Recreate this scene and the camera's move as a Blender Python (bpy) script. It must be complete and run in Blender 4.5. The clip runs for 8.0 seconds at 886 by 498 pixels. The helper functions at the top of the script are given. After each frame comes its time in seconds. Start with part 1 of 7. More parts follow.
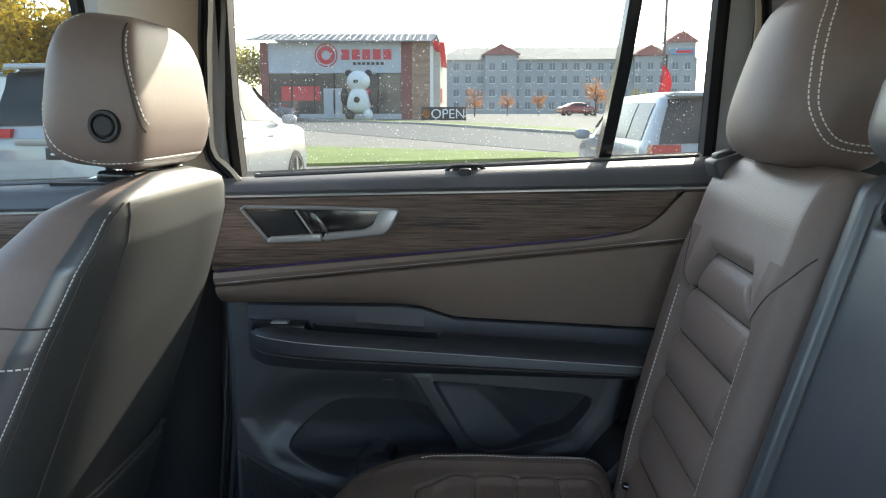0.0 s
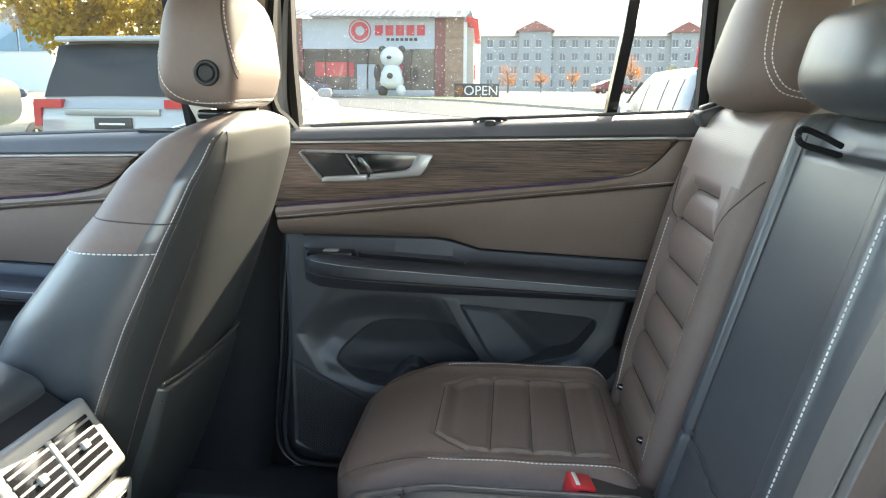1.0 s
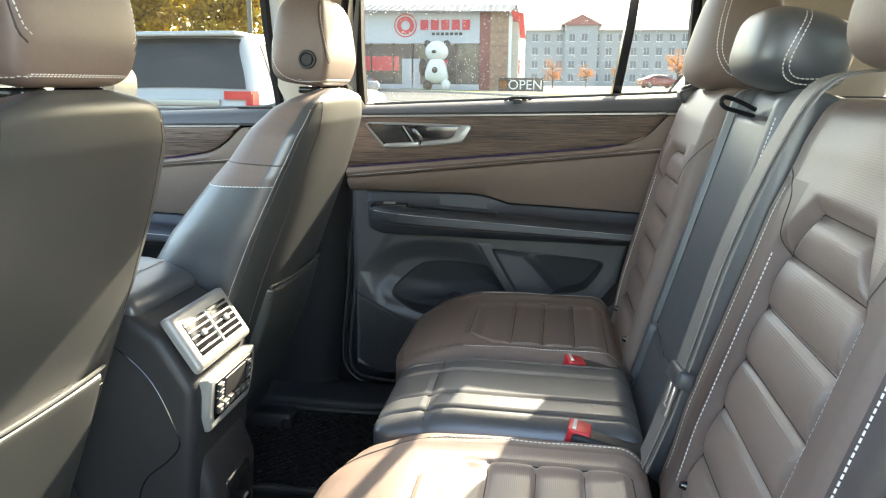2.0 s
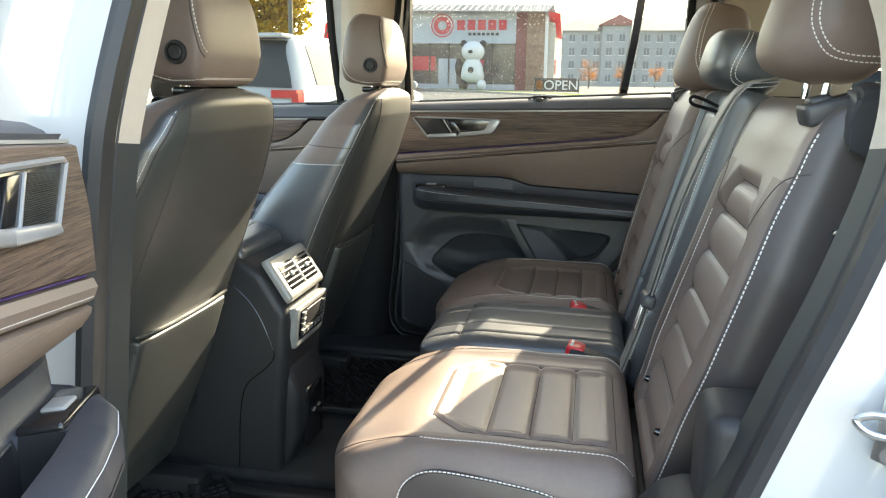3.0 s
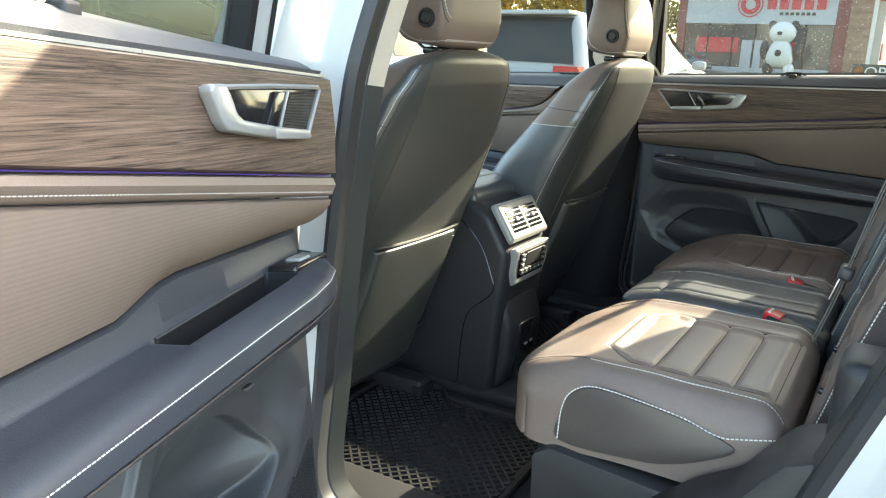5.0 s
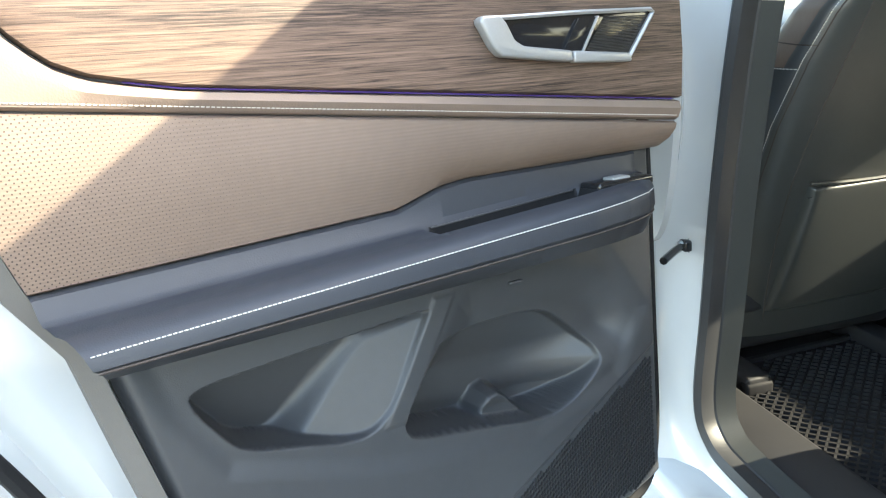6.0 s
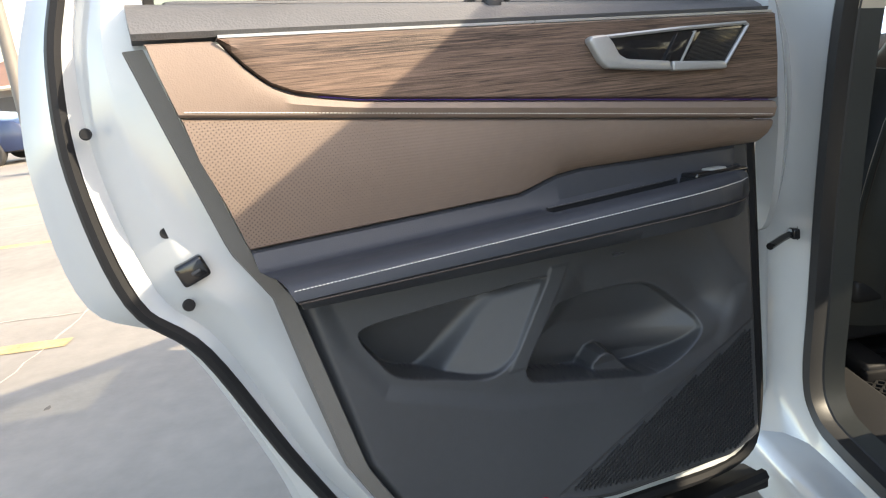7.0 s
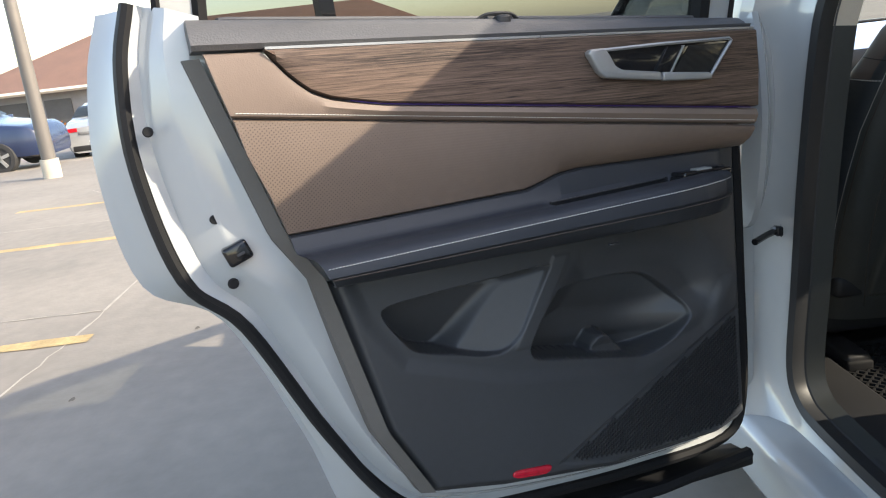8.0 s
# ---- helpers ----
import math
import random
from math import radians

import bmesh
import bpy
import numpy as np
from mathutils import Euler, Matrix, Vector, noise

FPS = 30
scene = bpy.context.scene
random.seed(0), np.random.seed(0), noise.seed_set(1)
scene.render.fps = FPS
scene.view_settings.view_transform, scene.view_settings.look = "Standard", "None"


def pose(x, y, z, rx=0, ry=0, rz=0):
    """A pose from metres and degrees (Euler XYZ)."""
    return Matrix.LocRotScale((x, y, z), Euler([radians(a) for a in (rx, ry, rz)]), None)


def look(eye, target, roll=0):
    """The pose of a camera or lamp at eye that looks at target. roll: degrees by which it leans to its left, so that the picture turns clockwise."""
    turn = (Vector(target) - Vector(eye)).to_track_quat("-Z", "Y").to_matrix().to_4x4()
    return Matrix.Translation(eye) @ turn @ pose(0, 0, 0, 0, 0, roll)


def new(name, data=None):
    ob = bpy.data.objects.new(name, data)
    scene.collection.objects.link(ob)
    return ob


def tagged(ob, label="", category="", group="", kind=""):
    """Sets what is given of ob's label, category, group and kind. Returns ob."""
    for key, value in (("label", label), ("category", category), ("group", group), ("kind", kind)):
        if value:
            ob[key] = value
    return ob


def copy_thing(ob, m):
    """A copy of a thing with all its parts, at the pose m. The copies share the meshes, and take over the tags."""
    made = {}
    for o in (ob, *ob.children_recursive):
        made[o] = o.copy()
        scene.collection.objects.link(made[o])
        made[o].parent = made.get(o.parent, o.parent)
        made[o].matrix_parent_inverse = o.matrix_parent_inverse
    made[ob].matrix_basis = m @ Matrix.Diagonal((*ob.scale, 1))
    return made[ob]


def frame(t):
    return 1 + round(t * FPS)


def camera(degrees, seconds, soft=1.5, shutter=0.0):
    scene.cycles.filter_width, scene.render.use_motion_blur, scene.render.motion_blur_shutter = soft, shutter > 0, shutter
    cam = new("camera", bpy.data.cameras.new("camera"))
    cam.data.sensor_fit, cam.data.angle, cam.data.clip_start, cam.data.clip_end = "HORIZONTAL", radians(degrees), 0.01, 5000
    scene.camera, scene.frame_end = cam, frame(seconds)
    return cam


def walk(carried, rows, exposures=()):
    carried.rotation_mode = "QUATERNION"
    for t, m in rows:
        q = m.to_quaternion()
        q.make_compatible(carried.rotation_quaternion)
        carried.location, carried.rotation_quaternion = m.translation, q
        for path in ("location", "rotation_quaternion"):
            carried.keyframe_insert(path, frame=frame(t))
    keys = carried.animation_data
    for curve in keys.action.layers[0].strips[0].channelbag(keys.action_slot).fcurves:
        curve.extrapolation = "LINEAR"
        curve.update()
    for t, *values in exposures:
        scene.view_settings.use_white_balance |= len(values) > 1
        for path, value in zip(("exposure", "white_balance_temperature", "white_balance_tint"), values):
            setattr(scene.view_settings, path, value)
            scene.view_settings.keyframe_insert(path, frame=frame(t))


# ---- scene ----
cam = camera(59.2, 8.0, soft=1.15)
PATH = [
    (0, (-0.141, -0.603, 1.357), (-0.228, 1.365, 1.013), -0.1),
    (0.5, (-0.127, -0.7, 1.343), (-0.249, 1.26, 0.967), 0.2),
    (1, (-0.121, -0.854, 1.321), (-0.286, 1.099, 0.921), 0.3),
    (1.5, (-0.096, -1.047, 1.307), (-0.318, 0.896, 0.889), 0.2),
    (1.7, (-0.085, -1.139, 1.3), (-0.327, 0.802, 0.884), 0.3),
    (2.8, (-0.011, -1.622, 1.295), (-0.356, 0.304, 0.881), 0.6),
    (3, (-0.002, -1.691, 1.3), (-0.359, 0.232, 0.885), 0.7),
    (3.5, (0.027, -1.845, 1.309), (-0.36, 0.075, 0.901), 0.9),
    (4, (0.047, -1.922, 1.314), (-0.405, -0.017, 0.908), 1.3),
    (4.2, (0.051, -1.933, 1.314), (-0.427, -0.034, 0.908), 1.5),
    (5.3, (0.274, -1.773, 1.245), (-1.057, -0.375, 0.723), 0.9),
    (5.5, (0.329, -1.721, 1.23), (-1.227, -0.586, 0.693), -0.8),
    (6, (0.469, -1.591, 1.26), (-1.381, -1.133, 0.654), -4.6),
    (6.5, (0.586, -1.557, 1.28), (-1.317, -1.41, 0.683), -6.9),
    (7, (0.697, -1.595, 1.285), (-1.221, -1.515, 0.724), -6.9),
    (7.5, (0.784, -1.623, 1.292), (-1.139, -1.541, 0.748), -6.5),
    (8, (0.834, -1.618, 1.293), (-1.092, -1.549, 0.756), -6.5),
]
EXPOSURE = [(0.0, 3.3, 6800, 10), (0.5, 3.8, 7150, 10), (1.0, 4.12, 7450, 10), (1.5, 4.22, 7650, 10), (3.0, 3.8, 8200, 9), (4.0, 3.5, 8100, 7), (5.5, 3.85, 7700, 3), (6.0, 3.7, 7600, 6), (6.5, 3.15, 8200, 9), (7.0, 2.65, 8100, 12), (7.5, 2.3, 7650, 12), (8.0, 2.1, 7450, 12)]
walk(cam, [(t, look(eye, target, roll)) for t, eye, target, roll in PATH], EXPOSURE)

from mathutils.bvhtree import BVHTree

# ---- light ----
world = bpy.data.worlds.new("world")
scene.world = world
world.use_nodes = True
wn = world.node_tree
sky = wn.nodes.new("ShaderNodeTexSky")
sky.sky_type = "NISHITA"
sky.sun_disc = False
SUN_TO = Vector((0.37, 1.0, 0.614)).normalized()
sky.sun_elevation = math.asin(SUN_TO.z)
sky.sun_rotation = math.atan2(SUN_TO.x, SUN_TO.y)
sky.dust_density = 1.5
wn.links.new(sky.outputs[0], wn.nodes["Background"].inputs[0])
wn.nodes["Background"].inputs[1].default_value = 0.15
sun_data = bpy.data.lights.new("sun", "SUN")
sun_data.energy = 1.95
sun_data.angle = radians(0.5)
sun_data.color = (1.0, 0.965, 0.855)
sun = new("sun", sun_data)
sun.matrix_world = look(tuple(SUN_TO * 30), (0, 0, 0))

# ---- materials ----


def material(name, base, rough=0.5, metal=0.0, vary=0.12, scale=6.0, bump=0.0, bump_scale=300.0,
             coat=0.0, ribs=None, spec=0.5, object_vary=0.0, fleck=0.0):
    """A principled surface: colour varied at two scales, roughness varied, grain or ribs in relief."""
    m = bpy.data.materials.new(name)
    m.use_nodes = True
    nt = m.node_tree
    b = nt.nodes["Principled BSDF"]
    co = nt.nodes.new("ShaderNodeTexCoord")
    big = nt.nodes.new("ShaderNodeTexNoise")
    big.inputs["Scale"].default_value = scale
    big.inputs["Detail"].default_value = 5
    fine = nt.nodes.new("ShaderNodeTexNoise")
    fine.inputs["Scale"].default_value = scale * 14
    fine.inputs["Detail"].default_value = 3
    nt.links.new(co.outputs["Object"], big.inputs["Vector"])
    nt.links.new(co.outputs["Object"], fine.inputs["Vector"])
    add = nt.nodes.new("ShaderNodeMath")
    add.operation = "MULTIPLY_ADD"
    add.inputs[1].default_value = 0.45
    nt.links.new(fine.outputs["Fac"], add.inputs[0])
    nt.links.new(big.outputs["Fac"], add.inputs[2])
    ramp = nt.nodes.new("ShaderNodeMapRange")
    ramp.inputs["From Min"].default_value = 0.45
    ramp.inputs["From Max"].default_value = 1.0
    ramp.inputs["To Min"].default_value = 1.0 - vary
    ramp.inputs["To Max"].default_value = 1.0 + vary
    nt.links.new(add.outputs[0], ramp.inputs["Value"])
    last = ramp.outputs[0]
    if object_vary:
        info = nt.nodes.new("ShaderNodeObjectInfo")
        r2 = nt.nodes.new("ShaderNodeMapRange")
        r2.inputs["To Min"].default_value = 1.0 - object_vary
        r2.inputs["To Max"].default_value = 1.0 + object_vary
        nt.links.new(info.outputs["Random"], r2.inputs["Value"])
        mul2 = nt.nodes.new("ShaderNodeMath")
        mul2.operation = "MULTIPLY"
        nt.links.new(last, mul2.inputs[0])
        nt.links.new(r2.outputs[0], mul2.inputs[1])
        last = mul2.outputs[0]
    mul = nt.nodes.new("ShaderNodeVectorMath")
    mul.operation = "SCALE"
    mul.inputs[0].default_value = base
    nt.links.new(last, mul.inputs["Scale"])
    nt.links.new(mul.outputs[0], b.inputs["Base Color"])
    rr = nt.nodes.new("ShaderNodeMapRange")
    rr.inputs["To Min"].default_value = max(0.02, rough - 0.07)
    rr.inputs["To Max"].default_value = min(1.0, rough + 0.07)
    nt.links.new(big.outputs["Fac"], rr.inputs["Value"])
    nt.links.new(rr.outputs[0], b.inputs["Roughness"])
    b.inputs["Metallic"].default_value = metal
    b.inputs["Coat Weight"].default_value = coat
    b.inputs["Coat Roughness"].default_value = 0.04
    b.inputs["Specular IOR Level"].default_value = spec
    height = None
    if bump:
        grain = nt.nodes.new("ShaderNodeTexVoronoi")
        grain.inputs["Scale"].default_value = bump_scale
        nt.links.new(co.outputs["Object"], grain.inputs["Vector"])
        height = grain.outputs["Distance"]
    if ribs:
        axis, pitch, depth = ribs
        wave = nt.nodes.new("ShaderNodeTexWave")
        wave.bands_direction = axis
        wave.inputs["Scale"].default_value = 0.314 / pitch
        nt.links.new(co.outputs["Object"], wave.inputs["Vector"])
        height = wave.outputs["Fac"]
        bump = depth
    if height is not None:
        bp = nt.nodes.new("ShaderNodeBump")
        bp.inputs["Strength"].default_value = bump
        bp.inputs["Distance"].default_value = 0.001
        nt.links.new(height, bp.inputs["Height"])
        nt.links.new(bp.outputs[0], b.inputs["Normal"])
    return m


def wood_material(name, dark, light, along="X"):
    m = bpy.data.materials.new(name)
    m.use_nodes = True
    nt = m.node_tree
    b = nt.nodes["Principled BSDF"]
    co = nt.nodes.new("ShaderNodeTexCoord")
    mp = nt.nodes.new("ShaderNodeMapping")
    mp.inputs["Scale"].default_value = (13, 60, 560) if along == "X" else (260, 60, 5)
    n1 = nt.nodes.new("ShaderNodeTexNoise")
    n1.inputs["Scale"].default_value = 1.0
    n1.inputs["Detail"].default_value = 7
    n1.inputs["Roughness"].default_value = 0.65
    n1.inputs["Distortion"].default_value = 0.6
    mp2 = nt.nodes.new("ShaderNodeMapping")
    mp2.inputs["Scale"].default_value = (2.0, 20, 40)
    n2 = nt.nodes.new("ShaderNodeTexNoise")
    n2.inputs["Scale"].default_value = 1.0
    n2.inputs["Detail"].default_value = 4
    nt.links.new(co.outputs["Object"], mp.inputs["Vector"])
    nt.links.new(co.outputs["Object"], mp2.inputs["Vector"])
    nt.links.new(mp.outputs[0], n1.inputs["Vector"])
    nt.links.new(mp2.outputs[0], n2.inputs["Vector"])
    mx = nt.nodes.new("ShaderNodeMath")
    mx.operation = "MULTIPLY_ADD"
    mx.inputs[1].default_value = 0.5
    nt.links.new(n2.outputs["Fac"], mx.inputs[0])
    nt.links.new(n1.outputs["Fac"], mx.inputs[2])
    cr = nt.nodes.new("ShaderNodeValToRGB")
    cr.color_ramp.elements[0].position = 0.58
    cr.color_ramp.elements[0].color = (*dark, 1)
    cr.color_ramp.elements[1].position = 0.92
    cr.color_ramp.elements[1].color = (*light, 1)
    nt.links.new(mx.outputs[0], cr.inputs[0])
    nt.links.new(cr.outputs[0], b.inputs["Base Color"])
    b.inputs["Roughness"].default_value = 0.5
    b.inputs["Specular IOR Level"].default_value = 0.3
    bp = nt.nodes.new("ShaderNodeBump")
    bp.inputs["Strength"].default_value = 0.35
    bp.inputs["Distance"].default_value = 0.001
    nt.links.new(n1.outputs["Fac"], bp.inputs["Height"])
    nt.links.new(bp.outputs[0], b.inputs["Normal"])
    return m


def glass_material(name, tint, gloss=1.0, dust=0.0):
    m = bpy.data.materials.new(name)
    m.use_nodes = True
    nt = m.node_tree
    nt.nodes.clear()
    out = nt.nodes.new("ShaderNodeOutputMaterial")
    mix = nt.nodes.new("ShaderNodeMixShader")
    tr = nt.nodes.new("ShaderNodeBsdfTransparent")
    tr.inputs[0].default_value = (*tint, 1)
    gl = nt.nodes.new("ShaderNodeBsdfGlossy")
    gl.inputs["Roughness"].default_value = 0.02
    fr = nt.nodes.new("ShaderNodeFresnel")
    fr.inputs[0].default_value = 1.5
    sc = nt.nodes.new("ShaderNodeMath")
    sc.operation = "MULTIPLY"
    sc.inputs[1].default_value = gloss
    nt.links.new(fr.outputs[0], sc.inputs[0])
    nt.links.new(sc.outputs[0], mix.inputs[0])
    nt.links.new(tr.outputs[0], mix.inputs[1])
    nt.links.new(gl.outputs[0], mix.inputs[2])
    top = mix
    if dust:
        top = nt.nodes.new("ShaderNodeMixShader")
        film = nt.nodes.new("ShaderNodeBsdfTranslucent")
        film.inputs[0].default_value = (0.9, 0.9, 0.88, 1)
        coat = nt.nodes.new("ShaderNodeTexNoise")
        coat.inputs["Scale"].default_value = 9
        amount = nt.nodes.new("ShaderNodeMath")
        amount.operation = "MULTIPLY"
        amount.inputs[1].default_value = dust * 2
        nt.links.new(coat.outputs[0], amount.inputs[0])
        nt.links.new(amount.outputs[0], top.inputs[0])
        nt.links.new(mix.outputs[0], top.inputs[1])
        nt.links.new(film.outputs[0], top.inputs[2])
    nt.links.new(top.outputs[0], out.inputs[0])
    return m


def glow_material(name, colour, strength):
    m = bpy.data.materials.new(name)
    m.use_nodes = True
    b = m.node_tree.nodes["Principled BSDF"]
    b.inputs["Base Color"].default_value = (*colour, 1)
    b.inputs["Emission Color"].default_value = (*colour, 1)
    b.inputs["Emission Strength"].default_value = strength
    return m


BROWN = material("brown_leather", (0.160, 0.121, 0.104), 0.46, spec=0.40, bump=0.06, bump_scale=520, vary=0.10, scale=9)
BROWN_RIB = material("brown_ribbed_leather", (0.200, 0.151, 0.128), 0.40, spec=0.85, ribs=("X", 0.0028, 0.12), vary=0.10, scale=9)
BROWN_RIBZ = material("brown_ribbed_back_leather", (0.200, 0.151, 0.128), 0.40, spec=0.85, ribs=("Z", 0.0028, 0.12), vary=0.10, scale=9)
BROWN_PERF = material("brown_perforated_panel", (0.176, 0.131, 0.106), 0.47, spec=0.3, ribs=("Z", 0.0042, 0.10), vary=0.08)


def perforate(m, pitch, hole, x0, x1):
    """Small holes on a diamond lattice in x and z, shrinking away from x0 to x1."""
    nt = m.node_tree
    b = nt.nodes["Principled BSDF"]
    co = nt.nodes.new("ShaderNodeTexCoord")
    sp = nt.nodes.new("ShaderNodeSeparateXYZ")
    nt.links.new(co.outputs["Object"], sp.inputs[0])
    cb = nt.nodes.new("ShaderNodeCombineXYZ")
    nt.links.new(sp.outputs["X"], cb.inputs["X"])
    nt.links.new(sp.outputs["Z"], cb.inputs["Y"])
    rot = nt.nodes.new("ShaderNodeMapping")
    rot.inputs["Rotation"].default_value = (0, 0, radians(45))
    nt.links.new(cb.outputs[0], rot.inputs["Vector"])
    vo = nt.nodes.new("ShaderNodeTexVoronoi")
    vo.voronoi_dimensions = "2D"
    vo.inputs["Scale"].default_value = 1 / pitch
    vo.inputs["Randomness"].default_value = 0.0
    nt.links.new(rot.outputs[0], vo.inputs["Vector"])
    size = nt.nodes.new("ShaderNodeMapRange")
    size.inputs["From Min"].default_value = x0
    size.inputs["From Max"].default_value = x1
    size.inputs["To Min"].default_value = hole
    size.inputs["To Max"].default_value = -0.01
    nt.links.new(sp.outputs["X"], size.inputs["Value"])
    lt = nt.nodes.new("ShaderNodeMath")
    lt.operation = "LESS_THAN"
    nt.links.new(vo.outputs["Distance"], lt.inputs[0])
    nt.links.new(size.outputs[0], lt.inputs[1])
    mx = nt.nodes.new("ShaderNodeMix")
    mx.data_type = "RGBA"
    old = b.inputs["Base Color"].links[0].from_socket
    nt.links.new(lt.outputs[0], mx.inputs[0])
    nt.links.new(old, mx.inputs[6])
    mx.inputs[7].default_value = (0.06, 0.044, 0.037, 1)
    nt.links.new(mx.outputs[2], b.inputs["Base Color"])


perforate(BROWN_PERF, 0.0044, 0.19, 0.86, 0.52)
TAN = material("brown_soft_trim", (0.184, 0.137, 0.112), 0.46, spec=0.28, bump=0.14, bump_scale=480, vary=0.06)
BLACK = material("black_leather", (0.048, 0.054, 0.060), 0.37, spec=1.0, bump=0.06, bump_scale=420, vary=0.14, scale=8)
BACKLEATHER = material("charcoal_seat_back_vinyl", (0.038, 0.041, 0.039), 0.40, spec=0.75, bump=0.06, bump_scale=420, vary=0.12, scale=8)
PLASTIC = material("black_grained_plastic", (0.024, 0.024, 0.0255), 0.48, spec=0.35, bump=0.12, bump_scale=700, vary=0.10)
PLASTIC_SOFT = material("charcoal_soft_plastic", (0.038, 0.039, 0.042), 0.42, spec=0.45, bump=0.12, bump_scale=600, vary=0.08)
UPPER = material("grey_soft_upper_trim", (0.070, 0.070, 0.074), 0.5, bump=0.30, bump_scale=330, vary=0.07)
GLOSS_BLACK = material("gloss_black_plastic", (0.012, 0.012, 0.013), 0.12, vary=0.05)
# besides seals, it darkens the far pillar, far jamb and armrest recess as shade
RUBBER = material("black_rubber_and_shade", (0.014, 0.014, 0.015), 0.65, spec=0.15, vary=0.15, scale=20)
# black plastic lightened to stand for sun on the open side's pillar
SUNPLASTIC = material("sunlit_grey_plastic", (0.034, 0.036, 0.034), 0.45, spec=0.35, bump=0.12, bump_scale=600, vary=0.08)
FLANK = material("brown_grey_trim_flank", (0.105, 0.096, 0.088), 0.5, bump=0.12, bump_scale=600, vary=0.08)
SEALGREY = material("charcoal_seal_rubber", (0.024, 0.025, 0.027), 0.5, spec=0.4, vary=0.12, scale=20)
DOORPLASTIC = material("black_grained_door_plastic", (0.041, 0.043, 0.047), 0.45, spec=0.55, bump=0.10, bump_scale=700, vary=0.10)
MATRUBBER = material("black_rubber_mat", (0.016, 0.016, 0.017), 0.52, vary=0.25, scale=18)
CARPET = material("charcoal_carpet", (0.030, 0.029, 0.029), 0.95, bump=1.0, bump_scale=900, vary=0.35, scale=30)
HEADLINER = material("beige_woven_headliner", (0.66, 0.58, 0.47), 0.85, bump=0.4, bump_scale=900, vary=0.05)
PILLAR = material("beige_pillar_trim", (0.42, 0.36, 0.29), 0.7, bump=0.3, bump_scale=600, vary=0.05)
GREYTRIM = material("pale_grey_frame_trim", (0.40, 0.41, 0.42), 0.4, vary=0.04)
PAINT = material("white_car_paint", (0.41, 0.42, 0.42), 0.20, coat=1.0, vary=0.03, scale=2)
SATIN = material("satin_silver_trim", (0.30, 0.30, 0.295), 0.30, metal=0.35, vary=0.06, scale=25)
SILVER = material("silver_painted_plastic", (0.27, 0.27, 0.255), 0.36, metal=0.1, vary=0.06, scale=25)
MIRROR = material("mirror_glass", (0.34, 0.37, 0.40), 0.03, metal=1.0, vary=0.03)
CHROME = material("chrome", (0.85, 0.85, 0.86), 0.08, metal=1.0, vary=0.03)
STEEL = material("zinc_steel", (0.55, 0.55, 0.54), 0.3, metal=1.0, vary=0.12, scale=40)
THREAD = material("pale_thread", (0.72, 0.69, 0.64), 0.8, vary=0.1, scale=200)
SEAM = material("dark_seam", (0.055, 0.043, 0.038), 0.8, vary=0.1, scale=200)
RED = material("red_plastic", (0.60, 0.02, 0.03), 0.35, vary=0.08, scale=30)
REFLECTOR = material("red_reflector", (0.55, 0.01, 0.03), 0.15, coat=0.6, vary=0.2, scale=120)
WEBBING = material("grey_belt_webbing", (0.15, 0.142, 0.130), 0.5, bump=0.2, bump_scale=900, vary=0.10, scale=30)
SIDELEATHER = material("dark_brown_side_leatherette", (0.062, 0.051, 0.047), 0.42, bump=0.06, bump_scale=420, vary=0.1, scale=8)
ARMPAD = material("black_armrest_leatherette", (0.034, 0.037, 0.044), 0.44, spec=0.35, bump=0.1, bump_scale=500, vary=0.08)
WOOD = wood_material("brown_open_pore_wood", (0.016, 0.010, 0.008), (0.165, 0.108, 0.080))
GLASS = glass_material("window_glass", (0.74, 0.77, 0.75), 0.6)
TINTGLASS = glass_material("tinted_glass", (0.255, 0.28, 0.275), 0.5, dust=0.006)
SIDEGLASS = glass_material("front_side_glass", (0.29, 0.32, 0.31), 0.5, dust=0.002)
DARKGLASS = glass_material("privacy_glass", (0.25, 0.28, 0.28), 1.0)
DROPLET = material("water_droplet", (0.85, 0.87, 0.9), 0.15, vary=0.05)
PURPLE = glow_material("violet_ambient_light", (0.06, 0.03, 0.17), 0.015)
SCREEN = glow_material("display_glow", (0.25, 0.35, 0.55), 0.8)

def translucent(m, share, tint=None):
    """Lets light through thin things: leaves, drops."""
    nt = m.node_tree
    out = nt.nodes["Material Output"]
    b = nt.nodes["Principled BSDF"]
    mix = nt.nodes.new("ShaderNodeMixShader")
    mix.inputs[0].default_value = share
    tr = nt.nodes.new("ShaderNodeBsdfTranslucent")
    if tint:
        tr.inputs[0].default_value = (*tint, 1)
    else:
        nt.links.new(b.inputs["Base Color"].links[0].from_socket, tr.inputs[0])
    nt.links.new(b.outputs[0], mix.inputs[1])
    nt.links.new(tr.outputs[0], mix.inputs[2])
    nt.links.new(mix.outputs[0], out.inputs[0])
    return m


translucent(DROPLET, 0.75, (0.92, 0.94, 0.96))

# ---- mesh helpers ----
BASE = {}


def thing(name, base, label, category, group="", turn=None, kind=""):
    """An Empty at the base of a thing; its parts are written in the car's coordinates."""
    e = new(name)
    at = Matrix.Translation(base)
    BASE[e] = at
    e.matrix_world = (turn @ at) if turn else at
    tagged(e, label, category, group, kind)
    return e


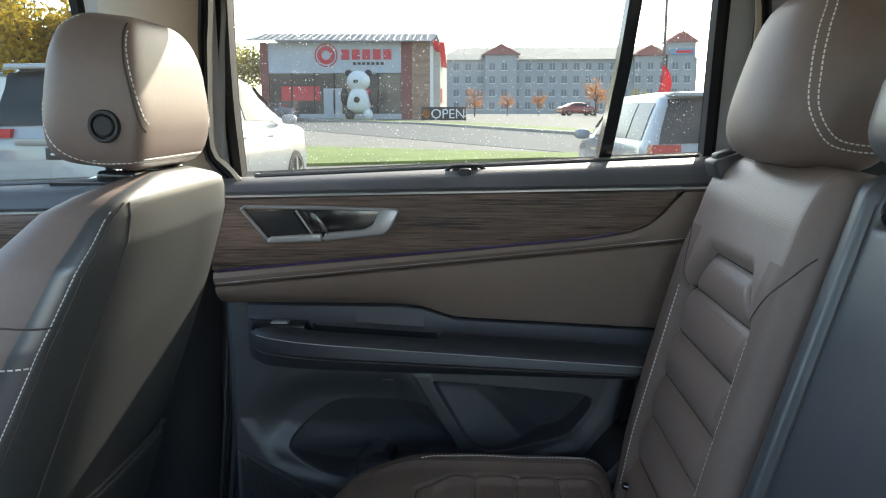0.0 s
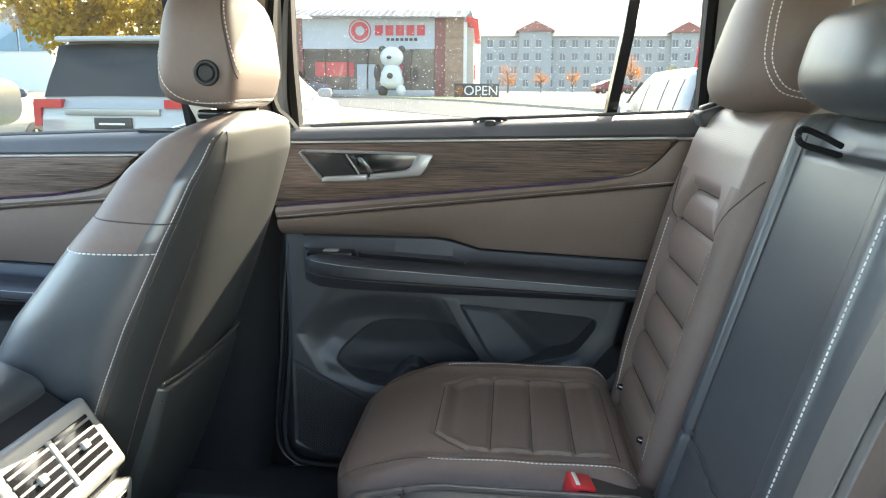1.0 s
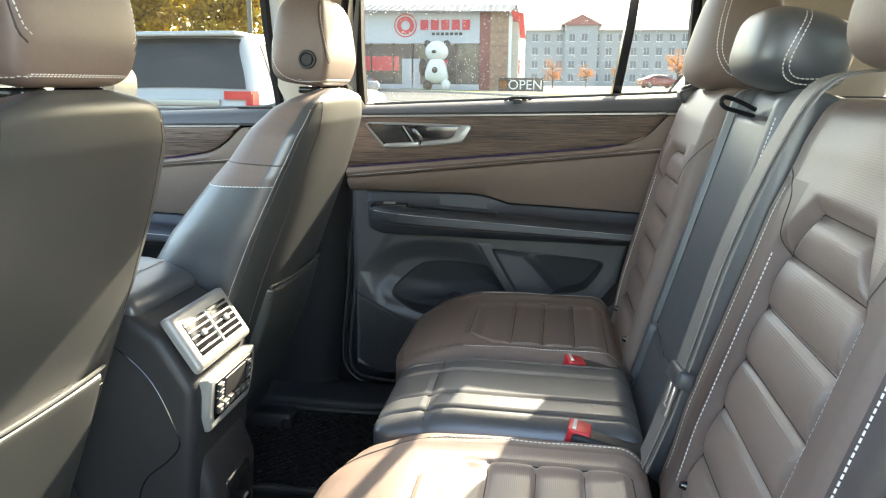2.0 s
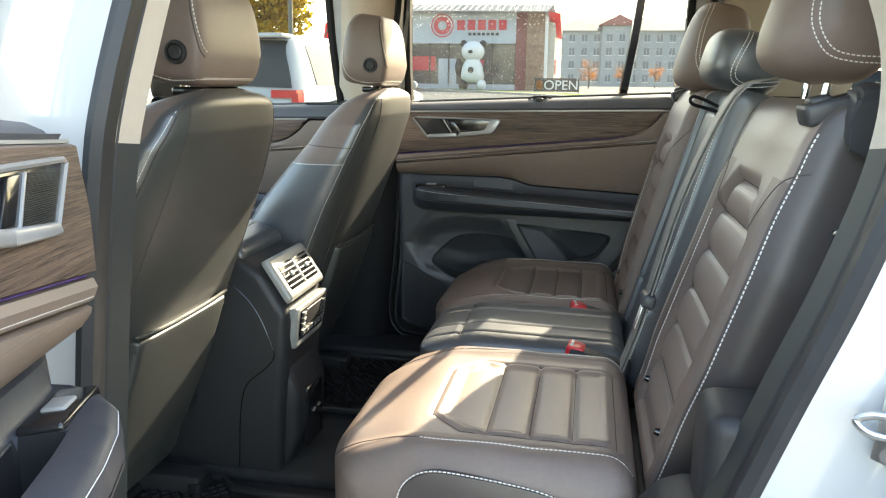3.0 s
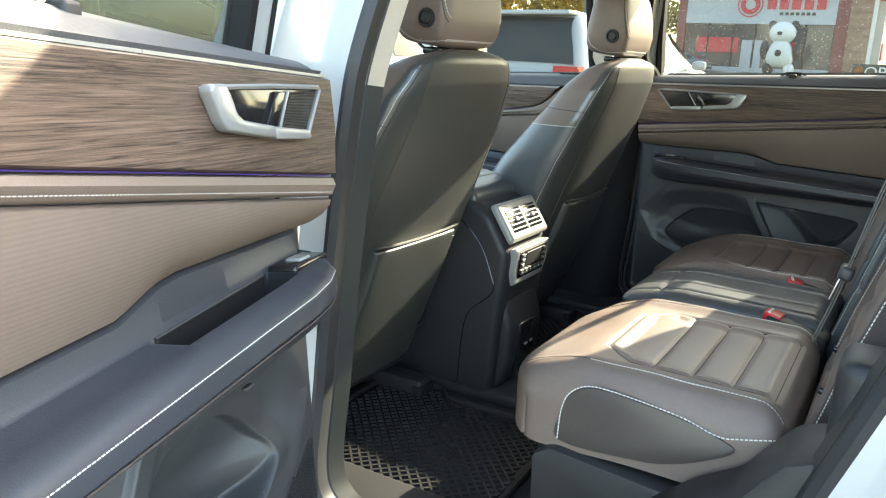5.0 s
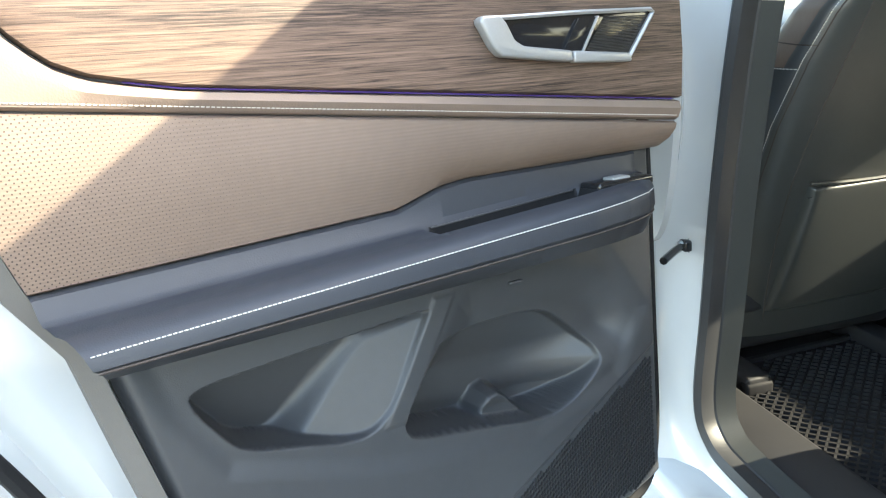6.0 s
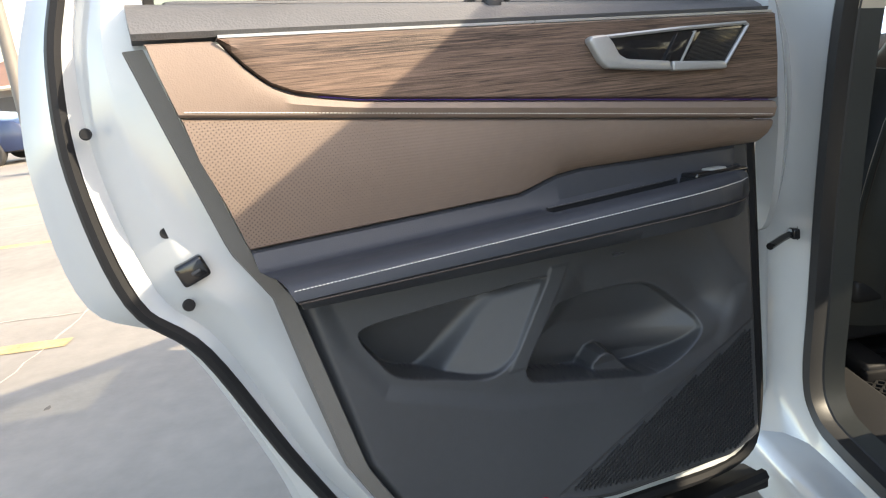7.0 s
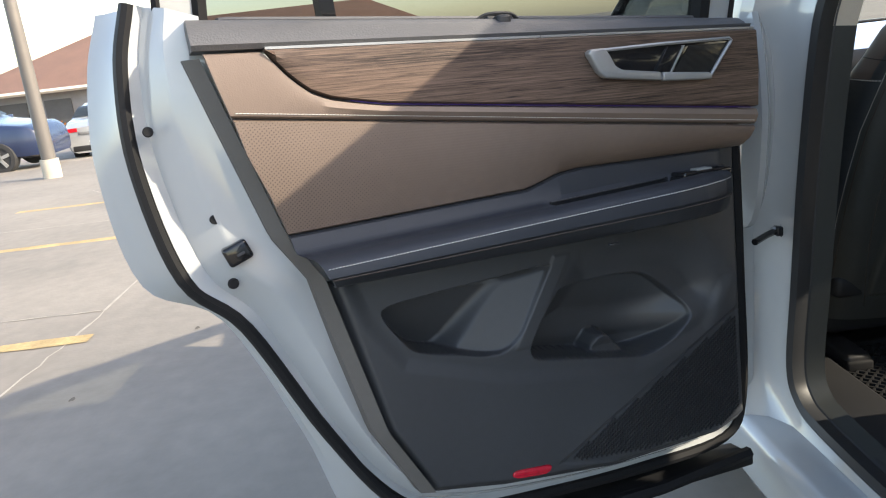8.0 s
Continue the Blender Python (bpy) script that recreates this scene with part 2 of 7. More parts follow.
def part(name, bm, mats, parent, label="", sharp=35, kind=""):
    root = parent
    while root.parent:
        root = root.parent
    me = bpy.data.meshes.new(name)
    bmesh.ops.recalc_face_normals(bm, faces=bm.faces[:])
    bm.to_mesh(me)
    bm.free()
    if root.name.startswith(("car_body", "rear_door", "front_door")):
        for v in me.vertices:
            v.co.z += (0.025 + 0.040 * ease(-0.4, 0.5, v.co.y)) * ease(1.42, 1.62, v.co.z)
    me.transform(BASE[root].inverted())
    for m in (mats if isinstance(mats, (list, tuple)) else [mats]):
        me.materials.append(m)
    me.polygons.foreach_set("use_smooth", [True] * len(me.polygons))
    me.set_sharp_from_angle(angle=radians(sharp))
    ob = new(name, me)
    ob.parent = parent
    return tagged(ob, label, kind=kind)


def loose(name, bm, mats, parent, label=""):
    """Each connected piece of a mesh as a part of its own."""
    left = set(bm.verts)
    while left:
        seed = left.pop()
        group, todo = {seed}, [seed]
        while todo:
            v = todo.pop()
            for e in v.link_edges:
                o = e.other_vert(v)
                if o in left:
                    left.remove(o)
                    group.add(o)
                    todo.append(o)
        b2 = bmesh.new()
        mp = {v: b2.verts.new(v.co) for v in group}
        for f in {f for v in group for f in v.link_faces}:
            b2.faces.new([mp[v] for v in f.verts])
        part(name, b2, mats, parent, label)
    bm.free()


def shell(name, bm, mats, label="", category="", kind="structure", sharp=35):
    """A top-level mesh of its own."""
    me = bpy.data.meshes.new(name)
    bmesh.ops.recalc_face_normals(bm, faces=bm.faces[:])
    bm.to_mesh(me)
    bm.free()
    for m in (mats if isinstance(mats, (list, tuple)) else [mats]):
        me.materials.append(m)
    me.polygons.foreach_set("use_smooth", [True] * len(me.polygons))
    me.set_sharp_from_angle(angle=radians(sharp))
    return tagged(new(name, me), label, category, kind=kind)


def curve1(pts):
    """A smooth function through (x, value) points."""
    xs = np.array([p[0] for p in pts], float)
    ys = np.array([p[1] for p in pts], float)

    def f(x):
        return float(np.interp(x, xs, ys))
    return f


def smooth_path(pts, n=8, closed=False):
    """Catmull-Rom through the points."""
    P = [Vector(p) for p in pts]
    out = []
    k = len(P)
    for i in range(k if closed else k - 1):
        p1, p2 = P[i], P[(i + 1) % k]
        p0 = P[(i - 1) % k] if closed or i > 0 else p1 * 2 - p2
        p3 = P[(i + 2) % k] if closed or i + 2 < k else p2 * 2 - p1
        for j in range(n):
            t = j / n
            out.append(0.5 * ((2 * p1) + (p2 - p0) * t + (2 * p0 - 5 * p1 + 4 * p2 - p3) * t * t
                              + (3 * p1 - p0 - 3 * p2 + p3) * t ** 3))
    if not closed:
        out.append(P[-1].copy())
    return out


def skin(bm, rings, closed=True, cap=True, slot=None):
    """Quads between successive rings of equal length; slot(i, j) gives the material slot."""
    vs = [[bm.verts.new(p) for p in r] for r in rings]
    n = len(vs[0])
    for i in range(len(vs) - 1):
        for j in range(n if closed else n - 1):
            k = (j + 1) % n
            try:
                f = bm.faces.new((vs[i][j], vs[i][k], vs[i + 1][k], vs[i + 1][j]))
                if slot:
                    f.material_index = slot(i, j)
            except ValueError:
                pass
    if cap and closed:
        for r, i in ((vs[0], 0), (vs[-1], len(vs) - 2)):
            try:
                f = bm.faces.new(r)
                if slot:
                    f.material_index = slot(i, 0)
            except ValueError:
                pass
    return vs


def tube(bm, path, radius, n=6, closed=False):
    """A round bar along a path; radius may be a function of 0..1."""
    P = [Vector(p) for p in path]
    rings = []
    up = Vector((0.013, 0.021, 1))
    for i, p in enumerate(P):
        a = P[(i - 1) % len(P)] if closed or i else p
        b = P[(i + 1) % len(P)] if closed or i + 1 < len(P) else p
        d = (b - a).normalized()
        u = d.cross(up)
        if u.length < 0.05:
            u = d.cross(Vector((1, 0.03, 0)))
        u.normalize()
        w = d.cross(u)
        r = radius(i / max(1, len(P) - 1)) if callable(radius) else radius
        rings.append([p + (u * math.cos(t) + w * math.sin(t)) * r for t in [2 * math.pi * k / n for k in range(n)]])
    if closed:
        rings.append(rings[0])
    skin(bm, rings, True, not closed)


def sweep(bm, path, section, normal=None, closed=False, slot=None):
    """Sweep a flat section (a: sideways in the path's plane, b: along the axis) along a path lying about square to axis.
    normal(i): the axis at path point i."""
    P = [Vector(p) for p in path]
    rings = []
    for i, p in enumerate(P):
        a = P[(i - 1) % len(P)] if closed or i else p
        b = P[(i + 1) % len(P)] if closed or i + 1 < len(P) else p
        d = (b - a).normalized()
        ax = normal(i) if callable(normal) else Vector(normal)
        u = ax.cross(d).normalized()
        w = d.cross(u).normalized()
        rings.append([p + u * s[0] + w * s[1] for s in section])
    if closed:
        rings.append(rings[0])
    skin(bm, rings, True, not closed, slot)


def rbox(bm, lo, hi, r=0.01, seg=3, move=None):
    """A box with rounded edges between two corners, optionally moved by a matrix."""
    b2 = bmesh.new()
    if r:
        bmesh.ops.create_cube(b2, size=1.0)
    lo, hi = Vector(lo), Vector(hi)
    if r == 0:
        b2.free()
        vs = [Vector((x, y, z)) for z in (lo.z, hi.z) for x, y in ((lo.x, lo.y), (hi.x, lo.y), (hi.x, hi.y), (lo.x, hi.y))]
        vs = [bm.verts.new(move @ v if move else v) for v in vs]
        for q in ((3, 2, 1, 0), (4, 5, 6, 7), (0, 1, 5, 4), (1, 2, 6, 5), (2, 3, 7, 6), (3, 0, 4, 7)):
            bm.faces.new([vs[k] for k in q])
        return
    c, s = (lo + hi) / 2, hi - lo
    for v in b2.verts:
        v.co = Vector((v.co.x * s.x, v.co.y * s.y, v.co.z * s.z)) + c
    r = min(r, min(s) * 0.49)
    if r > 0:
        bmesh.ops.bevel(b2, geom=b2.edges[:], offset=r, segments=seg, profile=0.5, affect="EDGES", clamp_overlap=True)
    if move:
        bmesh.ops.transform(b2, matrix=move, verts=b2.verts)
    merge(bm, b2)


def merge(bm, b2, slot=None):
    mp = {}
    for v in b2.verts:
        mp[v] = bm.verts.new(v.co)
    for f in b2.faces:
        try:
            g = bm.faces.new([mp[v] for v in f.verts])
            g.material_index = f.material_index if slot is None else slot
        except ValueError:
            pass
    b2.free()


def plate(bm, outline, y0, y1, bevel=0.003, seg=2, shape=None):
    """A flat (x, z) outline given thickness from y0 to y1, edges rounded; shape maps each vertex afterwards."""
    b2 = bmesh.new()
    vs = [b2.verts.new((p[0], y0, p[1])) for p in outline]
    f = b2.faces.new(vs)
    r = bmesh.ops.extrude_face_region(b2, geom=[f])
    for v in r["geom"]:
        if isinstance(v, bmesh.types.BMVert):
            v.co.y = y1
    if bevel:
        bmesh.ops.bevel(b2, geom=b2.edges[:], offset=bevel, segments=seg, profile=0.5, affect="EDGES", clamp_overlap=True)
    if shape:
        for v in b2.verts:
            v.co = shape(v.co)
    merge(bm, b2)


def polydist(px, pz, poly):
    """Signed distance of points to a closed outline: positive inside."""
    A = np.array(poly, float)
    B = np.roll(A, -1, 0)
    P = np.stack([np.ravel(px), np.ravel(pz)], 1)
    best = np.full(len(P), 1e9)
    inside = np.zeros(len(P), bool)
    for a, b in zip(A, B):
        ab = b - a
        t = np.clip(((P - a) @ ab) / (ab @ ab), 0, 1)
        best = np.minimum(best, np.linalg.norm(P - a - t[:, None] * ab, axis=1))
        cond = (a[1] > P[:, 1]) != (b[1] > P[:, 1])
        with np.errstate(divide="ignore", invalid="ignore"):
            cross = P[:, 0] < (b[0] - a[0]) * (P[:, 1] - a[1]) / (b[1] - a[1]) + a[0]
        inside ^= cond & cross
    return np.where(inside, best, -best).reshape(np.shape(px))


def pdist(x, z, poly):
    """The same for one point."""
    best, inside = 1e9, False
    k = len(poly)
    for i in range(k):
        ax, az = poly[i]
        bx, bz = poly[(i + 1) % k]
        dx, dz = bx - ax, bz - az
        t = ((x - ax) * dx + (z - az) * dz) / (dx * dx + dz * dz)
        t = 0.0 if t < 0 else 1.0 if t > 1 else t
        q = math.hypot(x - ax - t * dx, z - az - t * dz)
        if q < best:
            best = q
        if (az > z) != (bz > z) and x < dx * (z - az) / dz + ax:
            inside = not inside
    return best if inside else -best


def ease(a, b, x):
    t = (x - a) / (b - a)
    t = 0.0 if t < 0 else 1.0 if t > 1 else t
    return t * t * (3 - 2 * t)


def step01(a, b, x):
    t = np.clip((x - a) / (b - a), 0, 1)
    return t * t * (3 - 2 * t)


def stitches(bm, path, length=0.0045, gap=0.0025, r=0.0007, lift=0.0):
    """Single thread stitches laid end to end along a path."""
    P = [Vector(p) for p in path]
    seg = [(P[i + 1] - P[i]).length for i in range(len(P) - 1)]
    total = sum(seg)
    cum = [0]
    for q in seg:
        cum.append(cum[-1] + q)

    def at(d):
        i = 0
        i = max(0, min(len(seg) - 1, int(np.searchsorted(cum, d) - 1)))
        return P[i].lerp(P[i + 1], (d - cum[i]) / max(seg[i], 1e-9))
    d = 0.0
    while d + length < total:
        a, b = at(d), at(d + length)
        t = (b - a).normalized()
        u = t.cross(Vector((0.3, 0.2, 1))).normalized()
        w = t.cross(u)
        q = [[bm.verts.new(p + (u * cx + w * cy) * r) for cx, cy in ((1, 0), (0, 1), (-1, 0), (0, -1))]
             for p in (a, a.lerp(b, 0.5) + Vector((0, 0, 0)), b)]
        for i in (0, 1):
            for j in range(4):
                bm.faces.new((q[i][j], q[i][(j + 1) % 4], q[i + 1][(j + 1) % 4], q[i + 1][j]))
        d += length + gap


def bvh(bm):
    bm.verts.ensure_lookup_table()
    bm.faces.ensure_lookup_table()
    return BVHTree.FromBMesh(bm)


def drape(tree, pts, way, lift=0.0008):
    """Drop points along a direction on to a surface."""
    out = []
    w = Vector(way).normalized()
    for p in pts:
        hit, nrm, _, _ = tree.ray_cast(Vector(p) - w * 0.6, w, 1.5)
        if hit:
            if nrm.dot(w) > 0:
                nrm = -nrm
            out.append(hit + nrm * lift)
    return out

# ---- the car: x runs to its tail, y to its right, z up ----
LEFT_DOOR = Matrix(((0.2983, 0.9484, -0.1071, 0.5158), (-0.9533, 0.3015, 0.0152, -1.3809),
                    (0.0467, 0.0976, 0.9941, 0.1372), (0, 0, 0, 1)))


def flip(bm, s):
    if s < 0:
        for v in bm.verts:
            v.co.y = -v.co.y
    return bm


def strip(bm, rows, n=40, back=0.014):
    """A trim strip: rows of (x front, x rear, y(x), z(x)) from top to bottom, with thickness behind it."""
    grid = []
    for xf, xr, fy, fz in rows:
        grid.append([Vector((x, fy(x), fz(x))) for x in [xf + (xr - xf) * i / n for i in range(n + 1)]])
    top = [p + Vector((0, back, 0)) for p in grid[0]]
    bot = [p + Vector((0, back, 0)) for p in grid[-1]]
    skin(bm, [top] + grid + [bot], closed=False)
    for k in (0, n):
        col = [top[k]] + [g[k] for g in grid] + [bot[k]]
        skin(bm, [col, [p + Vector((0, back, 0)) for p in col]], closed=False)


def const(v):
    return lambda x: v


zl = curve1([(-0.62, 1.236), (0.30, 1.279)])
zwt = curve1([(-0.63, 1.209), (0.30, 1.229)])
zwb0 = curve1([(-0.62, 1.078), (0.05, 1.142), (0.096, 1.150), (0.13, 1.157), (0.159, 1.170), (0.187, 1.196), (0.211, 1.2265), (0.30, 1.2285)])
zst = curve1([(-0.62, 1.048), (0.28, 1.142)])
ztl = curve1([(-0.62, 1.014), (-0.28, 1.013), (-0.24, 1.008), (-0.18, 0.989), (0.21, 0.970)])
zarm = curve1([(-0.60, 0.972), (-0.50, 0.967), (0.18, 0.927)])
zab = curve1([(-0.60, 0.925), (-0.52, 0.906), (0.16, 0.893)])
xrear = curve1([(0.50, 0.015), (0.524, 0.026), (0.635, 0.089), (0.895, 0.158), (0.966, 0.205), (1.138, 0.263), (1.23, 0.293), (1.30, 0.293)])
XF = -0.612
tip = curve1([(-0.565, 1.0), (-0.555, 0.62), (-0.54, 0.40), (-0.51, 0.2), (-0.46, 0.06), (-0.40, 0.0), (0.3, 0.0)])


def bezel_outline():
    return [(-0.555, 1.196), (-0.505, 1.136), (-0.41, 1.141), (-0.302, 1.153), (-0.277, 1.191), (-0.42, 1.195)]


def door(s, name, label, turn=None, dx=0.0, dz=0.0, stretch=1.0, full=True):
    """A passenger door: sheet metal, sash, glass and its inner trim."""
    d = thing(name, (-0.66 + dx, s * 0.90, 0.42), label, "car door", turn=turn)

    def put(nm, bm, mats, parent=d, lb="", sharp=35, kind=""):
        if dx or dz or stretch != 1:
            for v in bm.verts:
                x = v.co.x
                v.co.x = 0.21 + (x - 0.21) * stretch + dx
                v.co.z += dz
                if not full and v.co.z > 1.20:
                    # the front window follows the raked windscreen pillar
                    v.co.x = max(v.co.x, float(np.interp(v.co.z, [1.20, 1.34, 1.60, 1.66], [-1.98, -1.76, -1.30, -1.12])))
        return part(nm, flip(bm, s), mats, parent, lb, sharp, kind)

    # sheet metal frame
    inner = [(-0.600, 1.24), (-0.603, 1.0), (-0.606, 0.75), (-0.606, 0.56), (-0.56, 0.495), (-0.40, 0.480), (-0.20, 0.488),
             (-0.05, 0.508), (0.01, 0.535), (0.075, 0.640), (0.145, 0.895), (0.195, 0.966), (0.253, 1.138), (0.283, 1.23), (0.283, 1.285)]
    mid = [(-0.650, 1.25), (-0.655, 1.0), (-0.655, 0.75), (-0.65, 0.52), (-0.60, 0.44), (-0.42, 0.425), (-0.22, 0.43),
           (-0.04, 0.45), (0.06, 0.49), (0.165, 0.63), (0.27, 0.83), (0.345, 0.92), (0.385, 1.086), (0.385, 1.22), (0.365, 1.31)]
    outer = [(-0.69, 1.26), (-0.695, 1.0), (-0.695, 0.75), (-0.69, 0.50), (-0.64, 0.395), (-0.42, 0.38), (-0.22, 0.38),
             (0.00, 0.385), (0.13, 0.42), (0.205, 0.62), (0.305, 0.83), (0.415, 0.905), (0.452, 1.08), (0.443, 1.22), (0.418, 1.31)]

    def ring(o, y):
        return smooth_path([(p[0], y, p[1]) for p in o], 6)
    ri, rm, ro = ring(inner, 0.815), ring(mid, 0.842), ring(outer, 0.925)
    for r in (ri, rm):
        for i, p in enumerate(r):
            p.y += 0.036 * (1 - ease(52, 62, i)) if r is ri else 0.018 * (1 - ease(52, 62, i))
    bm = bmesh.new()
    flat0 = [a.lerp(b, 0.30) + Vector((0, -0.006, 0)) for a, b in zip(ri, rm)]
    mids = [a.lerp(b, 0.52) + Vector((0, -0.013, 0)) for a, b in zip(ri, rm)]
    crest = [a.lerp(b, 0.58) + Vector((0, -0.010, 0)) for a, b in zip(ri, rm)]
    vale = [a.lerp(b, 0.86) + Vector((0, 0.012, 0)) for a, b in zip(ri, rm)]
    step = [a.lerp(b, 0.12) + Vector((0, 0.022, 0)) for a, b in zip(rm, ro)]
    near = [a.lerp(b, 0.80) + Vector((0, 0.012, 0)) for a, b in zip(rm, ro)]
    lip = [b + Vector((0, 0.012, 0)) for b in ro]
    cx = Vector((-0.1, 0.965, 0.9))
    out1 = [b.lerp(cx, 0.06) + Vector((0, 0.03, 0)) for b in ro]
    skin(bm, [ri, flat0, mids, crest, vale, rm, step, near, ro, lip, out1], closed=False, slot=lambda i, j: 1 if s > 0 and i < 6 else 0)
    bm.faces.new([bm.verts.new(p) for p in out1])
    body = put("door_shell", bm, [PAINT, PLASTIC], lb="white painted sheet metal")
    # grey flank of the trim along its rear edge
    bm = bmesh.new()
    rows = []
    for k in (0, 1, 2):
        rows.append([Vector((xrear(z) + (0.0, 0.022, 0.026)[k], (0.795, 0.806, 0.83)[k], z)) for z in np.linspace(0.515, 1.226, 44)])
    skin(bm, rows, closed=False)
    cut = 57
    if s > 0:
      fade = [1 - ease(44, 56, i) for i in range(cut)]
      skin(bm, [[p + Vector((0, -0.045 + 0.012 * (1 - f), 0)) for p, f in zip(ri[:cut], fade)],
              [a.lerp(b, 0.25 * f) + Vector((0, -0.022, 0)) for a, b, f in zip(ri[:cut], rm, fade)],
              [a.lerp(b, 0.75 * f) + Vector((0, -0.010, 0)) for a, b, f in zip(ri[:cut], rm, fade)]], closed=False)
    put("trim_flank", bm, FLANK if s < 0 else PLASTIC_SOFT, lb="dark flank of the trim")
    # weatherstrip on the frame
    bm = bmesh.new()
    sp = [a.lerp(b, 0.14) + Vector((0, -0.003, 0)) for a, b in zip(rm, ro)]
    sweep(bm, sp, [(-0.008, -0.010), (-0.001, -0.016), (0.007, -0.013), (0.011, -0.004), (0.012, 0.004), (-0.011, 0.004)], (0, 1, 0))
    put("door_seal", bm, RUBBER, body, "black rubber door seal")
    if full:
        for x, z, r in ((0.300, 1.003, 0.009), (0.262, 1.012, 0.0075), (0.288, 0.905, 0.0085), (0.372, 1.135, 0.0075)):
            bm = bmesh.new()
            bmesh.ops.create_cone(bm, cap_ends=True, segments=14, radius1=r, radius2=r * 0.8, depth=0.006,
                                  matrix=Matrix.Translation((x, 0.822, z)) @ Matrix.Rotation(radians(90), 4, "X"))
            put("plug", bm, RUBBER, body, "dark rubber plug")
        bm = bmesh.new()
        tilt = Matrix.Translation((0.277, 0, 0.951)) @ Matrix.Rotation(radians(22), 4, "Y") @ Matrix.Translation((-0.277, 0, -0.951))
        rbox(bm, (0.258, 0.802, 0.936), (0.296, 0.83, 0.966), 0.005, move=tilt)
        lt = put("latch", bm, GLOSS_BLACK, body, "black door latch")
        bm = bmesh.new()
        rbox(bm, (0.268, 0.799, 0.947), (0.280, 0.806, 0.951), 0.001, move=tilt)
        put("latch_claw", bm, PLASTIC_SOFT, body, "dark latch claw")

    # window sash above the belt
    def ysash(z):
        return 0.872 - (z - 1.25) * 0.27
    win = [(-0.597, 1.245), (-0.594, 1.40), (-0.578, 1.58), (-0.545, 1.622), (-0.30, 1.638), (0.05, 1.652), (0.235, 1.645),
           (0.270, 1.60), (0.275, 1.45), (0.281, 1.285)]
    wp = smooth_path([(p[0], ysash(p[1]), p[1]) for p in win], 5)
    bm = bmesh.new()
    sweep(bm, wp, [(0.002, -0.022), (-0.052, -0.022), (-0.058, 0.0), (-0.052, 0.022), (0.002, 0.022)], (0, 1, 0))
    sash = put("window_frame", bm, GREYTRIM if s > 0 else PAINT, lb="pale grey window frame trim" if s > 0 else "white painted window frame")
    bm = bmesh.new()
    w = 0.014 if s > 0 else 0.013
    sweep(bm, wp, [(w, -0.006), (w - 0.001, -0.024), (0.0, -0.028), (-0.008, -0.0235), (0.0, 0.016), (w, 0.010)], (0, 1, 0))
    put("window_seal", bm, RUBBER, sash, "black rubber glazing seal")
    bm = bmesh.new()
    sweep(bm, wp, [(-0.050, -0.024), (-0.055, -0.028), (-0.062, -0.024), (-0.058, -0.014)], (0, 1, 0))
    put("frame_seal", bm, SEALGREY if s > 0 else RUBBER, sash, "rubber frame seal")
    if full:
        bm = bmesh.new()
        a, b = Vector((0.088, ysash(1.25), 1.245)), Vector((0.142, ysash(1.63), 1.635))
        sweep(bm, [a, a.lerp(b, 0.5), b], [(-0.011, -0.018), (0.011, -0.018), (0.014, 0.008), (-0.014, 0.008)], (0, 1, 0))
        put("divider_bar", bm, GLOSS_BLACK, sash, "black window divider bar")
    bm = bmesh.new()
    g = [Vector((p.x, ysash(p.z) + 0.002, p.z)) for p in wp]
    base = [Vector((p.x, ysash(1.235) + 0.002, 1.235)) for p in wp]
    skin(bm, [base, [p.lerp(q, 0.5) for p, q in zip(base, g)], g], closed=False)
    pane = put("pane", bm, TINTGLASS if full else SIDEGLASS, lb="tinted side window glass")
    pane.visible_shadow = not full

    # inner trim
    bm = bmesh.new()
    strip(bm, [(XF, 0.296, const(0.868), lambda x: zl(x) - 0.004), (XF, 0.299, const(0.845), lambda x: zl(x) + 0.001),
               (XF, 0.302, const(0.810), lambda x: zl(x) + 0.001), (XF, 0.304, const(0.783), lambda x: zl(x) - 0.003),
               (XF, 0.304, const(0.767), lambda x: zl(x) - 0.012), (XF, 0.304, const(0.757), lambda x: zl(x) - 0.026),
               (XF, 0.303, const(0.751), lambda x: zwt(x) + 0.010), (XF, 0.303, const(0.756), lambda x: zwt(x) + 0.003)], 40, 0.05)
    upper = put("upper_trim", bm, UPPER, lb="grey grained soft upper trim")
    bm = bmesh.new()
    slot_path = [(x, 0.845, zl(x) + 0.003) for x in np.linspace(-0.54, 0.245, 24)] + [(0.254, 0.841, zl(0.25) + 0.003), (0.257, 0.833, zl(0.25) + 0.003), (0.254, 0.825, zl(0.25) + 0.003)] \
        + [(x, 0.821, zl(x) + 0.003) for x in np.linspace(0.245, -0.54, 24)] + [(-0.549, 0.825, zl(-0.54) + 0.003), (-0.552, 0.833, zl(-0.54) + 0.003), (-0.549, 0.841, zl(-0.54) + 0.003), (-0.54, 0.845, zl(-0.54) + 0.003)]
    tube(bm, slot_path, 0.0042, 6)
    rail = put("sunshade_rail", bm, UPPER, upper, "grey raised rim of the sunshade slot")
    bm = bmesh.new()
    skin(bm, [[Vector((x, 0.833 + q, zl(x) + 0.0042)) for x in np.linspace(-0.545, 0.25, 24)] for q in (-0.004, 0.004)], closed=False)
    put("sunshade_slot", bm, RUBBER, rail, "dark slot of the sunshade")
    bm = bmesh.new()
    rbox(bm, (-0.185, 0.79, 1.247), (-0.140, 0.83, 1.262), 0.004)
    rbox(bm, (-0.174, 0.772, 1.232), (-0.151, 0.80, 1.260), 0.005)
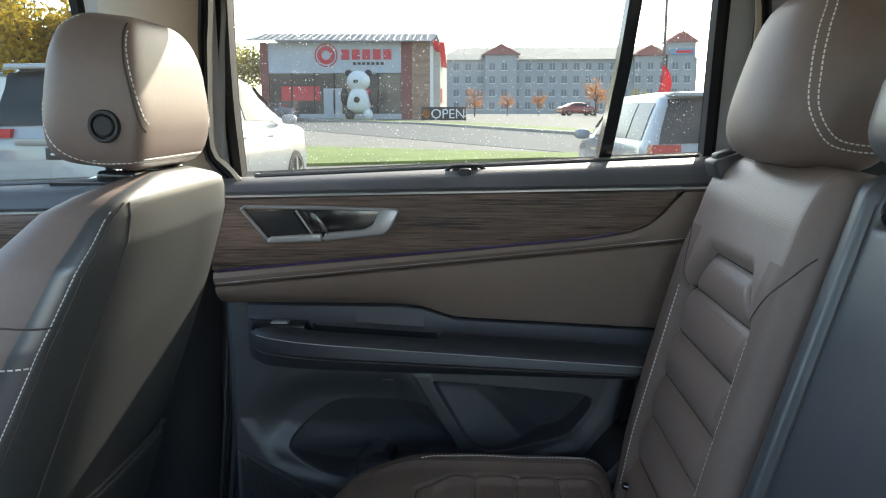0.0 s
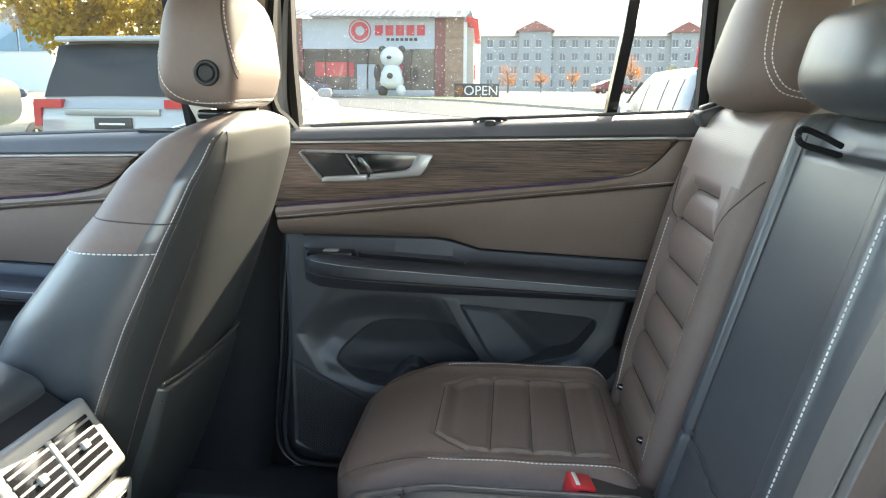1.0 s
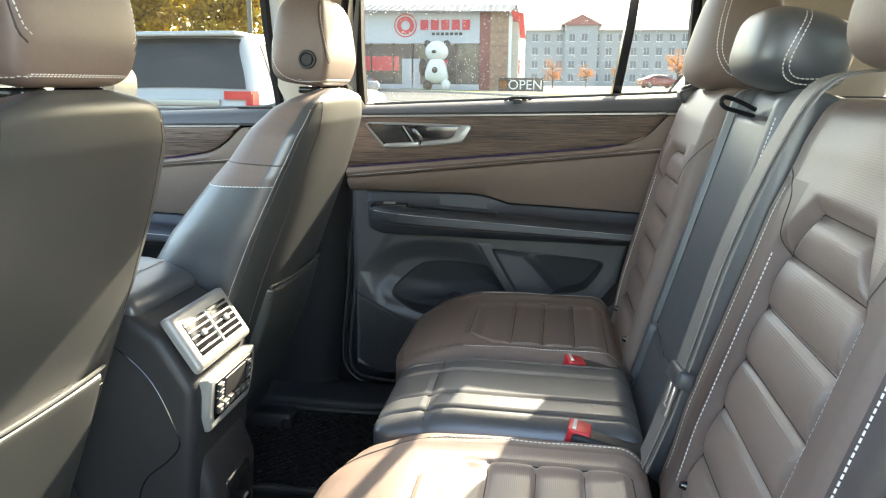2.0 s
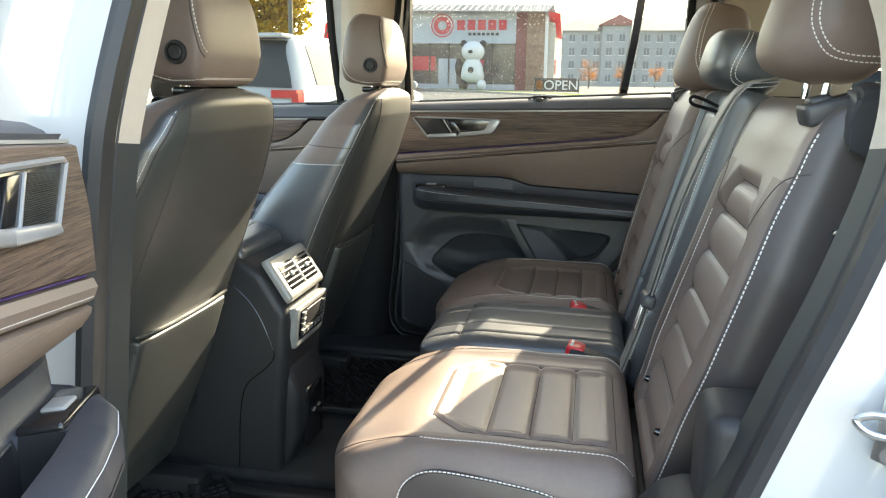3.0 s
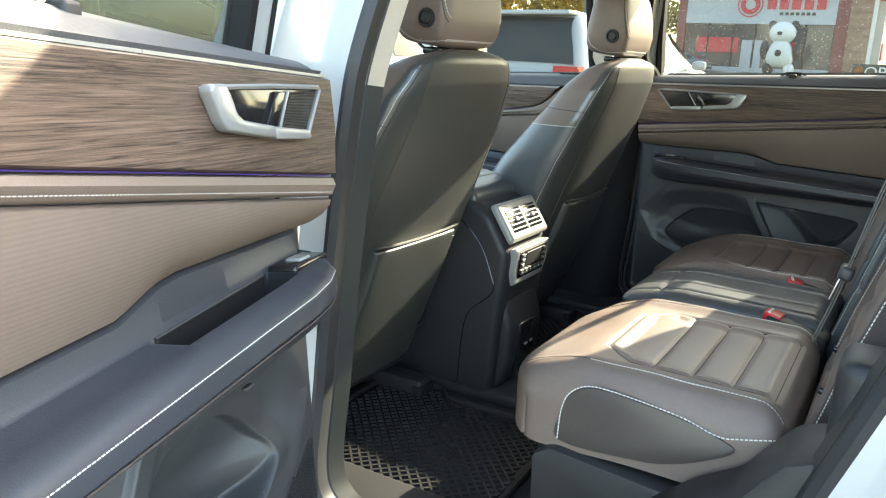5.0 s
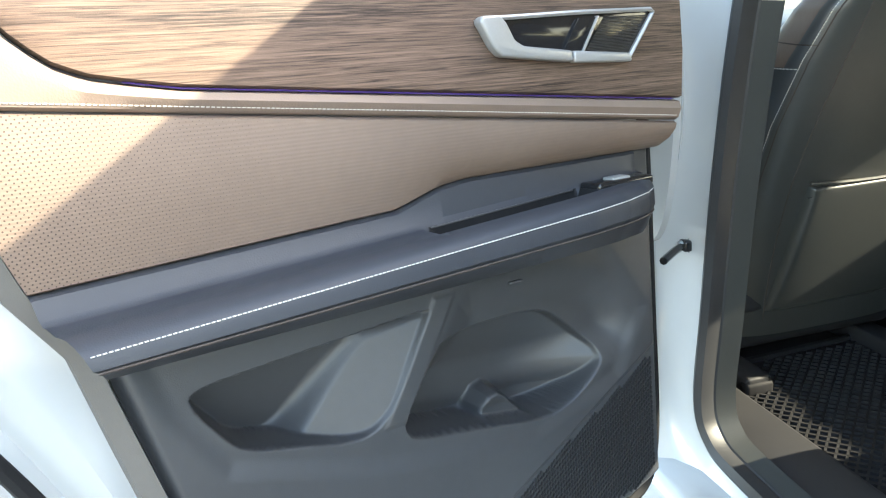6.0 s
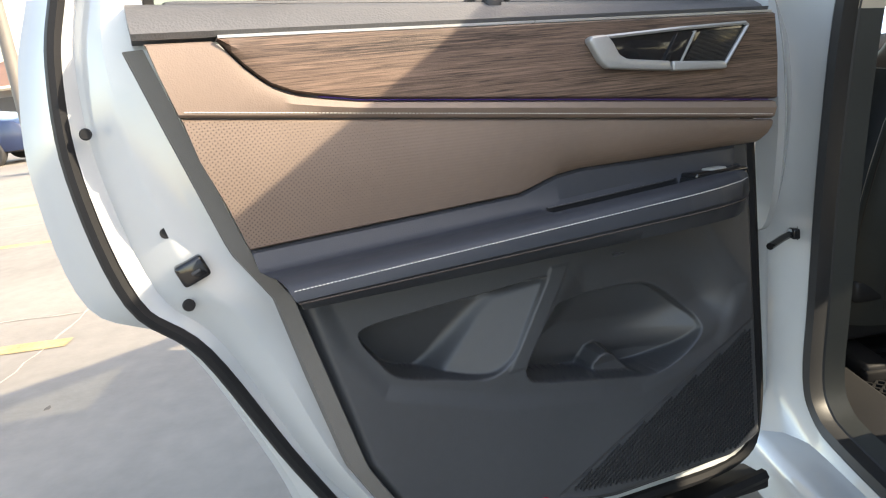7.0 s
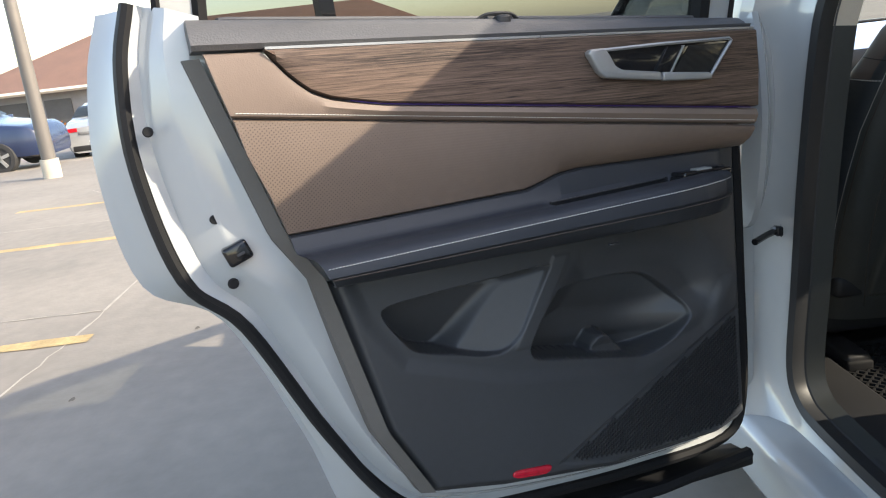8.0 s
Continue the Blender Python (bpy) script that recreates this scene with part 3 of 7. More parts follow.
    tube(bm, smooth_path([(-0.20, 0.80, 1.252), (-0.185, 0.795, 1.262), (-0.163, 0.79, 1.264), (-0.14, 0.795, 1.263), (-0.125, 0.80, 1.255)], 4), 0.003)
    put("sunshade_hook", bm, PLASTIC, upper, "black sunshade hook")
    bm = bmesh.new()
    strip(bm, [(XF, 0.211, const(0.744), lambda x: zwt(x) - 0.0005), (XF, 0.211, const(0.739), lambda x: min(zwt(x) - 0.003, zwt(x))),
               (XF, 0.2105, const(0.7365), lambda x: 0.5 * (zwt(x) + zwb0(x))),
               (XF, 0.210, const(0.740), lambda x: zwb0(x) + 0.003), (XF, 0.210, const(0.746), lambda x: zwb0(x) + 0.0008)], 60)
    put("wood_inlay", bm, WOOD, lb="brown open-pore wood inlay")
    bm = bmesh.new()
    strip(bm, [(XF, 0.209, const(0.752), lambda x: zwt(x) + 0.0045), (XF, 0.209, const(0.745), lambda x: zwt(x) + 0.004),
               (XF, 0.209, const(0.745), lambda x: zwt(x) + 0.0005), (XF, 0.209, const(0.752), lambda x: zwt(x))], 30, 0.004)
    put("trim_line", bm, SATIN, lb="thin satin metal line")
    bm = bmesh.new()
    tube(bm, [(x, 0.7465, zwb0(x) - 0.0005) for x in np.linspace(-0.60, 0.10, 30)], 0.0008, 5)
    put("light_strip", bm, PURPLE, lb="thin violet ambient light strip")
    bm = bmesh.new()
    strip(bm, [(XF, 0.291, const(0.752), lambda x: zwb0(x) - 0.0015), (XF, 0.289, const(0.744), lambda x: zwb0(x) - 0.004),
               (XF, 0.280, const(0.741), lambda x: 0.55 * zwb0(x) + 0.45 * zst(x)),
               (XF, 0.266, const(0.747), lambda x: zst(x) + 0.004), (XF, 0.264, const(0.753), lambda x: zst(x) + 0.001)], 60)
    bol = put("bolster", bm, TAN, lb="brown soft leatherette bolster")
    bm = bmesh.new()
    stitches(bm, [(x, 0.7455, zst(x) + 0.007) for x in np.linspace(XF + 0.005, 0.262, 40)], 0.0034, 0.0015, 0.0006)
    put("stitching", bm, THREAD, bol, "pale contrast stitching", kind="stuff")
    bm = bmesh.new()
    strip(bm, [(XF, 0.264, const(0.755), lambda x: zst(x) - 0.0005), (XF, 0.262, const(0.750), lambda x: zst(x) - 0.004),
               (XF, 0.25, const(0.752), lambda x: 0.7 * zst(x) + 0.3 * ztl(x)),
               (XF, 0.225, const(0.763), lambda x: 0.35 * zst(x) + 0.65 * ztl(x)), (XF, 0.205, const(0.782), lambda x: ztl(x) + 0.001),
               (XF, 0.203, const(0.790), lambda x: ztl(x) - 0.002)], 60)
    put("panel_insert", bm, BROWN_PERF, lb="brown perforated leatherette insert")

    # armrest
    def ya(lo):
        return lambda x: lo + (0.786 - lo) * tip(x)
    bm = bmesh.new()
    def dep(x):
        return (0.052 * ease(-0.445, -0.432, x) * (1 - ease(-0.25, -0.20, x))) if full else 0.0
    strip(bm, [(-0.565, 0.204, const(0.790), lambda x: ztl(x) - 0.001), (-0.565, 0.203, ya(0.781), lambda x: ztl(x) - 0.006),
               (-0.565, 0.200, ya(0.776), lambda x: min(ztl(x) - 0.007, zarm(x) + 0.020)),
               (-0.565, 0.198, ya(0.770), lambda x: zarm(x) + 0.014), (-0.565, 0.196, ya(0.7675), lambda x: zarm(x) + 0.013 - dep(x)),
               (-0.565, 0.192, ya(0.728), lambda x: zarm(x) + 0.013 - dep(x)), (-0.565, 0.191, ya(0.725), lambda x: zarm(x) + 0.0135),
               (-0.565, 0.186, ya(0.712), lambda x: zarm(x) + 0.012), (-0.565, 0.182, ya(0.699), lambda x: zarm(x) + 0.008),
               (-0.565, 0.178, ya(0.690), lambda x: zarm(x) + 0.001), (-0.565, 0.176, ya(0.688), lambda x: zarm(x) - 0.004),
               (-0.565, 0.172, ya(0.687), lambda x: 0.6 * zarm(x) + 0.4 * zab(x)), (-0.56, 0.166, ya(0.694), lambda x: 0.45 * zarm(x) + 0.55 * zab(x)),
               (-0.555, 0.160, ya(0.712), lambda x: zab(x) + 0.004), (-0.54, 0.155, ya(0.745), lambda x: zab(x) - 0.004),
               (-0.52, 0.150, ya(0.792), lambda x: zab(x) - 0.006)], 160 if full else 40, 0.01)
    bm.faces.ensure_lookup_table()
    for f in bm.faces:
        c = f.calc_center_median()
        # faces inside the grab recess get a darker material, its shade put into colour
        if full and 0.722 < c.y < 0.772 and -0.446 < c.x < -0.205 and zarm(c.x) - 0.045 < c.z < zarm(c.x) + 0.010:
            f.material_index = 1
    arm = put("armrest", bm, [ARMPAD, RUBBER], lb="black padded armrest")
    bm = bmesh.new()
    stitches(bm, [(x, ya(0.6885)(x), zarm(x) - 0.001) for x in np.linspace(-0.558, 0.176, 60)], 0.0034, 0.0015, 0.0006)
    put("stitching", bm, THREAD, arm, "pale contrast stitching", kind="stuff")
    bm = bmesh.new()
    tube(bm, [(x, ya(0.689)(x), 0.5 * zarm(x) + 0.5 * zab(x)) for x in np.linspace(-0.55, 0.168, 40)], 0.0013, 5)
    put("seam", bm, SEAM, arm)
    bm = bmesh.new()
    if full:
        # silver edge of the grab recess, window switch ahead of it
        tube(bm, [(x, ya(0.7695)(x), zarm(x) + 0.0125) for x in np.linspace(-0.435, -0.215, 24)], 0.0014, 6)
        put("recess_edge", bm, PLASTIC_SOFT, arm, "edge of the grab recess")
        bm = bmesh.new()
        rbox(bm, (-0.545, 0.732, zarm(-0.51) + 0.004), (-0.447, 0.771, zarm(-0.51) + 0.0165), 0.004)
        put("window_switch", bm, GLOSS_BLACK, arm, "black window switch panel")
        bm = bmesh.new()
        rbox(bm, (-0.512, 0.741, zarm(-0.51) + 0.010), (-0.480, 0.763, zarm(-0.51) + 0.0195), 0.003)
        put("switch_key", bm, SILVER, arm, "silver-edged switch key")

    # lower panel with map pockets, as a relief
    n, k = (400, 230) if full else (40, 24)
    S, T = np.meshgrid(np.linspace(0, 1, n), np.linspace(0, 1, k))
    Z = 0.49 + T * 0.41
    X = np.zeros_like(Z)
    for _ in range(4):
        xr = np.interp(Z, [0.50, 0.524, 0.635, 0.895, 0.966], [0.015, 0.026, 0.089, 0.155, 0.205])
        X = XF + (xr - XF) * S
        zb = np.interp(X, [-0.63, -0.60, -0.55, -0.322, -0.11, 0.03], [0.520, 0.494, 0.477, 0.468, 0.488, 0.512])
        zt = np.interp(X, [-0.62, -0.57, -0.52, 0.16], [1.012, 1.012, 0.899, 0.887])
        Z = zb + T * (zt - zb)
    Y = 0.797 + 0 * X
    # soft shoulder round both pockets
    big = polydist(X, Z, [(-0.50, 0.90), (0.13, 0.90), (0.099, 0.807), (0.048, 0.734), (-0.136, 0.674), (-0.373, 0.641), (-0.527, 0.683), (-0.585, 0.78)])
    Y = Y + 0.006 * step01(-0.012, 0.016, big)

    def rounded(pts):
        return [(p.x, p.z) for p in smooth_path([(a, 0, b) for a, b in pts], 4, True)]
    rear = polydist(X, Z, rounded([(0.076, 0.818), (0.062, 0.834), (-0.002, 0.841), (-0.111, 0.849), (-0.205, 0.857), (-0.224, 0.852), (-0.212, 0.815), (-0.176, 0.764),
                                   (-0.140, 0.726), (-0.100, 0.719), (-0.04, 0.733), (0.023, 0.750), (0.050, 0.776)]))
    front = polydist(X, Z, rounded([(-0.228, 0.800), (-0.240, 0.809), (-0.300, 0.812), (-0.387, 0.812), (-0.432, 0.798), (-0.485, 0.752), (-0.502, 0.728), (-0.497, 0.708), (-0.452, 0.676),
                                    (-0.386, 0.661), (-0.28, 0.678), (-0.196, 0.693), (-0.176, 0.704), (-0.176, 0.728), (-0.200, 0.765)]))
    # hollow under the armrest that runs down into the front pocket
    hollow = polydist(X, Z, rounded([(-0.262, 0.858), (-0.340, 0.873), (-0.430, 0.875), (-0.520, 0.850), (-0.565, 0.785), (-0.552, 0.728), (-0.490, 0.702), (-0.400, 0.690), (-0.300, 0.695), (-0.205, 0.715),
                                     (-0.190, 0.735)]))
    Y = Y + 0.024 * step01(-0.004, 0.062, hollow)
    drop = np.clip((0.835 - Z) / 0.15, 0, 1)
    # rear pocket: a deep rear facet and a shallower one ahead of the fold
    facet = polydist(X, Z, [(0.12, 0.90), (-0.245, 0.866), (-0.238, 0.853), (-0.140, 0.833), (-0.114, 0.810), (-0.052, 0.739), (-0.020, 0.715), (0.12, 0.69)])
    off_bar = np.clip((X + 0.224) * 0.832 + (Z - 0.852) * 0.555, 0, 0.09)
    fold = step01(-0.004, 0.028, facet)
    deep = (0.005 + 0.34 * off_bar) * (1 - fold) + (0.036 + 0.058 * drop) * fold
    Y = Y + deep * step01(0.0, 0.006, rear)
    # front pocket: its back wall sweeps out to the rim at the front end
    wall = 0.04 + 0.96 * (1 - (1 - np.clip((X + 0.503 + 0.3 * np.clip(0.72 - Z, 0, 1)) / 0.15, 0, 1)) ** 2)
    Y = Y + (0.003 + 0.080 * drop * wall) * step01(0.0, 0.005, front)
    # cup tab in the front pocket
    tab = polydist(X, Z, [(-0.296, 0.650), (-0.304, 0.690), (-0.318, 0.707), (-0.335, 0.711), (-0.350, 0.703), (-0.400, 0.650)])
    Y = Y - 0.045 * step01(-0.002, 0.008, tab) * step01(0.0, 0.004, front)
    # flush bar between the pockets
    ridge = polydist(X, Z, [(-0.230, 0.868), (-0.259, 0.868), (-0.176, 0.722), (-0.146, 0.722)])
    flat = step01(-0.004, 0.003, ridge)
    Y = Y * (1 - flat) + 0.801 * flat
    spk = polydist(X, Z, [(-0.603, 0.722), (-0.606, 0.520), (-0.56, 0.484), (-0.33, 0.474), (-0.20, 0.503)])
    Y = Y + 0.003 * step01(0.0, 0.006, spk)
    rimf = np.minimum(np.minimum(S * 0.9, (1 - S) * 0.75), T * 0.42)
    Y = Y + 0.014 * (1 - step01(0, 0.02, rimf)) ** 2
    rows = [[Vector((X[j, i], Y[j, i], Z[j, i])) for i in range(n)] for j in range(k)]
    bm = bmesh.new()
    skin(bm, rows, closed=False)
    edge = rows[0] + [r[-1] for r in rows[1:]] + rows[-1][::-1][1:] + [r[0] for r in rows[::-1][1:-1]]
    skin(bm, [edge + [edge[0]], [p + Vector((0, 0.02, 0)) for p in edge + [edge[0]]]], closed=False)
    low = put("lower_panel", bm, DOORPLASTIC, lb="black moulded lower panel with map pockets", sharp=85)
    bm = bmesh.new()
    if full:
        for i in range(94):
            for j in range(56):
                x = -0.603 + i * 0.0050
                z = 0.470 + (j + (i % 2) * 0.5) * 0.0078 + (x + 0.58) * 0.1
                q = pdist(x, z, [(-0.600, 0.712), (-0.603, 0.522), (-0.56, 0.490), (-0.33, 0.478), (-0.21, 0.505)])
                if q > 0.006:
                    rbox(bm, (x - 0.0011, 0.7972, z - 0.0033), (x + 0.0011, 0.8025, z + 0.0033), 0, move=Matrix.Translation((x, 0, z)) @ Matrix.Rotation(radians(-24), 4, "Y") @ Matrix.Translation((-x, 0, -z)))
        put("speaker_grille", bm, PLASTIC, low, "black slatted speaker grille", kind="stuff")
        bm = bmesh.new()
        plate(bm, [(-0.192, 0.506), (-0.188, 0.498), (-0.178, 0.494), (-0.126, 0.499), (-0.116, 0.504), (-0.118, 0.512), (-0.128, 0.514), (-0.184, 0.510)], 0.794, 0.806, 0.003)
        put("reflector", bm, REFLECTOR, low, "red door reflector")
        bm = bmesh.new()
        rbox(bm, (-0.310, 0.724, 0.885), (-0.290, 0.731, 0.889), 0.002)
        put("ambient_lamp", bm, PLASTIC_SOFT, low, "small lamp under the armrest")
        # bottom weatherstrip
        bm = bmesh.new()
        tube(bm, [(-0.66, 0.85, 0.392), (-0.45, 0.85, 0.372), (-0.2, 0.85, 0.372), (0.10, 0.85, 0.392)], 0.012, 6)
        rbox(bm, (-0.68, 0.86, 0.355), (0.12, 0.93, 0.380), 0.006)
        put("bottom_seal", bm, RUBBER, body, "black rubber bottom seal")

    # release handle in its bezel
    o = [Vector((p[0], 0.731, p[1])) for p in bezel_outline()]
    mid_o = []
    for i in range(len(o)):
        a, b = o[i], o[(i + 1) % len(o)]
        mid_o += [a.lerp(b, q) for q in (0.06, 0.12, 0.3, 0.5, 0.7, 0.88, 0.94)]
    bm = bmesh.new()
    sweep(bm, mid_o, [(-0.0022, 0.008), (-0.0028, -0.001), (0, -0.003), (0.0026, -0.001), (0.0028, 0.008)], (0, 1, 0), closed=True)
    bez = put("handle_bezel", bm, SATIN, lb="satin silver handle bezel")
    bm = bmesh.new()
    plate(bm, [(p.x, p.z) for p in o], 0.7335, 0.750, 0.001)
    put("handle_recess", bm, GLOSS_BLACK, bez, "black handle recess")
    bm = bmesh.new()
    for i in range(26):
        z = 1.143 + i * 0.0018
        x0 = -0.545 + (1.19 - z) * 0.85
        x1 = -0.455 + (1.19 - z) * 0.55
        rbox(bm, (x0, 0.7315, z), (x1, 0.7338, z + 0.0009), 0)
    put("tweeter_grille", bm, PLASTIC, bez, "black ribbed tweeter grille", kind="stuff")
    bm = bmesh.new()
    plate(bm, [(-0.466, 1.189), (-0.424, 1.189), (-0.398, 1.152), (-0.434, 1.149)], 0.7295, 0.736, 0.0015)
    put("grille_divider", bm, GLOSS_BLACK, bez)
    bm = bmesh.new()
    plate(bm, [(-0.457, 1.190), (-0.453, 1.190), (-0.424, 1.146), (-0.428, 1.146)], 0.7275, 0.734, 0.0008)
    put("divider_line", bm, SATIN, bez, "thin satin line")
    bm = bmesh.new()
    plate(bm, [(-0.406, 1.1375), (-0.35, 1.1435), (-0.302, 1.149), (-0.292, 1.158), (-0.2745, 1.188), (-0.279, 1.194), (-0.303, 1.1945), (-0.312, 1.185), (-0.322, 1.166), (-0.335, 1.159), (-0.406, 1.151)],
          0.722, 0.738, 0.0035, 3)
    put("release_lever", bm, SATIN, bez, "satin silver release lever")
    bm = bmesh.new()
    plate(bm, [(-0.411, 1.1365), (-0.411, 1.1505), (-0.503, 1.1440), (-0.509, 1.1340), (-0.503, 1.1325)], 0.7255, 0.738, 0.003, 3)
    put("bezel_foot", bm, SATIN, bez, "satin silver lower bezel")
    return d


door(1, "rear_door", "closed white rear door with brown trim and wood inlay")
door(-1, "rear_door", "wide open white rear door with brown trim, wood inlay and map pockets", turn=LEFT_DOOR)
door(1, "front_door", "closed front door with wood inlay and black armrest", dx=-1.116, dz=-0.047, stretch=1.2, full=False)
door(-1, "front_door", "closed front door with wood inlay and black armrest", dx=-1.116, dz=-0.047, stretch=1.2, full=False)

# ---- body shell ----
car = thing("car_body", (0.3, 0, 0.25), "white sport utility vehicle body with beige headliner", "car")
OPENING = [(-0.535, 1.50), (-0.548, 1.43), (-0.570, 1.28), (-0.585, 1.18), (-0.613, 0.944), (-0.635, 0.70), (-0.650, 0.53), (-0.62, 0.462), (-0.54, 0.440),
           (-0.30, 0.432), (-0.08, 0.445), (0.02, 0.50), (0.10, 0.63), (0.165, 0.80), (0.225, 0.971), (0.271, 1.097), (0.306, 1.221), (0.318, 1.318),
           (0.300, 1.411), (0.25, 1.52), (0.16, 1.605), (0.0, 1.635), (-0.25, 1.645), (-0.42, 1.63), (-0.51, 1.585)]


def yside(z):
    """Half width of the body at the door openings."""
    return float(np.interp(z, [0.40, 0.55, 1.0, 1.25, 1.70], [0.845, 0.85, 0.85, 0.845, 0.71]))


for s in (1, -1):
    def wider(x, z):
        """The closed side's opening lies wider above the belt."""
        q = ease(1.20, 1.30, z) if s > 0 else 0.0
        return x + q * (-0.045 if x < -0.4 else 0.035 + 0.06 * ease(1.38, 1.60, z) if x > 0.1 else 0.0)
    op = smooth_path([(wider(x, z), yside(z), z) for x, z in OPENING], 5, True)
    bm = bmesh.new()
    # painted jamb from the seal flange to the outer skin
    c = Vector((-0.15, 0.85, 1.0))
    rings = []
    for off, dy in ((-0.012, -0.02), (0.0, 0.0), (0.012, 0.012), (0.055, 0.018), (0.085, 0.045), (0.10, 0.085), (0.125, 0.098)):
        r = []
        for i, p in enumerate(op):
            t = (op[(i + 1) % len(op)] - op[i - 1]).normalized()
            nn = Vector((t.z, 0, -t.x)).normalized()
            if nn.dot(p - c) < 0:
                nn = -nn
            r.append(p + nn * off * (1 - 0.85 * ease(1.5, 1.6, p.z)) + Vector((0, dy, 0)))
        rings.append(r)
    # far jamb below the belt is blackened to stand for the footwell's shade
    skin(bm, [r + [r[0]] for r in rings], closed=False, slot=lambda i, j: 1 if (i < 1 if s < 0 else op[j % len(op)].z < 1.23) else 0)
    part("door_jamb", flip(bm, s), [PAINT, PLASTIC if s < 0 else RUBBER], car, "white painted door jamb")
    # the seal and trim keep clear of the far door's window frame
    rim = [p - Vector((0.028 * ease(1.22, 1.30, p.z), 0, 0)) if s > 0 and p.x < -0.45 else p for p in op]
    bm = bmesh.new()
    sweep(bm, rim, [(a * (0.62 if s < 0 else 0.5), b) for a, b in ((-0.018, 0.010), (-0.018, -0.014), (-0.011, -0.023), (-0.004, -0.015), (0.001, -0.013), (0.005, -0.022), (0.013, -0.024), (0.019, -0.014), (0.020, 0.012), (0.0, 0.018))], (0, 1, 0), closed=True)
    part("door_seal", flip(bm, s), SEALGREY, car, "rubber door opening seal")
    bm = bmesh.new()
    sweep(bm, rim, [(-0.020, -0.022), (-0.014, -0.026), (-0.020, -0.05), (-0.028, -0.05)] if s > 0 else
          [(-0.010, -0.016), (-0.006, -0.022), (-0.010, -0.060), (-0.019, -0.056)], (0, 1, 0), closed=True,
          slot=lambda i, j: 1 if op[i % len(op)].z < 1.23 else 0)
    # lower trim on the open side takes the sun-lightened plastic
    part("opening_trim", flip(bm, s), [PILLAR, SUNPLASTIC if s < 0 else PLASTIC], car, "opening trim edge")
    # sill plate and rocker
    bm = bmesh.new()
    rbox(bm, (-1.9, 0.665, 0.395), (0.12, 0.832, 0.446), 0.014)
    part("sill_plate", flip(bm, s), PLASTIC, car, "black plastic sill plate")
    bm = bmesh.new()
    rbox(bm, (-1.9, 0.80, 0.26), (0.20, 0.955, 0.40), 0.03)
    part("rocker_panel", flip(bm, s), PAINT, car, "white painted rocker panel")
    # inner B pillar: beige above the belt, black below
    for z0, z1, mt, nm, w in ((1.235, 1.66, PILLAR, "pillar_trim", 0.0), (0.43, 1.232, PLASTIC, "lower_pillar_trim", 0.15)):
        rings = []
        for i in range(9):
            z = z0 + (z1 - z0) * i / 8
            y = yside(z) - 0.02
            xr = float(np.interp(z, [0.43, 0.62, 1.2, 1.45, 1.66], [-0.655, -0.64, -0.60, -0.562, -0.535])) - 0.014 - (0.045 * ease(1.20, 1.30, z) if s > 0 else 0.0)
            xf = xr - 0.175 - w
            rings.append([Vector(q) for q in ((xr, y, z), (xr - 0.012, y - 0.022, z), (xr - 0.05, y - 0.046, z), (xr - 0.12, y - 0.05, z),
                                              (xf + 0.02, y - 0.03, z), (xf, y, z), (xf + 0.06, y + 0.012, z), (xr - 0.05, y + 0.012, z))])
        bm = bmesh.new()
        skin(bm, rings)
        # near trim is toned up for sunlight, far trim darkened for shade
        part(nm, flip(bm, s), (SUNPLASTIC if s < 0 else RUBBER) if mt is PLASTIC else mt, car, "beige pillar trim" if mt is PILLAR else "dark pillar trim, toned for its light", sharp=60)
    # outer B pillar
    bm = bmesh.new()
    plate(bm, [(-0.97, 0.38), (-0.95, 1.22), (-0.80, 1.26), (-0.72, 1.66), (-0.64, 1.66), (-0.70, 1.25), (-0.73, 0.38)], 0.90, 0.945, 0.01,
          shape=lambda v: Vector((v.x, v.y - max(0, v.z - 1.25) * 0.30, v.z)))
    part("outer_pillar", flip(bm, s), PAINT, car, "white painted pillar")
    # C pillar trim inside, quarter panel outside
    rings = []
    for i in range(9):
        z = 1.27 + 0.40 * i / 8
        y = yside(z) - 0.03
        xf = float(np.interp(z, [1.27, 1.32, 1.41, 1.52, 1.66], [0.325, 0.330, 0.312, 0.262, 0.18])) + 0.012 + (0.035 + 0.065 * ease(1.38, 1.60, z) if s > 0 else 0.0)
        rings.append([Vector(q) for q in ((xf, y, z), (xf + 0.02, y - 0.025, z), (xf + 0.10, y - 0.04, z), (xf + 0.30, y - 0.035, z),
                                          (xf + 0.36, y, z), (xf + 0.30, y + 0.04, z), (xf + 0.05, y + 0.04, z))])
    bm = bmesh.new()
    skin(bm, rings)
    part("rear_pillar_trim", flip(bm, s), PILLAR, car, "beige pillar trim", sharp=60)
    rings = []
    for z in (0.40, 0.6, 0.8, 1.0, 1.15, 1.275):
        y = yside(z) - 0.03
        xf = float(np.interp(z, [0.43, 0.50, 0.63, 0.80, 0.971, 1.097, 1.221, 1.30], [-0.05, 0.03, 0.11, 0.175, 0.235, 0.281, 0.316, 0.33]))
        rings.append([Vector(q) for q in ((xf, y + 0.01, z), (xf + 0.02, y - 0.02, z), (xf + 0.10, y - 0.05, z), (xf + 0.6, y - 0.06, z), (2.0, y - 0.08, z), (2.0, y + 0.02, z))])
    bm = bmesh.new()
    skin(bm, rings)
    part("quarter_trim", flip(bm, s), PLASTIC, car, "charcoal quarter trim", sharp=60)
    bm = bmesh.new()
    rbox(bm, (0.150, 0.678, 0.55), (0.60, 0.80, 0.922), 0.022)
    part("wheelhouse_trim", flip(bm, s), PLASTIC, car, "black wheelhouse trim")
    bm = bmesh.new()
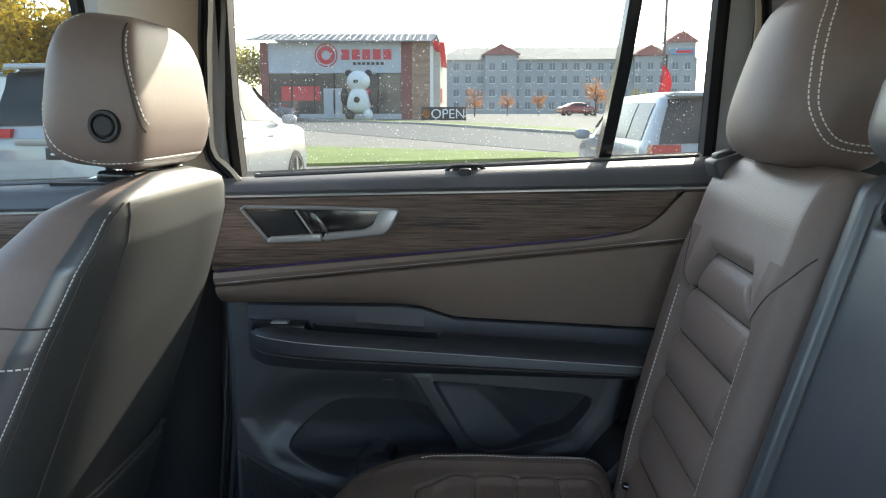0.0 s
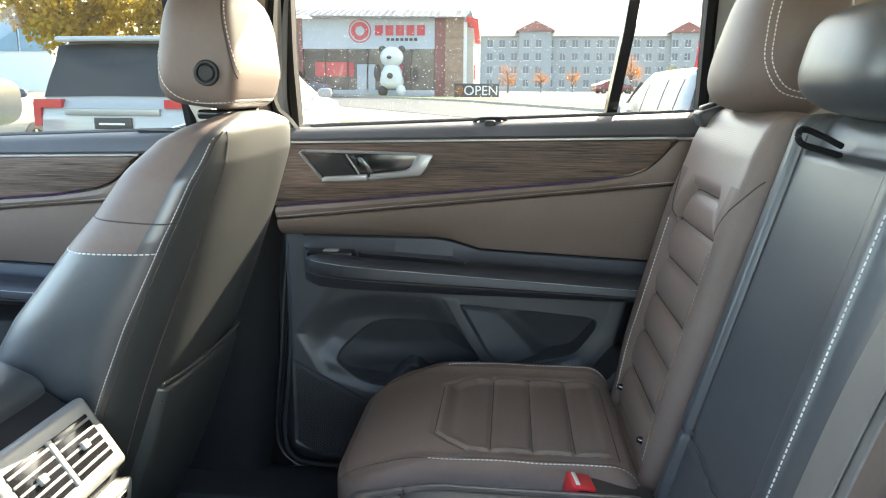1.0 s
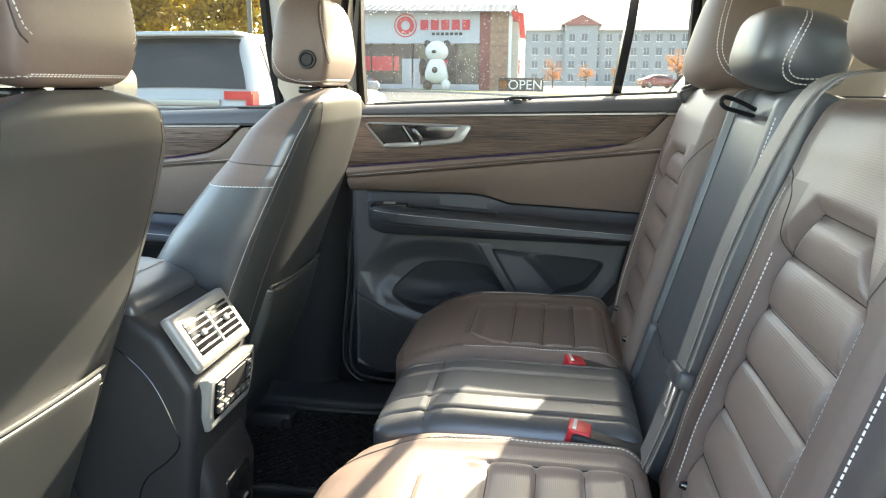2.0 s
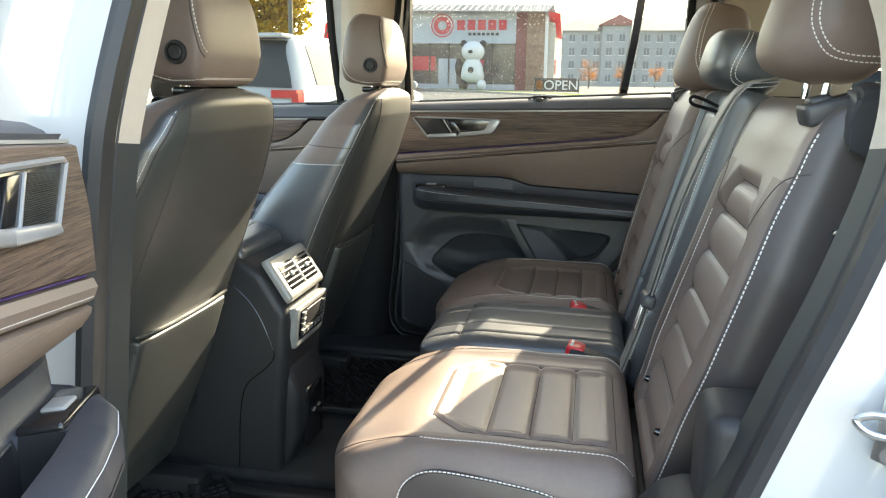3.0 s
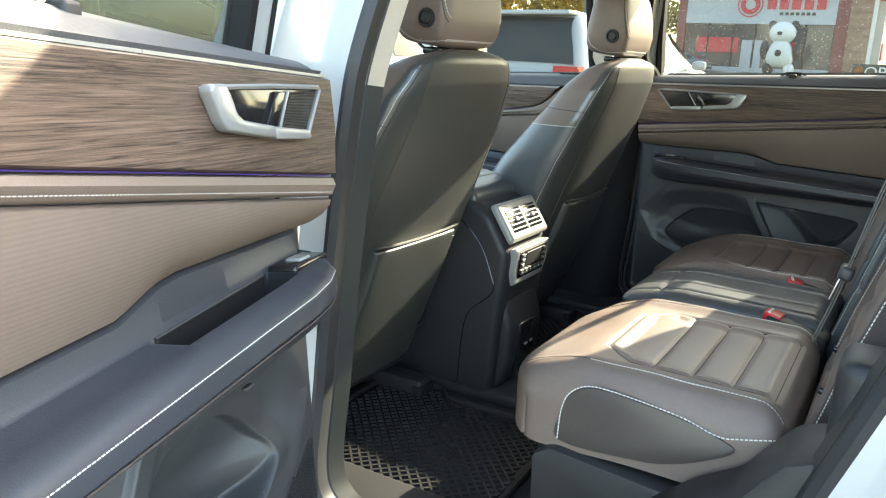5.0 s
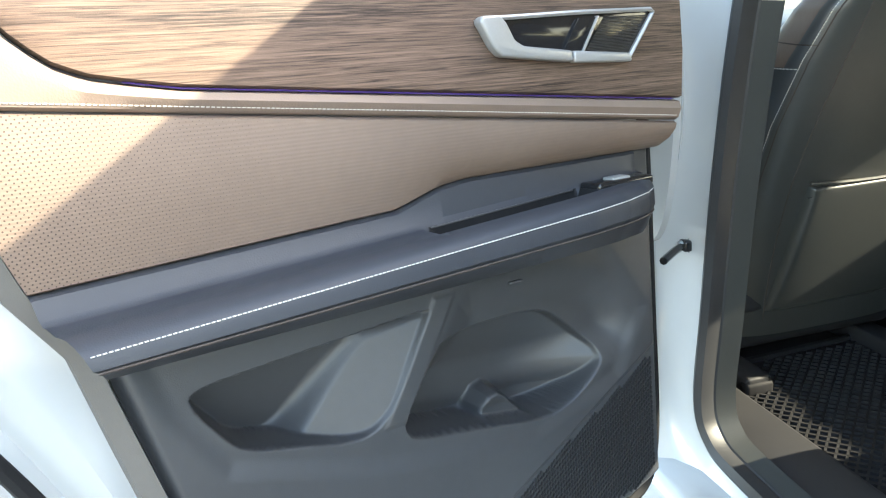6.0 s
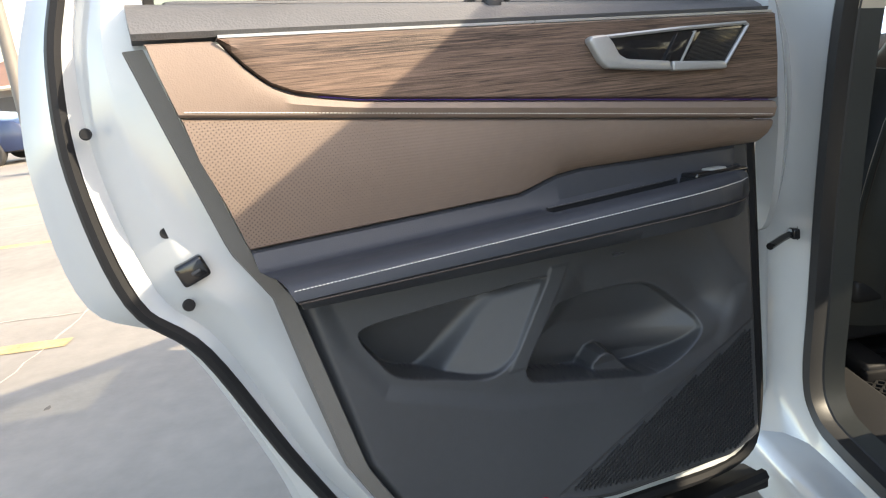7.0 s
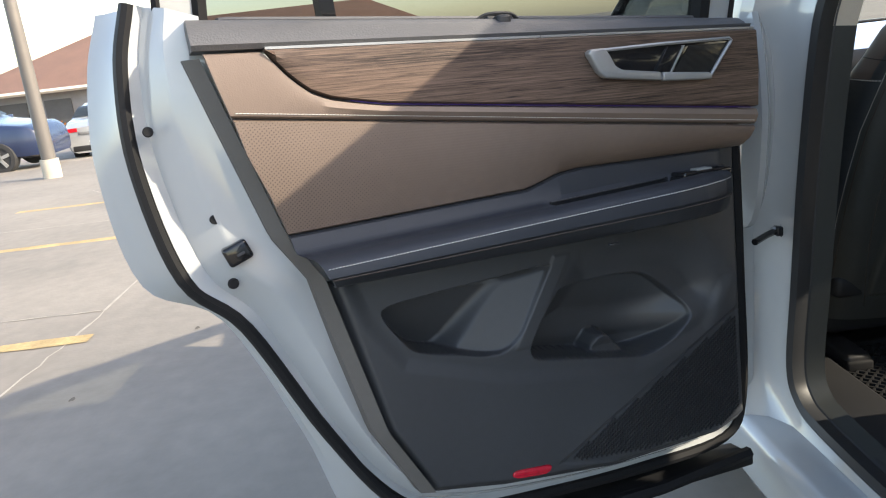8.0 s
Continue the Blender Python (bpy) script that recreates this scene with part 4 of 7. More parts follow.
    plate(bm, [(-0.20, 0.435), (-0.12, 0.56), (-0.02, 0.650), (0.045, 0.690), (0.085, 0.745), (0.110, 0.776), (0.140, 0.788), (0.24, 0.797), (0.30, 0.43)], 0.669, 0.822, 0.012)
    part("sill_end_trim", flip(bm, s), PLASTIC, car, "black sill end trim")
    bm = bmesh.new()
    quarter = [(0.455, 1.30), (0.485, 1.08), (0.445, 0.90), (0.36, 0.83), (0.26, 0.64), (0.24, 0.46), (0.30, 0.40)]
    arch = [(1.08 + 0.44 * math.cos(a), 0.40 + 0.46 * math.sin(a)) for a in [math.pi * (1 - k / 10) for k in range(11)]]
    quarter += [(0.58, 0.40)] + arch[1:] + [(2.35, 0.42), (2.42, 0.75), (2.40, 1.25), (2.3, 1.30)]
    plate(bm, quarter, 0.905, 0.965, 0.012)
    part("quarter_panel", flip(bm, s), PAINT, car, "white painted quarter panel")
    bm = bmesh.new()
    plate(bm, [(0.45, 1.29), (0.36, 1.52), (0.26, 1.68), (0.44, 1.70), (0.56, 1.29)], 0.905, 0.955, 0.008,
          shape=lambda v: Vector((v.x, v.y - max(0, v.z - 1.25) * 0.36, v.z)))
    part("rear_pillar", flip(bm, s), PAINT, car, "white painted rear pillar")
    bm = bmesh.new()
    plate(bm, [(1.75, 1.29), (1.55, 1.68), (2.0, 1.66), (2.35, 1.29)], 0.88, 0.945, 0.008,
          shape=lambda v: Vector((v.x, v.y - max(0, v.z - 1.25) * 0.36, v.z)))
    part("tail_pillar", flip(bm, s), PAINT, car, "white painted tail pillar")
    bm = bmesh.new()
    skin(bm, [[(0.5, 0.92, 1.28), (1.8, 0.92, 1.28)], [(0.40, 0.78, 1.69), (1.6, 0.78, 1.69)]], closed=False)
    q = part("quarter_window", flip(bm, s), DARKGLASS, car, "dark privacy glass")
    q.visible_shadow = False
    # rear wheel
    bm = bmesh.new()
    rings = []
    for y, r in ((0.70, 0.30), (0.705, 0.36), (0.74, 0.388), (0.90, 0.388), (0.935, 0.36), (0.94, 0.27), (0.92, 0.25)):
        rings.append([Vector((1.08 + r * math.cos(a), y, 0.39 + r * math.sin(a))) for a in [2 * math.pi * k / 40 for k in range(40)]])
    skin(bm, rings)
    wheel = part("wheel", flip(bm, s), RUBBER, car, "black tyre")
    bm = bmesh.new()
    for k in range(5):
        a = 2 * math.pi * k / 5
        rbox(bm, (-0.03, 0.915, 0.02), (0.03, 0.935, 0.25), 0.008, move=Matrix.Translation((1.08, 0, 0.39)) @ Matrix.Rotation(a, 4, "Y"))
    part("rim", flip(bm, s), SATIN, wheel, "silver alloy rim")
    # A pillar, roof rail
    bm = bmesh.new()
    tube(bm, smooth_path([(-2.25, 0.80, 1.08), (-1.80, 0.775, 1.34), (-1.35, 0.725, 1.585), (-1.0, 0.70, 1.685)], 6), 0.042, 10)
    part("front_pillar", flip(bm, s), PILLAR, car, "beige front pillar trim")
    bm = bmesh.new()
    sweep(bm, smooth_path([(-1.15, 0.715, 1.655), (-0.8, 0.740, 1.668), (0, 0.755, 1.678), (1.0, 0.74, 1.665), (1.9, 0.71, 1.62)], 8),
          [(-0.04, -0.03), (0.03, -0.05), (0.04, 0.0), (-0.03, 0.012)], (0, 0, 1))
    part("roof_rail", flip(bm, s), PAINT, car, "white painted roof rail")

# roof skin and headliner
bm = bmesh.new()
rows = []
for x in np.linspace(-1.10, 2.0, 26):
    zc = float(np.interp(x, [-1.10, -0.8, 0.0, 1.2, 2.0], [1.695, 1.735, 1.765, 1.74, 1.67]))
    rows.append([Vector((x, y, zc - 0.078 * (abs(y) / 0.76) ** 2.5)) for y in np.linspace(-0.76, 0.76, 17)])
skin(bm, rows, closed=False)
bmesh.ops.solidify(bm, geom=bm.faces[:], thickness=0.012)
part("roof", bm, PAINT, car, "white painted roof skin")
bm = bmesh.new()
rows = []
for x in np.linspace(-1.06, 1.9, 26):
    zc = float(np.interp(x, [-1.06, -0.75, 0.0, 1.2, 1.9], [1.645, 1.675, 1.70, 1.68, 1.61]))
    rows.append([Vector((x, y, zc - 0.06 * (abs(y) / 0.72) ** 3)) for y in np.linspace(-0.72, 0.72, 17)])
skin(bm, rows, closed=False)
bmesh.ops.solidify(bm, geom=bm.faces[:], thickness=0.01)
part("headliner", bm, HEADLINER, car, "beige woven headliner")
# floor pan, firewall, hood, tailgate
bm = bmesh.new()
rbox(bm, (-2.3, -0.84, 0.34), (2.3, 0.84, 0.40), 0.01)
part("floor_pan", bm, CARPET, car, "charcoal carpeted floor")
bm = bmesh.new()
rbox(bm, (-0.95, -0.16, 0.39), (0.30, 0.16, 0.425), 0.02)
part("tunnel", bm, CARPET, car, "charcoal carpeted floor tunnel")
bm = bmesh.new()
rbox(bm, (-2.45, -0.9, 0.30), (-2.25, 0.9, 1.05), 0.03)
rbox(bm, (-3.35, -0.92, 0.45), (-2.4, 0.92, 1.08), 0.10)
part("engine_bay", bm, PAINT, car, "white painted front body")
bm = bmesh.new()
skin(bm, [[(-2.24, -0.78, 1.07), (-2.24, 0.78, 1.07)], [(-1.06, -0.68, 1.675), (-1.06, 0.68, 1.675)]], closed=False)
w = part("windscreen", bm, GLASS, car, "clear windscreen")
w.visible_shadow = False
bm = bmesh.new()
rbox(bm, (2.30, -0.9, 0.40), (2.42, 0.9, 1.28), 0.03)
part("tailgate", bm, PAINT, car, "white painted tailgate")
bm = bmesh.new()
skin(bm, [[(2.36, -0.78, 1.27), (2.36, 0.78, 1.27)], [(1.98, -0.68, 1.64), (1.98, 0.68, 1.64)]], closed=False)
w = part("tailgate_window", bm, DARKGLASS, car, "dark tailgate glass")
w.visible_shadow = False
bm = bmesh.new()
rbox(bm, (0.75, -0.62, 0.40), (1.35, 0.62, 0.98), 0.05)
part("luggage_floor", bm, CARPET, car, "charcoal carpeted luggage area")

# striker and door check of the open door
sy = Vector((0.626, 0.743, -0.236)).normalized()
sz = (Vector((0, 0, 1)) - sy * sy.z).normalized()
sx = sy.cross(sz)
SM = Matrix(((sx.x, sy.x, sz.x, 0.304), (sx.y, sy.y, sz.y, -0.903), (sx.z, sy.z, sz.z, 0.972), (0, 0, 0, 1))) @ Matrix.Scale(0.78, 4)
bm = bmesh.new()
plate(bm, [(-0.016, -0.046), (0.014, -0.050), (0.022, -0.036), (0.022, 0.040), (0.010, 0.052), (-0.014, 0.046)], 0.0, 0.006, 0.002)
tube(bm, smooth_path([(0.004, 0.0, 0.013), (-0.016, -0.020, 0.012), (-0.032, -0.026, 0.0), (-0.016, -0.020, -0.012), (0.004, 0.0, -0.013)], 6), 0.0055, 8)
bmesh.ops.transform(bm, matrix=SM, verts=bm.verts)
striker = part("door_striker", bm, STEEL, car, "zinc-plated door striker")
for z in (-0.036, 0.038):
    bm = bmesh.new()
    bmesh.ops.create_cone(bm, cap_ends=True, segments=16, radius1=0.008, radius2=0.010, depth=0.006,
                          matrix=SM @ Matrix.Translation((0.006, -0.002, z)) @ Matrix.Rotation(radians(90), 4, "X"))
    part("bolt", bm, STEEL, striker)
bm = bmesh.new()
tube(bm, [(-0.690, -0.862, 0.822), (-0.660, -0.905, 0.822), (-0.628, -0.945, 0.820)], 0.007, 8)
rbox(bm, (-0.705, -0.868, 0.806), (-0.672, -0.850, 0.840), 0.004)
rbox(bm, (-0.690, -0.880, 0.812), (-0.668, -0.862, 0.832), 0.004)
part("door_check", bm, GLOSS_BLACK, car, "black door check arm")
bm = bmesh.new()
bmesh.ops.create_uvsphere(bm, u_segments=12, v_segments=8, radius=0.008, matrix=Matrix.Translation((-0.679, -0.882, 0.824)))
part("bolt", bm, STEEL, car)

# ---- seats ----


def pad(bm, u0, u1, v0, v1, r, drop, place, relief=None, nu=50, nv=50, slot=None, back=False):
    """A cushion: a flat field with rolled edges that go down by drop; relief(u, v) is added where it is flat."""
    def line(a, b, n):
        out = [(a, drop), (a, (drop + r) / 2)]
        out += [(a + r - r * math.cos(q), r - r * math.sin(q)) for q in [math.pi / 2 * k / 8 for k in range(8)]]
        out += [(a + r + (b - a - 2 * r) * k / n, 0.0) for k in range(n + 1)]
        out += [(b - r + r * math.sin(q), r - r * math.cos(q)) for q in [math.pi / 2 * k / 8 for k in range(1, 9)]]
        return out + [(b, (drop + r) / 2), (b, drop)]
    U, V = line(u0, u1, nu), line(v0, v1, nv)
    rows = []
    for u, du in U:
        row = []
        for v, dv in V:
            dep = min(drop, math.hypot(du, dv))
            k = max(0.0, 1 - dep / max(r, 1e-6))
            # ease the plan corners
            if du > 0 and dv > 0:
                cu, cv = (u0 + u1) / 2, (v0 + v1) / 2
                e = 0.30 * r * min(1, du / r) * min(1, dv / r)
                uu, vv = u - math.copysign(e, u - cu), v - math.copysign(e, v - cv)
            else:
                uu, vv = u, v
            row.append(place(uu, vv, (relief(u, v) * k if relief else 0.0) - dep))
        rows.append(row)
    skin(bm, rows, closed=False, slot=(lambda i, j: slot((U[i][0] + U[i + 1][0]) / 2, (V[j][0] + V[j + 1][0]) / 2)) if slot else None)
    if back:
        edge = rows[0] + [q[-1] for q in rows[1:]] + rows[-1][::-1][1:] + [q[0] for q in rows[::-1][1:-1]]
        bm.faces.new([bm.verts.new(p) for p in edge])


def blob(bm, c, a, b, d, e=0.5, nu=36, nv=22, turn=None, slot=None, bend=None):
    """A rounded block: half sizes a, b, d along x, y, z; a low e is boxier."""
    def pw(v, q):
        return math.copysign(abs(v) ** q, v)
    rows = []
    for i in range(nv + 1):
        ph = -math.pi / 2 + math.pi * i / nv
        row = []
        for j in range(nu):
            th = 2 * math.pi * j / nu
            p = Vector((a * pw(math.cos(ph), e) * pw(math.cos(th), e), b * pw(math.cos(ph), e) * pw(math.sin(th), e), d * pw(math.sin(ph), e)))
            if bend:
                p = bend(p)
            if turn:
                p = turn @ p
            row.append(p + Vector(c))
        rows.append(row)
    skin(bm, rows, True, False, slot)


def groove(q, w=0.004):
    return math.exp(-(q / w) ** 2)


def outboard_seat(yc, s, label, bx, lean, hx, inner):
    """A rear outboard seat; s is +1 where the outer side is towards +y, inner the half width towards the middle seat."""
    seat = thing("rear_seat", (-0.1, yc, 0.42), label, "car seat", "rear bench seats")
    hw = 0.262
    field = [(-0.235, 0.105), (-0.235, -0.105), (-0.180, -0.160), (0.062, -0.160), (0.062, 0.160), (-0.180, 0.160)]

    def crel(u, v):
        w = (v - yc) * s
        ins = pdist(u, w, field)
        h = 0.008 * (1 - ease(0.0, 0.03, ins)) - 0.006 * groove(ins, 0.004)
        if ins > 0:
            for k in range(4):
                h -= 0.003 * groove(u - (-0.142 + 0.068 * k), 0.004)
            h += 0.0035 * abs(math.sin((u + 0.142) / 0.068 * math.pi)) ** 0.7
        h += 0.012 * ease(0.17, 0.225, abs(w)) - 0.003 * groove(abs(w) - (0.206 + 0.10 * ease(-0.25, 0.08, u) * 0.2), 0.003)
        h -= 0.034 * ease(-0.24, -0.40, u)
        return float(h)

    def cplace(u, v, h):
        w = abs(v - yc)
        q = max(0.0, (w - 0.11) / 0.152) ** 2.2 * ease(-0.10, -0.39, u)
        return Vector((u + 0.055 * q, v, 0.757 + 0.030 * (-(u + 0.15)) * 0.5 + h - 0.012 * q))
    bm = bmesh.new()
    pad(bm, -0.392, 0.095, yc - hw, yc + hw, 0.055, 0.135, cplace, crel, 96, 96,
        slot=lambda u, v: 1 if abs(v - yc) < 0.20 and u > -0.375 else 0)
    tree = bvh(bm)
    cush = part("cushion", bm, [BROWN, BROWN_RIB], seat, "brown perforated leather cushion", sharp=70)
    bm = bmesh.new()
    for q in (1, -1):
        edge = drape(tree, [(u, yc + s * q * (0.213 - 0.25 * max(0, -0.215 - u)), 1.0) for u in np.linspace(-0.235, 0.085, 40)], (0, 0, -1), 0.001)
        stitches(bm, edge, 0.0046, 0.0022, 0.0011)
    part("stitching", bm, THREAD, cush, "pale contrast stitching", kind="stuff")
    bm = bmesh.new()
    for q in (1, -1):
        pts = [(-0.235 - 0.155 * t, yc + s * q * (0.208 - 0.030 * t), 1.0) for t in np.linspace(0, 0.95, 40)]
        tube(bm, drape(tree, pts, (0, 0, -1), 0.0), 0.0009, 5)
    loop = [Vector((a, yc + s * b, 1.0)) for a, b in field]
    pts = [a.lerp(b, t) for a, b in zip(loop, loop[1:] + loop[:1]) for t in np.linspace(0, 1, 14)[:-1]]
    tube(bm, drape(tree, pts, (0, 0, -1), -0.0004), 0.0009, 5, True)
    for k in range(3):
        pts = [Vector((-0.142 + 0.068 * k, yc + w, 1.0)) for w in np.linspace(-0.157, 0.157, 24)]
        tube(bm, drape(tree, pts, (0, 0, -1), -0.0004), 0.0008, 5)
    loose("seam", bm, SEAM, cush, "sewn seam")
    # dark side boxing with a stitched edge on the outer side
    bm = bmesh.new()
    o = [(-0.262, 0.632), (-0.258, 0.69), (-0.244, 0.723), (-0.213, 0.742), (-0.162, 0.743), (-0.061, 0.731), (-0.001, 0.715), (0.028, 0.700),
         (-0.004, 0.676), (-0.06, 0.650), (-0.124, 0.636)]
    plate(bm, [(p.x, p.z) for p in smooth_path([(a, 0, b) for a, b in o], 4, True)], yc + s * (hw - 0.012), yc + s * (hw + 0.004), 0.003)
    part("side_panel", bm, SIDELEATHER, cush, "dark side panel with stitched edge")
    bm = bmesh.new()
    stitches(bm, smooth_path([(x, yc + s * (hw + 0.006), z + 0.004) for x, z in o[:7]] + [(0.03, yc + s * (hw + 0.004), 0.722), (0.085, yc + s * (hw + 0.001), 0.735)], 8), 0.0046, 0.0022, 0.0011)
    part("stitching", bm, THREAD, cush, "pale contrast stitching", kind="stuff")

    # backrest
    up = Vector((math.sin(lean), 0, math.cos(lean)))
    nn, org = Vector((-up.z, 0, up.x)), Vector((bx, 0, 0.735))
    outer = 0.240
    flank = curve1([(-0.06, 0.80), (0.02, 0.84), (0.10, 0.93), (0.18, 1.0), (0.34, 1.0), (0.46, 0.95), (0.585, 0.90)])
    hexa = [(-0.140, -0.01), (0.140, -0.01), (0.140, 0.362), (0.078, 0.434), (-0.088, 0.434), (-0.140, 0.372)]
    rows = [0.080 + 0.073 * k for k in range(5)]

    def bplace(u, v, h):
        w = u * s
        if w > 0.15:
            w = 0.15 + (w - 0.15) * (flank(v) * outer - 0.15) / (outer - 0.15)
        lean = org + up * v + nn * h
        return Vector((lean.x, yc + w * s, lean.z))

    def brel(u, v):
        w = u * s
        ins = pdist(w, v, hexa)
        rise = 0.017 - 0.007 * ease(0.40, 0.50, v) - 0.007 * ease(0.12, 0.0, v)
        h = rise * ease(0.004, -0.022, ins) - 0.005 * groove(ins, 0.004)
        if ins > 0:
            for g in rows:
                h -= 0.004 * groove(v - g, 0.004)
            h += 0.009 * abs(math.sin((v - 0.080) / 0.073 * math.pi)) ** 0.65 * ease(0.0, 0.02, ins)
        h -= 0.010 * ease(0.50, 0.58, v) + 0.006 * ease(0.19, 0.24, abs(w))
        return float(h)

    def bslot(u, v):
        w = u * s
        if w > 0.214:
            return 2
        return 1 if abs(w) < 0.14 or (v > 0.46 and w > -inner + 0.03) else 0
    bm = bmesh.new()
    lo, hi = (-inner, outer) if s > 0 else (-outer, inner)
    pad(bm, lo, hi, -0.06, 0.585, 0.038, 0.15, bplace, brel, 104, 120, slot=bslot, back=True)
    tree = bvh(bm)
    back = part("backrest", bm, [BROWN, BROWN_RIBZ, SIDELEATHER], seat, "brown leather backrest with pleated insert", sharp=70)

    def on_back(pts, lift):
        return drape(tree, [bplace(w * s, v, 0.3) for w, v in pts], -nn, lift)
    bm = bmesh.new()
    for q in (1, -1):
        stitches(bm, on_back([(q * 0.156, v) for v in np.linspace(0.02, 0.365, 60)], 0.001), 0.0046, 0.0022, 0.0011)
    stitches(bm, on_back([(0.221, v) for v in np.linspace(-0.03, 0.535, 80)], 0.001), 0.0050, 0.0022, 0.0013)
    if inner > 0.24:
        for off in (0.052, 0.012):
            stitches(bm, on_back([(-inner + off, v) for v in np.linspace(0.0, 0.45 if off > 0.03 else 0.56, 70)], 0.001), 0.0046, 0.0022, 0.0011)
    part("stitching", bm, THREAD, back, "pale contrast stitching", kind="stuff")
    bm = bmesh.new()
    rim = [Vector((a, b, 0)) for a, b in hexa[1:] + hexa[:1]]
    pts = [a.lerp(b, t) for a, b in zip(rim[:-1], rim[1:]) for t in np.linspace(0, 1, 30)[:-1]]
    tube(bm, on_back([(p.x, p.y) for p in pts], -0.0003), 0.0010, 5)
    for q, edge in ((1, 0.232), (-1, inner - 0.006)):
        arc = smooth_path([(0.140, 0.370, 0), (0.158, 0.405, 0), (0.184, 0.445, 0), (edge, 0.482, 0)], 8)
        tube(bm, on_back([(q * p.x, p.y) for p in arc], 0.0), 0.0011, 5)
    for g in rows:
        tube(bm, on_back([(w, g) for w in np.linspace(-0.136, 0.136, 24)], -0.0004), 0.0008, 5)
    loose("seam", bm, SEAM, back, "sewn seam")
    # moulded cap over the outer shoulder, release lever in its bezel
    bm = bmesh.new()
    prof = [(0.535, -0.030), (0.570, -0.020), (0.600, -0.022), (0.616, -0.045), (0.618, -0.15), (0.528, -0.15)]
    rings = [[bplace(s * w, v - dv, h) for v, h in prof] for w, dv in ((0.178, -0.002), (0.225, 0.0), (0.250, 0.004), (0.268, 0.014))]
    skin(bm, rings)
    bmesh.ops.bevel(bm, geom=bm.edges[:], offset=0.005, segments=2, affect="EDGES", clamp_overlap=True)
    part("shoulder_cap", bm, PLASTIC_SOFT, back, "dark grey moulded shoulder cap")
    bm = bmesh.new()
    out = (nn * 0.55 + up * 0.84).normalized()
    along = out.cross(Vector((0, 1, 0))).normalized()
    at = bplace(s * 0.180, 0.582, -0.010)
    m = Matrix(((along.x, 0, out.x, at.x), (along.y, 1, out.y, at.y), (along.z, 0, out.z, at.z), (0, 0, 0, 1)))
    rbox(bm, (-0.054, -0.029, -0.028), (0.042, 0.029, 0.001), 0.006, move=m)
    rel = part("release_bezel", bm, PLASTIC_SOFT, back, "charcoal release bezel")
    bm = bmesh.new()
    rbox(bm, (-0.026, -0.014, -0.005), (0.014, 0.014, 0.0025), 0.003, move=m)
    part("release_recess", bm, GLOSS_BLACK, rel, "black finger recess")
    bm = bmesh.new()
    rbox(bm, (0.004, -0.016, -0.004), (0.032, 0.016, 0.008), 0.005, move=m)
    part("release_lever", bm, PLASTIC_SOFT, rel, "dark grey release lever")
    # child seat anchor caps
    for q in (-0.115, 0.115):
        bm = bmesh.new()
        p = bplace(q, 0.035, 0.012)
        bmesh.ops.create_cone(bm, cap_ends=True, segments=16, radius1=0.0065, radius2=0.005, depth=0.008,
                              matrix=Matrix.Translation(p) @ Matrix.Rotation(radians(-75), 4, "Y"))
        part("anchor_cap", bm, GLOSS_BLACK, back, "small black anchor cap")
    # head restraint
    hc = Vector((hx, yc, 1.404 if s > 0 else 1.428))

    def bend(p):
        k = 1 - 0.10 * max(0, p.z / 0.1)
        return Vector((p.x * (1 - 0.12 * p.z / 0.1) - 0.02 * (p.y / 0.14) ** 2 * -1, p.y * k, p.z))
    bm = bmesh.new()
    blob(bm, hc - Vector((0, 0, 0.010)), 0.070, 0.142, 0.110, 0.55, 44, 28, Matrix.Rotation(radians(12), 4, "Y"), bend=bend)
    tree = bvh(bm)
    head = part("headrest", bm, BROWN, seat, "brown leather headrest", sharp=80)
    bm = bmesh.new()
    for sg in (1, -1):
        for off in (0.0, 0.008):
            path = smooth_path([(-0.014 + off, 0, 0.092), (-0.032 + off, 0, 0.05), (-0.043 + off, 0, 0.0), (-0.045 + off, 0, -0.045 + off * 0.3),
                                (-0.026 + off * 0.8, 0, -0.080 + off * 0.8), (0.010, 0, -0.092 + off), (0.055, 0, -0.094 + off)], 9)
            stitches(bm, drape(tree, [hc + p + Vector((0, sg * 0.3, 0)) for p in path], (0, -sg, 0), 0.001), 0.0046, 0.0020, 0.0011)
    part("stitching", bm, THREAD, head, "pale double stitching", kind="stuff")
    bm = bmesh.new()
    for q in (-0.055, 0.055):
        tube(bm, [hc + Vector((0.01, q, -0.07)), hc + Vector((-0.005, q, -0.17))], 0.006, 10)
    loose("headrest_post", bm, CHROME, head, "chrome headrest post")
    # plinth shield below the cushion
    bm = bmesh.new()
    pts = [(-0.30, 0.42), (-0.305, 0.60), (-0.27, 0.622), (-0.02, 0.600), (0.06, 0.622), (0.10, 0.66), (0.20, 0.66), (0.22, 0.42)]
    plate(bm, pts, yc - hw + 0.01, yc + s * 0.002 + hw + 0.02, 0.012) if s > 0 else plate(bm, pts, yc - hw - 0.02, yc + hw - 0.01, 0.012)
    part("seat_base", bm, PLASTIC, seat, "charcoal plastic seat base shield")
    return seat


outboard_seat(0.45, 1, "brown leather rear seat with pleated insert beside the closed door", 0.100, 0.250, 0.285, 0.205)
outboard_seat(-0.40, -1, "brown leather rear seat with pleated insert, sunlit, beside the open door", 0.124, 0.305, 0.330, 0.285)

# centre seat, black
ctr = thing("rear_seat", (-0.1, 0.068, 0.42), "black leather middle rear seat with low headrest", "car seat", "rear bench seats")
CY, CW = 0.068, 0.180
QY, QW = 0.026, 0.158


